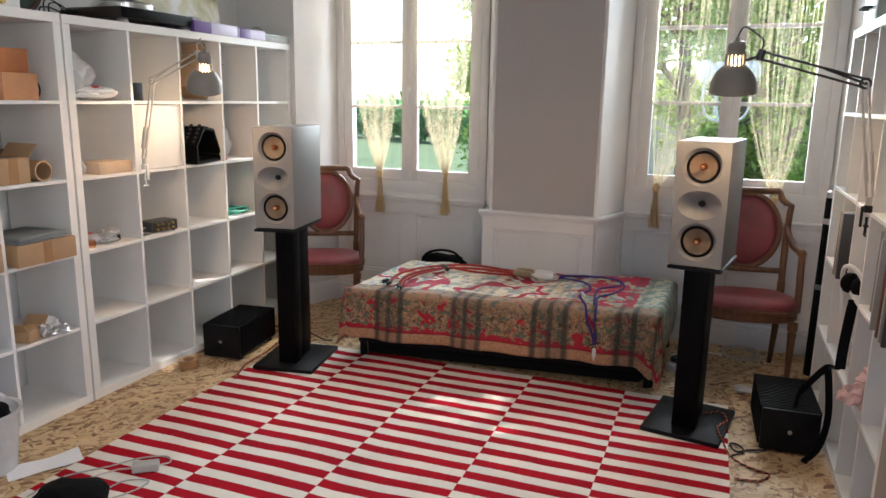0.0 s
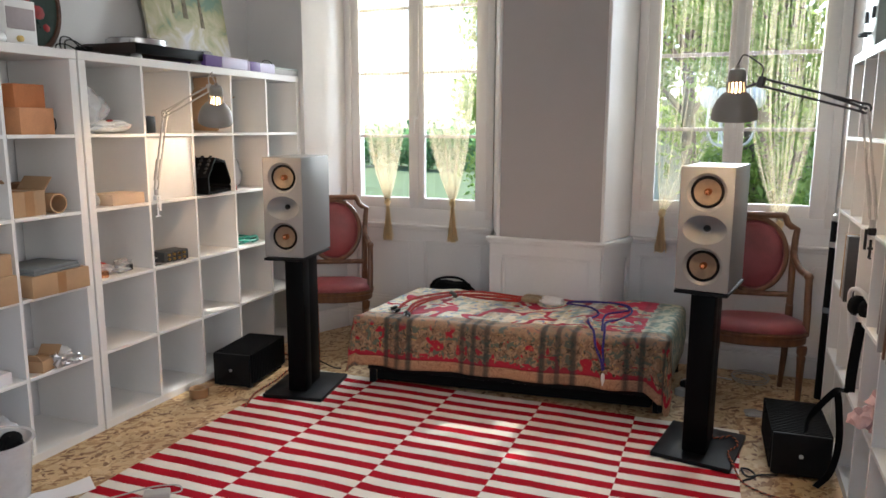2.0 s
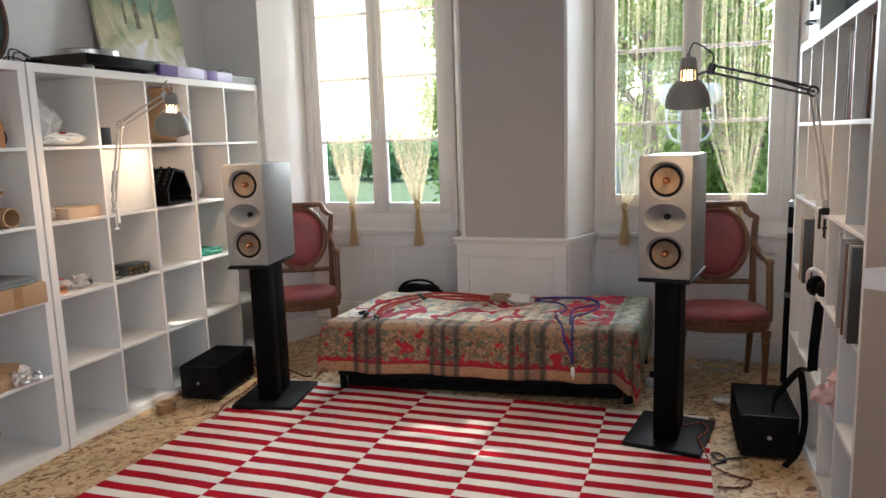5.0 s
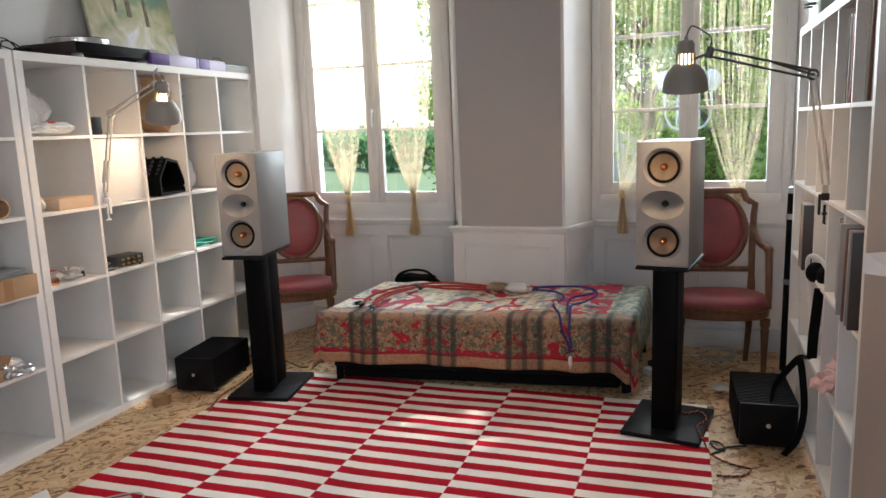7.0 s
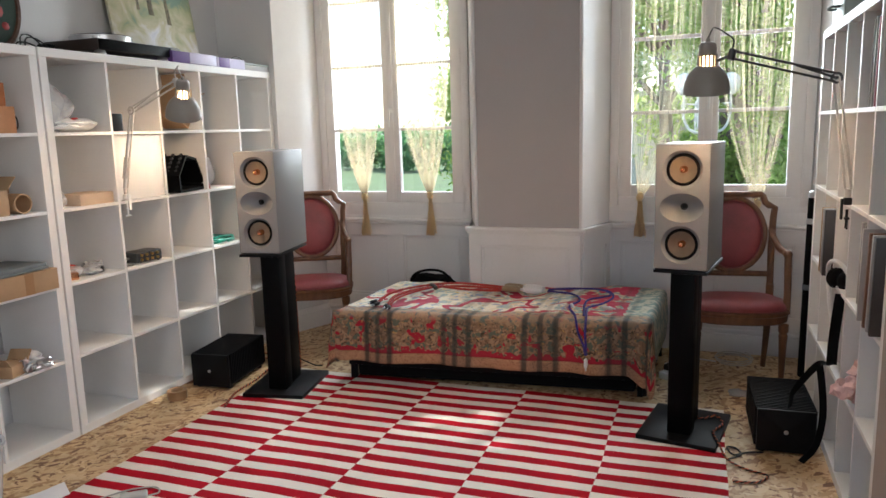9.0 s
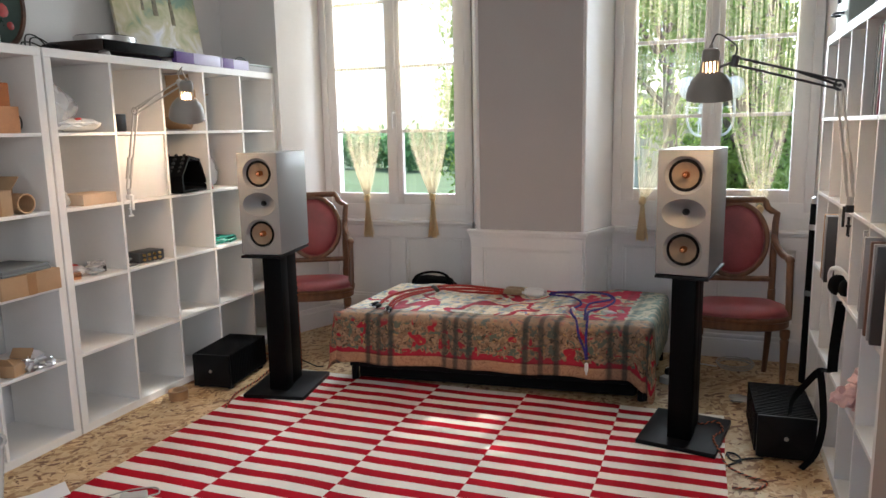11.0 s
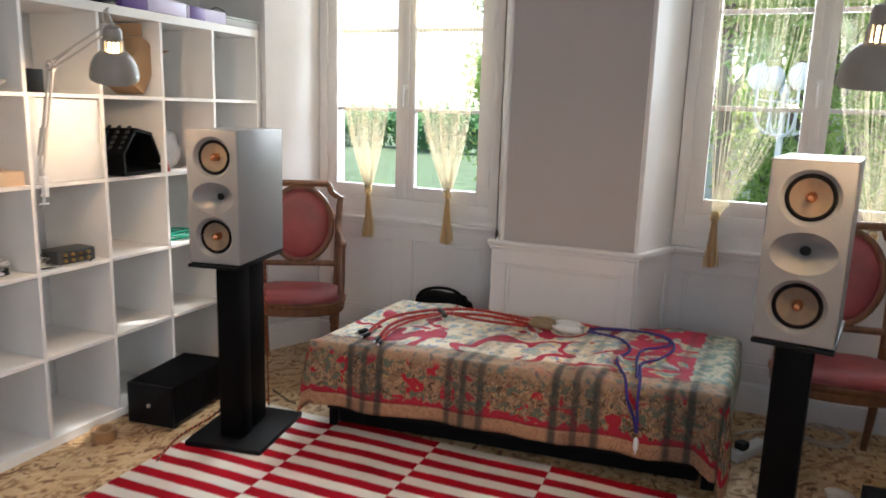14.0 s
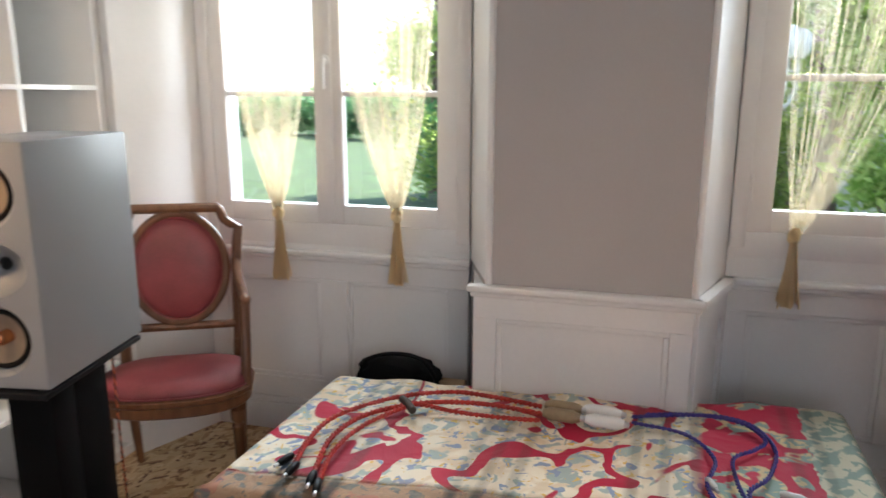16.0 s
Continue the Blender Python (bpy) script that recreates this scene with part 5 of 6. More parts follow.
def canvas_mat():
    m = bpy.data.materials.new("painted_canvas")
    m.use_nodes = True
    n, l = m.node_tree.nodes, m.node_tree.links
    b = n["Principled BSDF"]
    tc = n.new("ShaderNodeTexCoord")
    sp = n.new("ShaderNodeSeparateXYZ")
    l.new(tc.outputs["Object"], sp.inputs[0])
    nz = n.new("ShaderNodeTexNoise")
    nz.inputs["Scale"].default_value, nz.inputs["Detail"].default_value, nz.inputs["Distortion"].default_value = 7, 6, 0.8
    l.new(tc.outputs["Object"], nz.inputs["Vector"])
    ad = n.new("ShaderNodeMath")
    ad.operation = "MULTIPLY_ADD"
    ad.inputs[1].default_value = 1.1
    l.new(sp.outputs[2], ad.inputs[0])
    l.new(nz.outputs["Fac"], ad.inputs[2])
    r = n.new("ShaderNodeValToRGB")
    e = r.color_ramp.elements
    e[0].position, e[0].color = 0.40, (0.50, 0.50, 0.56, 1)
    e[1].position, e[1].color = 1.05, (0.16, 0.26, 0.19, 1)
    for p, c in ((0.58, (0.66, 0.65, 0.66, 1)), (0.74, (0.50, 0.46, 0.30, 1)), (0.88, (0.36, 0.36, 0.20, 1))):
        e.new(p).color = c
    l.new(ad.outputs[0], r.inputs[0])
    l.new(r.outputs[0], b.inputs["Base Color"])
    b.inputs["Roughness"].default_value = 0.55
    return m


M_WRAP0 = mat("umber_paint", (0.20, 0.17, 0.10), 0.6, 0.3, 30)
pt = thing("painting", pose(-0.27, -0.71, 1.821, 0, -9, 0), "unframed abstract landscape canvas leaning on the wall", "painting")
part("canvas", boxm(-0.012, 0.008, -0.35, 0.35, 0.0, 0.60, bevel=0.003), canvas_mat(), pt)
for y, h0, h1, w in ((-0.02, 0.30, 0.56, 0.022), (0.12, 0.26, 0.47, 0.018), (-0.12, 0.32, 0.46, 0.012)):
    tw = bmesh.new()
    lathe(tw, [(w, h0), (w * 0.8, h0 + 0.6 * (h1 - h0)), (w * 0.35, h1), (0, h1 + 0.01)], 10, pose(0.0085, y, 0), 0.12, 1.0)
    part("painted_spire", tw, M_WRAP0, pt, "brown painted spire")

bx = thing("slim_carton", pose(-0.15, -0.755, 1.82, 0, 0, 2), "slim purple and lilac carton on the shelf top", "box")
part("body", boxm(-0.12, 0.15, -0.21, 0.19, 0, 0.062, bevel=0.003), M_PURPLE, bx)
part("sleeve", boxm(-0.1215, 0.1515, -0.06, 0.192, 0.001, 0.0635, bevel=0.002), M_LILAC, bx)
bx2 = thing("slim_carton", pose(-0.15, -0.40, 1.82, 0, 0, -2), "slim purple and lilac carton on the shelf top", "box")
part("body", boxm(-0.12, 0.15, -0.15, 0.12, 0, 0.058, bevel=0.003), M_LILAC, bx2)
part("band", boxm(-0.1215, 0.1515, -0.13, -0.03, 0.001, 0.0595, bevel=0.002), M_PURPLE, bx2)
cb = thing("clear_case", pose(-0.13, -0.155, 1.82), "clear plastic case at the end of the shelf", "box")
part("body", boxm(-0.12, 0.125, -0.13, 0.15, 0, 0.035, bevel=0.004), M_FILM, cb)
part("lid", boxm(-0.124, 0.129, -0.134, 0.154, 0.0355, 0.046, bevel=0.004), M_ALU, cb)
crm = bmesh.new()
blob(crm, (-0.16, -0.76, 1.905), 0.03, 4, 0.5, 2, (1.3, 1.6, 0.75))
solo("crumpled_wrap", crm, M_FILM, Matrix(), "crumpled clear wrap lying on the cartons", "wrap")
solo("cable_loop", tube(bmesh.new(), spline([(-0.1, -0.30, 1.826), (-0.11, -0.26, 1.90), (-0.1, -0.20, 1.91), (-0.1, -0.14, 1.88), (-0.1, -0.13, 1.868)], 8), 0.0028, 6), M_RUBBER, Matrix(), "thin black cable arching over the shelf top", "cable")

tray = thing("oval_tray", pose(-0.34, -1.76, 1.822, 0, -8, 0), "dark oval flower-painted tray leaning on the wall", "tray")
ov = bmesh.new()
rings = [(0.20, 0.26), (0.19, 0.25), (0.175, 0.235)]
prev = None
for (ry, rz), xo in zip(rings + [(0.17, 0.23)], (0.0, 0.012, 0.012, 0.004)):
    lp2 = [ov.verts.new((xo, ry * math.cos(2 * math.pi * i / 48), 0.26 + rz * math.sin(2 * math.pi * i / 48))) for i in range(48)]
    if prev:
        for i in range(48):
            ov.faces.new((prev[i], prev[(i + 1) % 48], lp2[(i + 1) % 48], lp2[i]))
    prev = lp2
part("rim", ov, M_ROSE, tray)
of = bmesh.new()
of.faces.new([of.verts.new((0.004, 0.17 * math.cos(2 * math.pi * i / 48), 0.26 + 0.23 * math.sin(2 * math.pi * i / 48))) for i in range(48)])
part("field", of, mat("dark_green_lacquer", (0.02, 0.045, 0.035), 0.3, 0.2, 10), tray, smooth=0)
for y, z, r in ((0.06, 0.2, 0.035), (-0.02, 0.26, 0.045), (0.09, 0.13, 0.02), (-0.07, 0.18, 0.03)):
    part("painted_flower", lathe(bmesh.new(), [(0, 0.004), (r * 0.6, 0.003), (r, 0.0)], 9, pose(0.005, y, z, 0, 90, 0)), mat("flower_red", (0.35, 0.03, 0.03), 0.4, 0.2, 30), tray)
pk = thing("white_carton", pose(-0.20, -1.98, 1.82), "white carton with a mauve panel and a brass knob", "box")
part("body", boxm(-0.08, 0.08, -0.09, 0.06, 0, 0.2, bevel=0.003), M_WHITE, pk)
part("panel", boxm(0.0802, 0.084, -0.085, 0.050, 0.075, 0.165, bevel=0.002), mat("mauve_grey_card", (0.36, 0.31, 0.32), 0.6, 0.06, 9), pk, "mauve grey printed panel")
part("knob", lathe(bmesh.new(), [(0, 0), (0.014, 0), (0.013, 0.014), (0, 0.017)], 18, pose(0.081, -0.03, 0.035, 0, 90, 0)), M_BRASS, pk, "brass knob")
ck = thing("round_clock", pose(-0.26, -2.02, 2.021, 0, -6, 0), "small round lime green clock standing on a carton", "clock")
part("case", lathe(bmesh.new(), [(0, -0.018), (0.058, -0.018), (0.062, -0.010), (0.062, 0.010), (0.056, 0.014), (0.056, 0.010), (0, 0.010)], 36, pose(0, 0, 0.063, 0, 90, 0)), M_BLUEGREY, ck)
part("dial", lathe(bmesh.new(), [(0, 0.0112), (0.0555, 0.0112)], 36, pose(0, 0, 0.063, 0, 90, 0)), mat("lime_dial", (0.50, 0.58, 0.12), 0.4, 0.05, 9), ck, "lime green dial")
for k in range(12):
    part("hour_mark", boxm(0.0118, 0.0128, -0.003, 0.003, 0.040, 0.050), M_BLACK, ck, smooth=0, at=pose(0, 0, 0.063, k * 30, 0, 0))
for k, y in enumerate((-2.20, -2.12)):
    rl = lathe(bmesh.new(), [(0.008, -0.03), (0.028, -0.03), (0.028, 0.03), (0.008, 0.03)], 20, pose(-0.12, y, 1.8485, 90, 0, 20))
    solo("paper_roll", rl, M_WHITE, Matrix(), "small white roll lying on the shelf top", "roll", "rolls on the shelf")


# ---- things in the west shelves ----


def carton(m, sx, sy, sz, material, label, flaps=False, tape=True, open_side=False):
    c = thing("carton", m, label, "box", "cardboard cartons")
    part("body", boxm(-sx / 2, sx / 2, -sy / 2, sy / 2, 0.0, sz, bevel=0.003), material, c)
    if tape:
        part("tape", boxm(-sx / 2 - 0.0006, sx / 2 + 0.0006, -0.022, 0.022, -0.0002, sz + 0.0006), M_TAPE, c, "strip of brown packing tape", smooth=0)
    if flaps:
        for s in (-1, 1):
            fl = boxm(-sx / 2, sx / 2, -0.0015, 0.0015, 0, sy * 0.45)
            part("flap", fl, material, c, at=pose(0, s * sy / 2, sz, -s * 38, 0, 0))
    return c


def at(k, r, unit, dx=0.0, dy=0.0, rz=0):
    x, y, z = cell(k, r, unit)
    return pose(x + dx, y + dy, z, 0, 0, rz)


def lumps(name, items, material, m, label, category, rough=0.35):
    b = bmesh.new()
    for i, (c, r, sq) in enumerate(items):
        blob(b, c, r, i * 3.3 + r * 100, rough, 3, sq)
    return solo(name, b, material, m, label, category)


lumps("plastic_bag", [((0, 0, 0.10), 0.09, (0.9, 0.9, 1.1)), ((0.01, -0.03, 0.19), 0.06, (0.8, 0.8, 1.2)), ((0.02, 0.05, 0.12), 0.065, (0.9, 1.0, 0.9))], M_FILM, at(4, 0, 0, 0.06, -0.08), "standing crumpled clear plastic bag on a shelf", "plastic bag", 0.45)
lumps("white_bag", [((0, 0, 0.035), 0.12, (0.9, 1.15, 0.27))], M_WHITE, at(4, 0, 0, 0.08, 0.02), "flat folded white plastic bag on a shelf", "plastic bag", 0.3)
lumps("red_tag", [((0, 0, 0.006), 0.014, (0.8, 1.4, 0.4))], M_REDCABLE, at(4, 0, 0, 0.14, 0.0) @ pose(0, 0, 0.058), "small red tag on the white bag", "tag", 0.2)
cu = thing("black_cube_box", at(3, 0, 0, 0.12, -0.115), "small black cube box on a shelf", "box")
part("body", boxm(-0.045, 0.045, -0.045, 0.045, 0, 0.09, bevel=0.004), M_BLACK, cu)
carton(at(2, 0, 0, 0.05, 0.03, 0) @ pose(0, 0.03, 0.045, -32, 0, 0), 0.17, 0.13, 0.22, M_CARD, "brown carton leaning askew in a shelf", flaps=True, tape=False)
fi = thing("white_door_insert", at(3, 1, 0, 0.178, 0), "plain white panel closing one shelf cell", "panel")
part("panel", boxm(-0.006, 0.006, -0.165, 0.165, 0.002, 0.331, bevel=0.002), M_SHELF, fi)
carton(at(4, 1, 0, 0.10, 0.05, 0), 0.16, 0.21, 0.055, mat("pale_cardboard", (0.56, 0.42, 0.30), 0.8, 0.06, 9, 160, 0.1), "flat pale brown carton on a shelf", tape=False)
lumps("crumpled_film", [((0, 0, 0.04), 0.045, (1, 0.9, 0.95))], M_FILM, at(4, 1, 0, 0.10, -0.115), "crumpled clear film on a shelf", "wrap", 0.5)
bg = thing("black_quilted_bag", at(2, 1, 0, 0.06, 0.0, 12), "open black quilted bag lying in a shelf", "bag")
qb = bmesh.new()
pts_out = [(-0.14, 0.004), (0.15, 0.004), (0.165, 0.03), (0.075, 0.19), (-0.045, 0.213), (-0.145, 0.10)]
lo = [qb.verts.new((0.14, y, z)) for y, z in pts_out]
hi = [qb.verts.new((-0.16, y * 0.9, z * 0.95 + 0.003)) for y, z in pts_out]
inn = [qb.verts.new((0.14, y * 0.88, 0.105 + (z - 0.105) * 0.85)) for y, z in pts_out]
deep = [qb.verts.new((-0.05, y * 0.75, 0.105 + (z - 0.105) * 0.7)) for y, z in pts_out]
for i in range(6):
    j = (i + 1) % 6
    qb.faces.new((lo[i], lo[j], hi[j], hi[i]))
    qb.faces.new((lo[j], lo[i], inn[i], inn[j]))
    qb.faces.new((inn[j], inn[i], deep[i], deep[j]))
qb.faces.new(hi[::-1])
qb.faces.new(deep)
part("shell", qb, M_SATIN, bg, smooth=30)
for i in range(5):
    for j in range(5):
        part("quilt_stud", lathe(bmesh.new(), [(0.012, 0), (0.009, 0.004), (0, 0.006)], 8, pose(0.11 - 0.05 * i, -0.045 - 0.018 * j, 0.213 - 0.022 * j, 52, 0, 0)), M_RUBBER, bg)
fd = thing("red_folder", at(1, 1, 0, 0.09, -0.13, 0), "thin red folder leaning in a shelf", "folder")
part("cover", boxm(-0.08, 0.08, -0.004, 0.004, 0, 0.17, bevel=0.002), mat("red_card", (0.5, 0.06, 0.07), 0.5, 0.08, 9), fd, at=pose(0, 0, 0.002, 16, 0, 0))
lumps("clear_sleeve", [((0, 0, 0.10), 0.10, (0.5, 0.9, 1.0))], M_FILM, at(1, 1, 0, 0.02, 0.0), "clear plastic sleeve standing in a shelf", "wrap", 0.3)

lumps("clutter_heap", [((0.1, -0.08, 0.03), 0.04, (1, 1.2, 0.7)), ((0.12, 0.02, 0.025), 0.035, (1.2, 1.4, 0.6)), ((0.06, 0.09, 0.03), 0.04, (1, 1.3, 0.6))], M_FILM, at(4, 2, 0), "small heap of wrapped parts on a shelf", "clutter", 0.5)
for k, (dx, dy, sx, sy, sz, mm, lab) in enumerate(((0.12, -0.11, 0.06, 0.07, 0.035, M_COPPER, "small copper-coloured tin on a shelf"), (0.05, -0.06, 0.07, 0.06, 0.06, M_REDCABLE, "small red packet on a shelf"), (0.10, 0.06, 0.05, 0.09, 0.03, M_BLACK, "small black gadget on a shelf"), (0.02, -0.11, 0.06, 0.06, 0.05, M_BLUEGREY, "small grey packet on a shelf"))):
    q = thing("small_packet", at(4, 2, 0, dx, dy, 20 * k - 30), lab, "packet", "packets on the shelf")
    part("body", boxm(-sx / 2, sx / 2, -sy / 2, sy / 2, 0, sz, bevel=0.005), mm, q)
lb = thing("curved_strap", at(4, 2, 0, -0.04, -0.14), "brown leather strap standing in a shelf", "strap")
part("strap", tube(bmesh.new(), spline([(0, 0, 0.004), (0.01, 0.02, 0.16), (0.01, 0.06, 0.11), (0.02, 0.10, 0.01)], 8), 0.012, 8, flat=0.2), M_CARD2, lb)
dv = thing("interface_box", at(3, 2, 0, 0.11, 0.02, -6), "grey audio interface with brass sockets on a shelf", "audio interface")
part("body", boxm(-0.055, 0.055, -0.075, 0.095, 0.006, 0.062, bevel=0.004), mat("graphite_case", (0.045, 0.048, 0.05), 0.45, 0.1, 9, 200, 0.08), dv)
for i in range(4):
    for j in range(2):
        part("socket", lathe(bmesh.new(), [(0.0075, 0), (0.0075, 0.009), (0.004, 0.009), (0.004, 0.003), (0, 0.003)], 12, pose(0.0552, -0.045 + 0.035 * i, 0.022 + 0.024 * j, 0, 90, 0)), M_BRASS, dv)
for x in (-0.04, 0.04):
    for y in (-0.06, 0.08):
        part("foot", lathe(bmesh.new(), [(0, 0), (0.007, 0), (0.007, 0.0065), (0, 0.0065)], 10, pose(x, y, 0)), M_RUBBER, dv)
x, y, z = cell(3, 2, 0)
for k in range(3):
    pts = spline([(x + 0.1, y - 0.05, z + 0.03), (x + 0.12, y - 0.10 - 0.01 * k, z + 0.06 - 0.02 * k), (x + 0.13, y - 0.14, z + 0.008), (x + 0.16, y - 0.10 + 0.02 * k, z + 0.006), (x + 0.15, y - 0.06, z + 0.006)], 8)
    solo("patch_cable", tube(bmesh.new(), pts, 0.003, 6), M_GREYCABLE if k else M_RUBBER, Matrix(), "thin patch cable on a shelf", "cable", "patch cables")
x, y, z = cell(1, 2, 0)
coil = []
for i in range(150):
    a = i * 0.22
    coil.append((x + 0.10 + (0.055 + 0.012 * math.sin(i * 0.31)) * math.cos(a), y + 0.02 + (0.10 + 0.012 * math.cos(i * 0.23)) * math.sin(a), z + 0.008 + 0.032 * (i / 150) + 0.006 * math.sin(i * 0.5)))
solo("green_cable_coil", tube(bmesh.new(), coil, 0.006, 7), M_GREEN, Matrix(), "coiled green cable on a shelf", "cable")
# second unit
# The two cartons are brown card with warm light put into the colour.
wb = mat("copper_glow_card", (0.52, 0.19, 0.07), 0.55, 0.12, 9, 120, 0.1)
q = carton(at(0, 0, 1, 0.05, 0.02), 0.20, 0.17, 0.115, mat("orange_glow_card", (0.64, 0.31, 0.15), 0.6, 0.1, 9, 120, 0.1), "brown carton with an orange glow painted in, under another carton", tape=False)
q2 = carton(at(0, 0, 1, 0.05, 0.0) @ pose(0, 0, 0.1155), 0.18, 0.15, 0.10, wb, "brown carton with a copper glow painted in, stacked on another carton", tape=False)
x, y, z = cell(0, 0, 1)
solo("black_lead", tube(bmesh.new(), spline([(x + 0.1, y + 0.09, z + 0.10), (x + 0.12, y + 0.13, z + 0.07), (x + 0.12, y + 0.13, z + 0.02), (x + 0.1, y + 0.1, z + 0.005), (x, y + 0.11, z + 0.005)], 8), 0.0035, 6), M_RUBBER, Matrix(), "black lead beside the cartons", "cable")
carton(at(0, 1, 1, 0.09, -0.075), 0.17, 0.155, 0.11, M_CARD, "open brown carton in a shelf", flaps=True)
carton(at(0, 1, 1, -0.06, 0.09), 0.12, 0.12, 0.13, M_CARD2, "dark brown carton in a shelf", tape=False)
rt = thing("cardboard_tube", at(0, 1, 1, 0.10, 0.065), "short brown cardboard tube in a shelf", "tube")
part("wall", lathe(bmesh.new(), [(0.038, -0.08), (0.045, -0.08), (0.045, 0.08), (0.038, 0.08), (0.038, -0.08)], 28, pose(0, 0, 0.045, 0, 90, 0)), M_CARD, rt)
carton(at(0, 2, 1, 0.09, 0.015), 0.26, 0.30, 0.095, M_CARD, "taped brown carton under a grey folder")
gf = thing("grey_folder", at(0, 2, 1, 0.09, 0.0, 4) @ pose(0, 0, 0.0965), "grey folder lying on a carton", "folder")
part("cover", boxm(-0.12, 0.12, -0.13, 0.13, 0, 0.012, bevel=0.003), M_BLUEGREY, gf)
part("paper_block", boxm(-0.115, 0.115, -0.125, 0.125, 0.0125, 0.028, bevel=0.002), M_BLUEGREY, gf)
carton(at(1, 2, 1, 0.10, 0.02), 0.24, 0.26, 0.12, M_CARD, "taped brown carton in a shelf")
carton(at(1, 2, 1, 0.10, 0.04) @ pose(0, 0, 0.1205), 0.22, 0.20, 0.09, M_CARD, "brown carton stacked on another carton")
carton(at(0, 3, 1, 0.13, -0.06, 15), 0.10, 0.11, 0.055, M_CARD, "small open brown carton in a shelf", flaps=True, tape=False)
lumps("crumpled_foil", [((0, 0, 0.03), 0.035, (1.1, 1.3, 0.9)), ((0.03, 0.06, 0.022), 0.03, (1.1, 1.4, 0.7))], M_STEEL, at(0, 3, 1, 0.16, 0.0), "crumpled silver foil on a shelf", "foil", 0.6)
lumps("white_tissue", [((0, 0, 0.03), 0.05, (1, 1.4, 0.6))], M_PAPER, at(0, 3, 1, 0.10, 0.05), "crumpled white tissue on a shelf", "tissue", 0.6)
carton(at(1, 3, 1, 0.09, 0.05), 0.16, 0.14, 0.05, M_PAPER, "flat white carton in a shelf", tape=False)
lumps("white_cloth_heap", [((0, 0, 0.09), 0.12, (0.9, 1.0, 0.75))], M_PAPER, at(1, 4, 1, 0.10, 0.06), "crumpled white cloth in a shelf", "cloth", 0.5)

# ---- record shelf, east ----
EP = (1.60 - 2 * EDGE + BOARD) / 5


def ecell(k, r):
    """Column k from the window, row r from the top; middle of the cell's floor."""
    return (3.495, -0.33 - EDGE - k * EP - (EP - BOARD) / 2, 1.82 - EDGE - (r + 1) * PITCH + BOARD)


def record(k, r, dy, tilt, h, thick, material, label, depth=0.30, dx=-0.02):
    x, y, z = ecell(k, r)
    c = thing("record_sleeve", pose(x + dx, y + dy, z + thick * abs(math.sin(radians(tilt)))) @ pose(0, 0, 0, tilt, 0, 0), label, "record", "records and folders")
    part("sleeve", boxm(-depth / 2, depth / 2, -thick / 2, thick / 2, 0, h, bevel=0.002), material, c)
    return c


M_S1 = mat("brown_sleeve", (0.20, 0.10, 0.06), 0.5, 0.15, 6)
M_S2 = mat("grey_sleeve", (0.42, 0.41, 0.40), 0.4, 0.1, 6)
M_S3 = mat("dark_sleeve", (0.05, 0.045, 0.045), 0.4, 0.15, 6)
M_S4 = mat("red_sleeve", (0.34, 0.05, 0.06), 0.4, 0.12, 6)
for k, dy, tilt, h, th, mm, lab in ((3, 0.10, 4, 0.30, 0.012, M_S2, "grey record sleeve leaning in a shelf"), (3, 0.06, 3, 0.305, 0.02, M_S2, "grey record sleeve leaning in a shelf"), (3, 0.01, 2, 0.30, 0.016, M_S4, "dark red record sleeve in a shelf"), (3, -0.03, 1, 0.305, 0.02, M_S3, "dark record sleeve in a shelf"), (4, 0.10, 5, 0.31, 0.008, M_FILM, "clear record sleeve leaning in a shelf"), (4, 0.05, 4, 0.315, 0.02, M_S1, "brown record sleeve leaning in a shelf"), (4, -0.02, 2, 0.31, 0.03, M_S1, "brown record sleeve leaning in a shelf"), (4, -0.09, 0, 0.30, 0.01, M_PAPER, "white record sleeve in a shelf")):
    record(k, 0, dy, tilt, h, th, mm, lab)
for dy, th in ((-0.03, 0.03), (-0.08, 0.035), (-0.115, 0.02)):
    record(4, 1, dy, 0, 0.30, th, M_S3, "black folder standing in a shelf", 0.26)
for dy, tilt, mm, lab in ((0.04, 3, M_CARD, "brown board standing in a shelf"), (0.0, 2, M_S2, "grey board standing in a shelf"), (-0.05, 1, M_S3, "black board standing in a shelf")):
    record(1, 2, dy, tilt, 0.285, 0.02, mm, lab, 0.32, -0.06)
for dy, tilt, mm, lab in ((0.11, 2, M_S2, "grey record sleeve in a shelf"), (0.02, 4, M_S1, "brown record sleeve in a shelf"), (-0.03, 4, M_S2, "grey record sleeve in a shelf"), (-0.08, 3, M_S3, "dark record sleeve in a shelf")):
    record(4, 2, dy, tilt, 0.31, 0.018, mm, lab, 0.32, -0.055)
    record(3, 2, dy * 0.6 - 0.02, tilt, 0.30, 0.014, M_S2 if dy > 0 else M_PAPER, "pale record sleeve in a shelf", 0.31)
lumps("pink_cloth", [((-0.02, 0, 0.06), 0.075, (1.1, 1.2, 0.8)), ((-0.06, 0.05, 0.10), 0.05, (1.0, 1.0, 1.0)), ((-0.13, 0.02, 0.05), 0.045, (0.9, 1.1, 0.9))], M_PINK, pose(3.42, -1.50, 0.40), "crumpled pale pink cloth on a shelf", "cloth", 0.55)
hp = thing("headphones", pose(3.325, -1.09, 0.72, 0, 0, 25), "black headphones with a white headband hung on a shelf", "headphones")
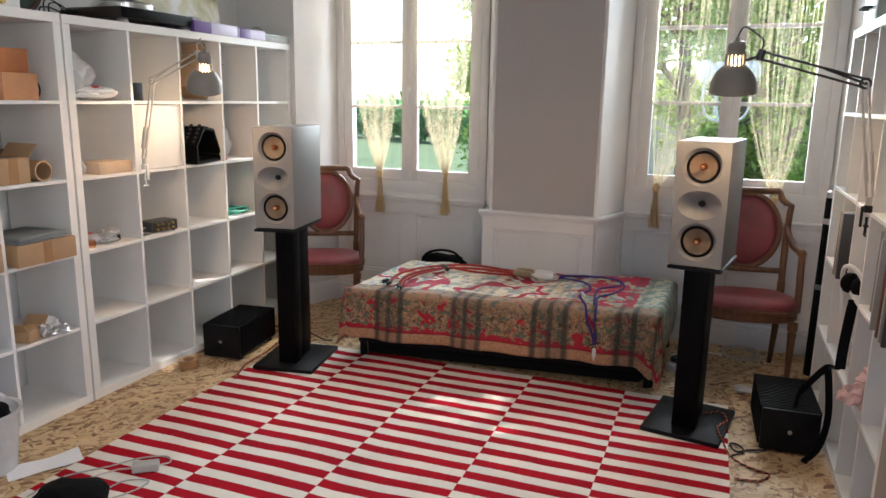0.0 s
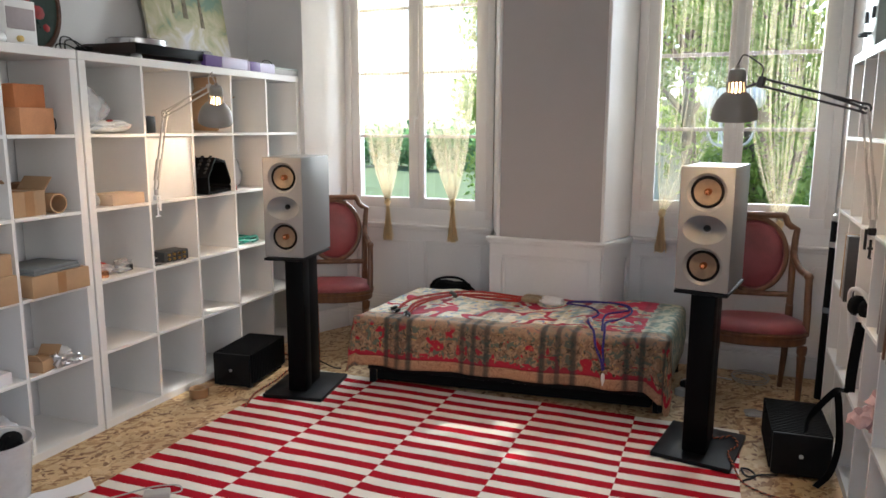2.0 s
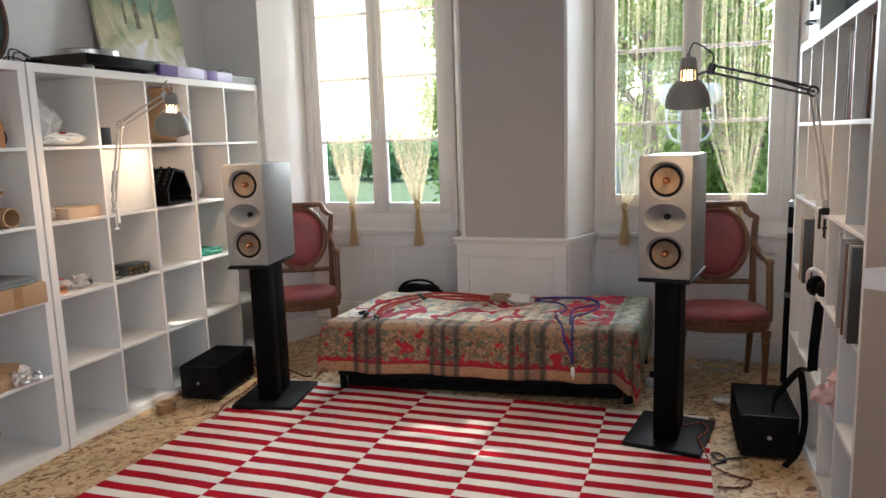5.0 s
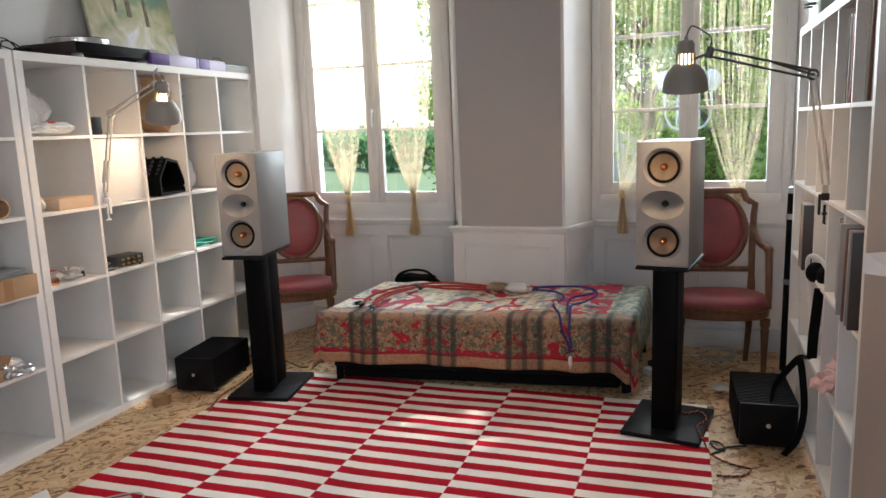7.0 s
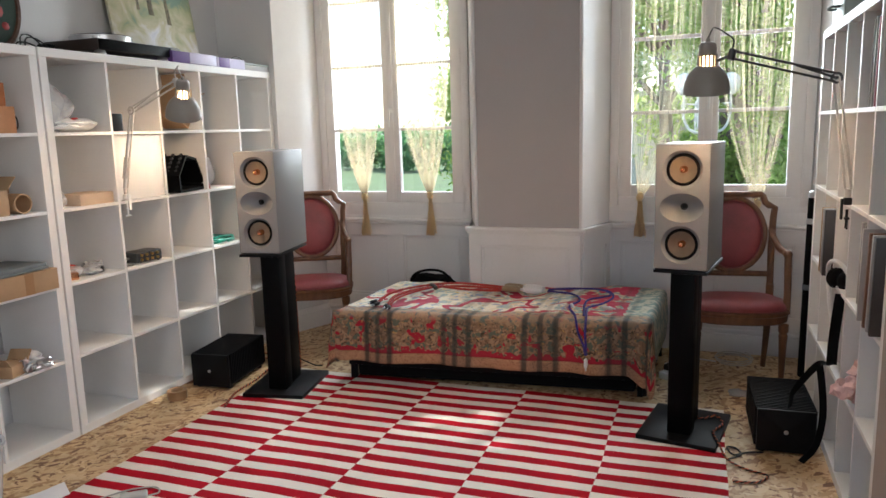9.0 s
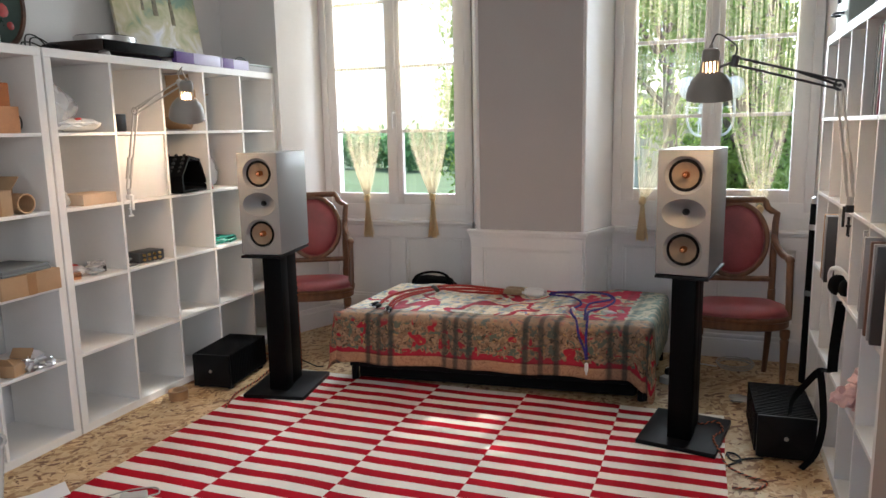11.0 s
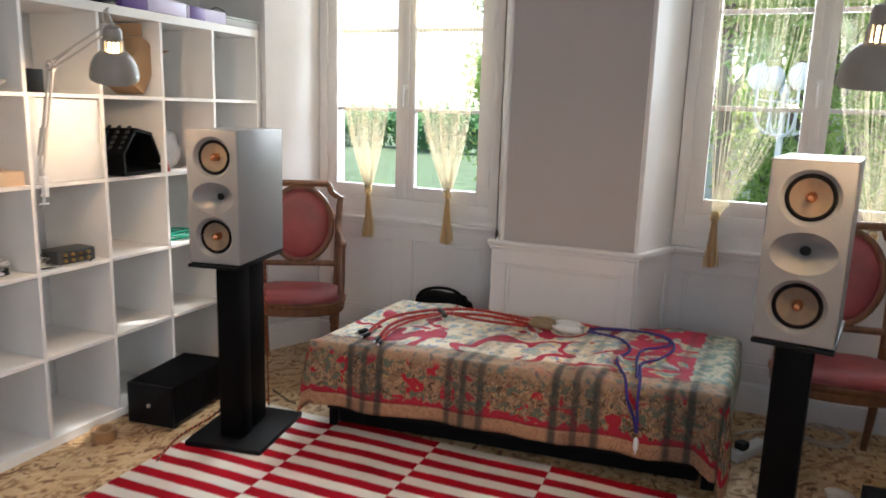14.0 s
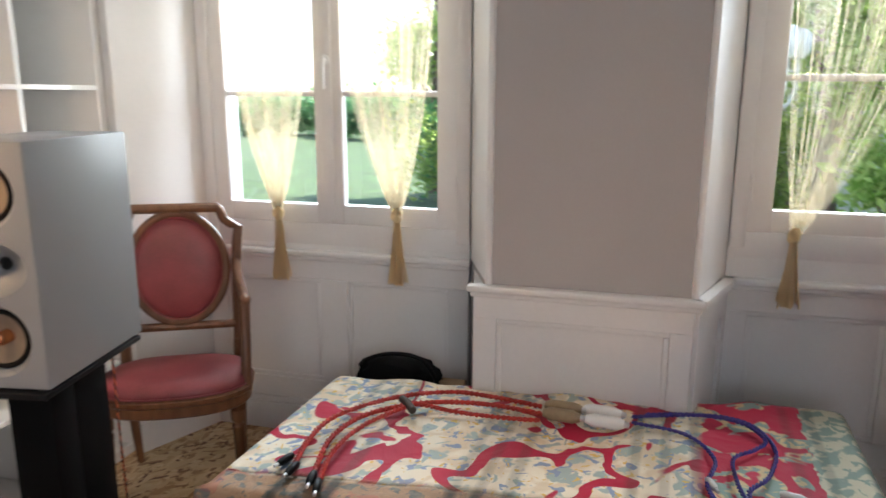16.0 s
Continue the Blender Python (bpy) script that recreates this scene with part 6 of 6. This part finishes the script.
part("headband", tube(bmesh.new(), spline([(0.02, -0.06, 0.0), (-0.02, -0.05, 0.09), (-0.03, 0.0, 0.125), (-0.02, 0.07, 0.10), (0.0, 0.09, 0.0), (0.0, 0.06, -0.12), (0.0, -0.02, -0.20)], 8), 0.009, 8), M_WHITE, hp, "white headband")
for y in (-0.03, 0.04):
    part("ear_cup", lathe(bmesh.new(), [(0, -0.02), (0.034, -0.02), (0.042, -0.008), (0.042, 0.01), (0.03, 0.022), (0, 0.022)], 24, pose(-0.005, y, 0.05, 90, 0, 20)), M_FABRIC_BLACK, hp)
stp = thing("black_strap", Matrix(), "wide black webbing strap hanging from a shelf to the floor", "strap")
sp1 = bmesh.new()


def ribbon(b, pts, w, nrm):
    pts = [Vector(p) for p in pts]
    prev = None
    for i, p in enumerate(pts):
        d = (pts[min(i + 1, len(pts) - 1)] - pts[max(i - 1, 0)]).normalized()
        s = d.cross(Vector(nrm)).normalized() * w / 2
        t = Vector(nrm) * 0.0015
        cur = [b.verts.new(p - s - t), b.verts.new(p + s - t), b.verts.new(p + s + t), b.verts.new(p - s + t)]
        if prev:
            for k in range(4):
                b.faces.new((prev[k], prev[(k + 1) % 4], cur[(k + 1) % 4], cur[k]))
        else:
            b.faces.new(cur[::-1])
        prev = cur
    b.faces.new(prev)


ribbon(sp1, spline([(3.300, -1.20, 0.735), (3.292, -1.205, 0.65), (3.284, -1.21, 0.54), (3.282, -1.21, 0.45)], 8), 0.040, (0.25, -0.97, 0))
part("hanging_length", sp1, M_FABRIC_BLACK, stp)
sp2 = bmesh.new()
ribbon(sp2, spline([(3.245, -1.16, 0.44), (3.258, -1.17, 0.36), (3.268, -1.18, 0.22), (3.248, -1.18, 0.09), (3.20, -1.17, 0.008)], 8), 0.028, (0.25, -0.97, 0))
part("lower_length", sp2, M_FABRIC_BLACK, stp)
sp3 = bmesh.new()
ribbon(sp3, spline([(3.285, -1.205, 0.45), (3.245, -1.17, 0.435), (3.20, -1.15, 0.37), (3.16, -1.13, 0.29), (3.155, -1.10, 0.215)], 8), 0.03, (0.5, -0.6, 0.6))
part("loop", sp3, M_FABRIC_BLACK, stp)
cs = thing("flight_case", pose(3.46, -0.56, 1.82), "aluminium flight case with black latches on the shelf top", "case")
part("body", boxm(-0.13, 0.2, -0.11, 0.21, 0, 0.30, bevel=0.008), M_ALU, cs)
for y in (-0.05, 0.13):
    part("latch", boxm(-0.142, -0.1305, y - 0.014, y + 0.014, 0.14, 0.19, bevel=0.003), M_BLUEGREY, cs)
part("handle", tube(bmesh.new(), spline([(-0.131, -0.01, 0.08), (-0.165, 0.0, 0.08), (-0.165, 0.09, 0.08), (-0.131, 0.10, 0.08)], 6), 0.006, 8), M_BLUEGREY, cs)
for z in (0.0, 0.30):
    part("edge_strip", boxm(-0.133, -0.128, -0.112, 0.212, max(0, z - 0.02), z if z else 0.02, bevel=0.001), M_STEEL, cs)
dc = thing("dark_case", pose(3.52, -0.80, 1.82), "dark green case on the shelf top", "case")
part("body", boxm(-0.10, 0.15, -0.09, 0.10, 0, 0.24, bevel=0.008), mat("dark_teal_case", (0.02, 0.06, 0.07), 0.5, 0.15, 8), dc)
pp = thing("folded_paper", pose(3.287, -2.20, 1.0, 0, 0, 0), "folded white paper fixed to the wall", "paper")
pf = bmesh.new()
pv = [pf.verts.new(p) for p in ((0.008, -0.16, 0.02), (0.008, -0.16, 0.09), (-0.04, 0.02, 0.05), (-0.02, 0.06, 0.035), (-0.05, 0.0, 0.0))]
pf.faces.new((pv[0], pv[2], pv[1]))
pf.faces.new((pv[1], pv[2], pv[3]))
pf.faces.new((pv[0], pv[4], pv[2]))
part("sheet", pf, M_PAPER, pp, smooth=0)
pol = thing("black_tripod_case", pose(3.335, -0.05, 0, 0, 0, 0), "tall slim black stand leaning beside the shelf", "stand")
part("column", tube(bmesh.new(), [(0.0, 0.03, 0.0), (0.0, 0.0, 0.55), (0.0, -0.01, 1.0)], [0.031, 0.031, 0.029], 12), M_FABRIC_BLACK, pol)
part("top_cap", lathe(bmesh.new(), [(0.028, 0.0), (0.029, 0.01), (0.028, 0.03), (0.012, 0.04), (0.012, 0.07), (0, 0.07)], 16, pose(0, -0.01, 1.0)), M_STEEL, pol)
part("band", lathe(bmesh.new(), [(0.0325, 0.0), (0.0325, 0.03)], 16, pose(0, -0.008, 0.86)), M_STEEL, pol)
part("band", lathe(bmesh.new(), [(0.0335, 0.0), (0.0335, 0.03)], 16, pose(0, 0.002, 0.5)), M_BLUEGREY, pol)

# ---- floor things ----
tp = thing("tape_roll", pose(0.115, -1.285, 0), "roll of brown packing tape on the floor", "tape")
part("ring", lathe(bmesh.new(), [(0.036, 0), (0.052, 0), (0.052, 0.048), (0.036, 0.048), (0.036, 0)], 36), M_TAPE, tp)
part("core", lathe(bmesh.new(), [(0.033, 0), (0.0358, 0), (0.0358, 0.0485), (0.033, 0.0485), (0.033, 0)], 36), M_CARD, tp)
sh = thing("paper_sheet", pose(0.325, -2.38, 0.003, 0, 0, -32), "white paper sheet lying on the floor", "paper")
ps = bmesh.new()
rows_ = []
for a in range(9):
    rows_.append([ps.verts.new((-0.06 + 0.12 * b / 4, -0.14 + 0.27 * a / 8, 0.001 + 0.012 * (a / 8) ** 3 + 0.003 * math.sin(a + b))) for b in range(5)])
for a in range(8):
    for b in range(4):
        ps.faces.new((rows_[a][b], rows_[a][b + 1], rows_[a + 1][b + 1], rows_[a + 1][b]))
part("sheet", ps, M_PAPER, sh, smooth=60)
ad = thing("mains_adapter", pose(0.735, -2.27, 0.012, 0, 0, 38), "grey mains adapter lying on the rug", "adapter")
part("body", boxm(-0.05, 0.05, -0.026, 0.026, 0, 0.032, bevel=0.006, seg=3), mat("grey_plastic", (0.45, 0.44, 0.41), 0.45, 0.05, 12), ad)
part("cord", tube(bmesh.new(), spline([(-0.05, 0, 0.014), (-0.12, 0.02, 0.004), (-0.22, -0.03, 0.003), (-0.30, -0.12, 0.003), (-0.22, -0.22, 0.003), (-0.05, -0.17, 0.003), (0.02, -0.10, 0.003), (-0.08, -0.08, 0.004), (-0.2, -0.2, 0.003), (-0.35, -0.3, 0.003)], 8), 0.003, 6), M_GREYCABLE, ad)
part("cord", tube(bmesh.new(), spline([(0.05, 0, 0.014), (0.09, 0.03, 0.006), (0.07, 0.09, 0.003), (-0.03, 0.10, 0.003), (-0.15, 0.06, 0.003), (-0.3, 0.02, 0.003), (-0.4, -0.1, 0.003)], 8), 0.003, 6), M_GREYCABLE, ad)
lumps("black_pouch", [((0, 0, 0.05), 0.115, (1.1, 0.7, 0.44))], M_FABRIC_BLACK, pose(0.69, -2.58, 0.012, 0, 0, 25), "black soft pouch lying on the rug", "pouch", 0.25)
bn = thing("clear_bin", pose(0.15, -2.49, 0), "clear plastic bin with black things in it", "bin")
part("shell", lathe(bmesh.new(), [(0, 0.002), (0.10, 0.002), (0.125, 0.24), (0.135, 0.245), (0.135, 0.255), (0.122, 0.252), (0.098, 0.006), (0, 0.006)], 32), M_FILM, bn)
lumps("bin_contents", [((0, 0, 0.0), 0.08, (1, 1, 1.2)), ((0.03, 0.03, 0.10), 0.06, (1, 1, 0.9))], M_FABRIC_BLACK, pose(0.15, -2.49, 0.11), "crumpled black plastic in the bin", "waste", 0.5)

# bag on a carton behind the bed
bc = carton(pose(1.13, 0.16, 0, 0, 0, 0), 0.36, 0.20, 0.34, M_CARD, "brown carton standing behind the daybed", tape=False)
bb_ = thing("black_shoulder_bag", pose(1.07, 0.15, 0.341), "black fabric bag on a carton behind the bed", "bag")
bs = bmesh.new()
blob(bs, (0, 0, 0.05), 0.13, 6.0, 0.3, 3, (1.15, 0.7, 0.48))
part("body", bs, M_FABRIC_BLACK, bb_)
part("strap", tube(bmesh.new(), spline([(-0.14, -0.04, 0.03), (-0.09, -0.07, 0.115), (0.01, -0.08, 0.150), (0.11, -0.07, 0.135), (0.16, -0.05, 0.06), (0.165, -0.03, 0.0)], 8), 0.018, 8, flat=0.45), M_FABRIC_BLACK, bb_)

# ---- cables ----


def twisted(name, pts, r, material, label, group, n=10):
    """Two strands wound round one another."""
    c = thing(name, Matrix(), label, "cable", group)
    line = spline(pts, n)
    for ph in (0, math.pi):
        out, s = [], 0.0
        for i, p in enumerate(line):
            if i:
                s += (p - line[i - 1]).length
            d = (line[min(i + 1, len(line) - 1)] - line[max(i - 1, 0)]).normalized()
            sd = d.cross(Vector((0, 0, 1)))
            sd = sd.normalized() if sd.length > 1e-3 else Vector((1, 0, 0))
            up = sd.cross(d)
            a = s * 190 + ph
            out.append(p + r * (math.cos(a) * sd + math.sin(a) * up))
        part("strand", tube(bmesh.new(), out, r * 1.05, 6), material[0 if ph == 0 else 1], c)
    return c


OB = (M_ORANGE, M_RUBBER)
twisted("speaker_cable", [(0.19, -0.66, 0.10), (0.26, -0.62, 0.05), (0.36, -0.70, 0.045), (0.37, -0.90, 0.006), (0.38, -1.10, 0.006), (0.41, -1.20, 0.012), (0.47, -1.35, 0.014)], 0.0035, OB, "orange and black twisted speaker cable on the floor", "speaker cables", 24)
twisted("speaker_cable", [(0.56, -0.74, 0.82), (0.55, -0.73, 0.70), (0.56, -0.74, 0.40), (0.55, -0.72, 0.05), (0.48, -0.64, 0.006), (0.36, -0.62, 0.006), (0.24, -0.66, 0.05)], 0.0022, OB, "orange and black twisted speaker cable", "speaker cables", 24)
twisted("speaker_cable", [(2.74, -0.73, 0.82), (2.735, -0.76, 0.60), (2.74, -0.76, 0.35), (2.75, -0.75, 0.06), (2.77, -0.80, 0.036), (2.80, -0.88, 0.036), (2.87, -0.84, 0.04), (2.90, -0.92, 0.037), (2.86, -1.02, 0.036), (2.88, -1.14, 0.037), (2.915, -1.24, 0.012), (2.99, -1.30, 0.006), (3.06, -1.33, 0.006), (3.02, -1.40, 0.006), (2.93, -1.42, 0.006)], 0.0026, OB, "orange and black twisted speaker cable on the floor", "speaker cables", 24)
solo("mains_cable", tube(bmesh.new(), spline([(0.43, -0.52, 0.006), (0.50, -0.56, 0.006), (0.58, -0.60, 0.006), (0.66, -0.66, 0.03)], 8), 0.004, 6), M_RUBBER, Matrix(), "black cable on the floor behind the stand", "cable", "mains cables")
solo("mains_cable", tube(bmesh.new(), spline([(3.06, -1.115, 0.008), (3.0, -1.13, 0.006), (2.94, -1.17, 0.006), (2.915, -1.12, 0.014), (2.95, -1.10, 0.006), (2.97, -1.16, 0.006), (2.92, -1.22, 0.006)], 8), 0.004, 6), M_RUBBER, Matrix(), "black cable on the floor beside the amplifier", "cable", "mains cables")
coil2 = [(2.98 + (0.10 + 0.006 * math.sin(i * 0.4)) * math.cos(i * 0.25), 0.14 + (0.11 + 0.006 * math.cos(i * 0.3)) * math.sin(i * 0.25), 0.006 + 0.0004 * i) for i in range(80)]
solo("white_cable_coil", tube(bmesh.new(), coil2, 0.003, 6), M_GREYCABLE, Matrix(), "loosely coiled white cable on the floor", "cable")
solo("white_cable", tube(bmesh.new(), spline([(2.60, -0.02, 0.006), (2.68, 0.08, 0.006), (2.78, 0.12, 0.006), (2.88, 0.10, 0.006)], 8), 0.004, 6), M_WHITE, Matrix(), "white cable on the floor behind the stand", "cable")
ms = thing("multi_socket", pose(2.66, -0.18, 0, 0, 0, 60), "white multi-socket strip on the floor", "power strip")
part("body", boxm(-0.12, 0.12, -0.028, 0.028, 0, 0.04, bevel=0.006), M_WHITE, ms)
part("plug", boxm(-0.08, -0.03, -0.022, 0.022, 0.0405, 0.075, bevel=0.006), M_RUBBER, ms)
lumps("clear_wrap", [((0, 0, 0.012), 0.055, (1, 0.9, 0.2))], M_FILM, pose(2.99, -0.42, 0.0), "crumpled clear wrap on the floor", "wrap", 0.4)
TZ = BZ + 0.016
twisted("red_cable", [(1.12, -0.69, TZ), (1.09, -0.52, TZ + 0.004), (1.12, -0.37, TZ + 0.006), (1.23, -0.26, TZ + 0.012), (1.36, -0.20, TZ + 0.012), (1.5, -0.18, TZ + 0.01), (1.66, -0.20, TZ + 0.008)], 0.0047, (M_REDCABLE, M_REDCABLE), "red braided cable lying on the bedcover", "interconnect cables", 16)
twisted("red_cable", [(1.05, -0.66, TZ), (1.03, -0.53, TZ + 0.004), (1.05, -0.38, TZ + 0.008), (1.18, -0.22, TZ + 0.014), (1.35, -0.13, TZ + 0.016), (1.5, -0.125, TZ + 0.012), (1.65, -0.15, TZ + 0.01)], 0.0047, (M_REDCABLE, M_REDCABLE), "red braided cable lying on the bedcover", "interconnect cables", 16)
twisted("red_cable", [(1.16, -0.75, TZ + 0.004), (1.13, -0.60, TZ + 0.008), (1.15, -0.44, TZ + 0.010), (1.22, -0.31, TZ + 0.016), (1.27, -0.255, TZ + 0.018), (1.40, -0.265, TZ + 0.012), (1.55, -0.262, TZ + 0.010), (1.66, -0.25, TZ + 0.010)], 0.0042, (M_REDCABLE, M_REDCABLE), "red braided cable lying on the bedcover", "interconnect cables", 16)
twisted("violet_cable", [(1.97, -0.12, TZ + 0.010), (2.10, -0.085, TZ + 0.010), (2.24, -0.10, TZ + 0.010), (2.30, -0.20, TZ + 0.009), (2.265, -0.27, TZ + 0.009), (2.20, -0.34, TZ + 0.008), (2.195, -0.47, TZ + 0.007), (2.207, -0.56, TZ + 0.006), (2.22, -0.66, TZ - 0.001)], 0.0034, (M_BLUECABLE, M_BLUECABLE), "violet braided cable lying on the bedcover", "interconnect cables", 16)
bnd = tube(bmesh.new(), [(1.215, -0.235, TZ + 0.02), (1.245, -0.27, TZ + 0.024), (1.27, -0.30, TZ + 0.016)], 0.013, 10)
solo("cable_tie", bnd, mat("dark_brown_tie", (0.05, 0.03, 0.02), 0.6, 0.2, 30), Matrix(), "dark brown tie round the red cables", "cable tie")
twisted("violet_cable", [(1.93, -0.14, TZ + 0.006), (2.05, -0.10, TZ + 0.008), (2.18, -0.07, TZ + 0.008), (2.28, -0.11, TZ + 0.006), (2.32, -0.25, TZ + 0.005), (2.28, -0.41, TZ + 0.005), (2.22, -0.50, TZ + 0.004), (2.225, -0.60, TZ + 0.003), (2.235, -0.675, TZ - 0.006), (2.24, -0.738, 0.37), (2.247, -0.758, 0.31), (2.25, -0.762, 0.26)], 0.0036, (M_BLUECABLE, M_BLUECABLE), "violet braided cable hanging over the bedcover", "interconnect cables", 16)
twisted("violet_cable", [(1.93, -0.18, TZ + 0.006), (2.08, -0.22, TZ + 0.006), (2.15, -0.35, TZ + 0.005), (2.12, -0.50, TZ + 0.005), (2.15, -0.61, TZ + 0.004), (2.18, -0.68, TZ - 0.004), (2.205, -0.741, 0.37), (2.236, -0.758, 0.31), (2.246, -0.762, 0.26)], 0.0036, (M_BLUECABLE, M_BLUECABLE), "violet braided cable hanging over the bedcover", "interconnect cables", 16)


def plug(m, r, ln, material, label):
    c = thing("cable_plug", m, label, "plug", "cable plugs")
    part("barrel", lathe(bmesh.new(), [(0, -ln / 2), (r * 0.6, -ln / 2), (r, -ln * 0.3), (r, ln * 0.3), (r * 0.6, ln / 2), (0, ln / 2)], 16, pose(0, 0, r, 90, 0, 0)), material, c)
    part("tip", lathe(bmesh.new(), [(r * 0.45, ln / 2), (r * 0.45, ln / 2 + 0.014), (0, ln / 2 + 0.016)], 12, pose(0, 0, r, 90, 0, 0)), M_STEEL, c)


for x, y, a in ((1.13, -0.73, 10), (1.06, -0.70, -5), (1.16, -0.76, 16), (1.02, -0.66, -15)):
    plug(pose(x, y, BZ + 0.008, 0, 0, a), 0.011, 0.06, M_BLACK, "black cable plug on the bedcover")
M_WRAP = mat("tan_heatshrink", (0.30, 0.22, 0.13), 0.4, 0.12, 20)
for x, y, mm, lab in ((1.72, -0.21, M_WRAP, "tan cable sleeve on the bedcover"), (1.72, -0.15, M_WRAP, "tan cable sleeve on the bedcover"), (1.85, -0.22, M_WHITE, "white cable sleeve on the bedcover"), (1.84, -0.15, M_WHITE, "white cable sleeve on the bedcover")):
    plug(pose(x, y, BZ + 0.012, 0, 0, 85), 0.02, 0.115, mm, lab)
plug(pose(2.252, -0.775, 0.225, 90, 0, 0), 0.010, 0.05, M_WHITE, "white cable plug hanging by the bedcover")
plug(pose(2.32, -0.50, BZ + 0.012, 0, 0, 75), 0.010, 0.06, M_STEEL, "steel cable plug on the bedcover")
plug(pose(2.13, -0.49, BZ + 0.012, 0, 0, 20), 0.010, 0.05, M_STEEL, "steel cable plug on the bedcover")
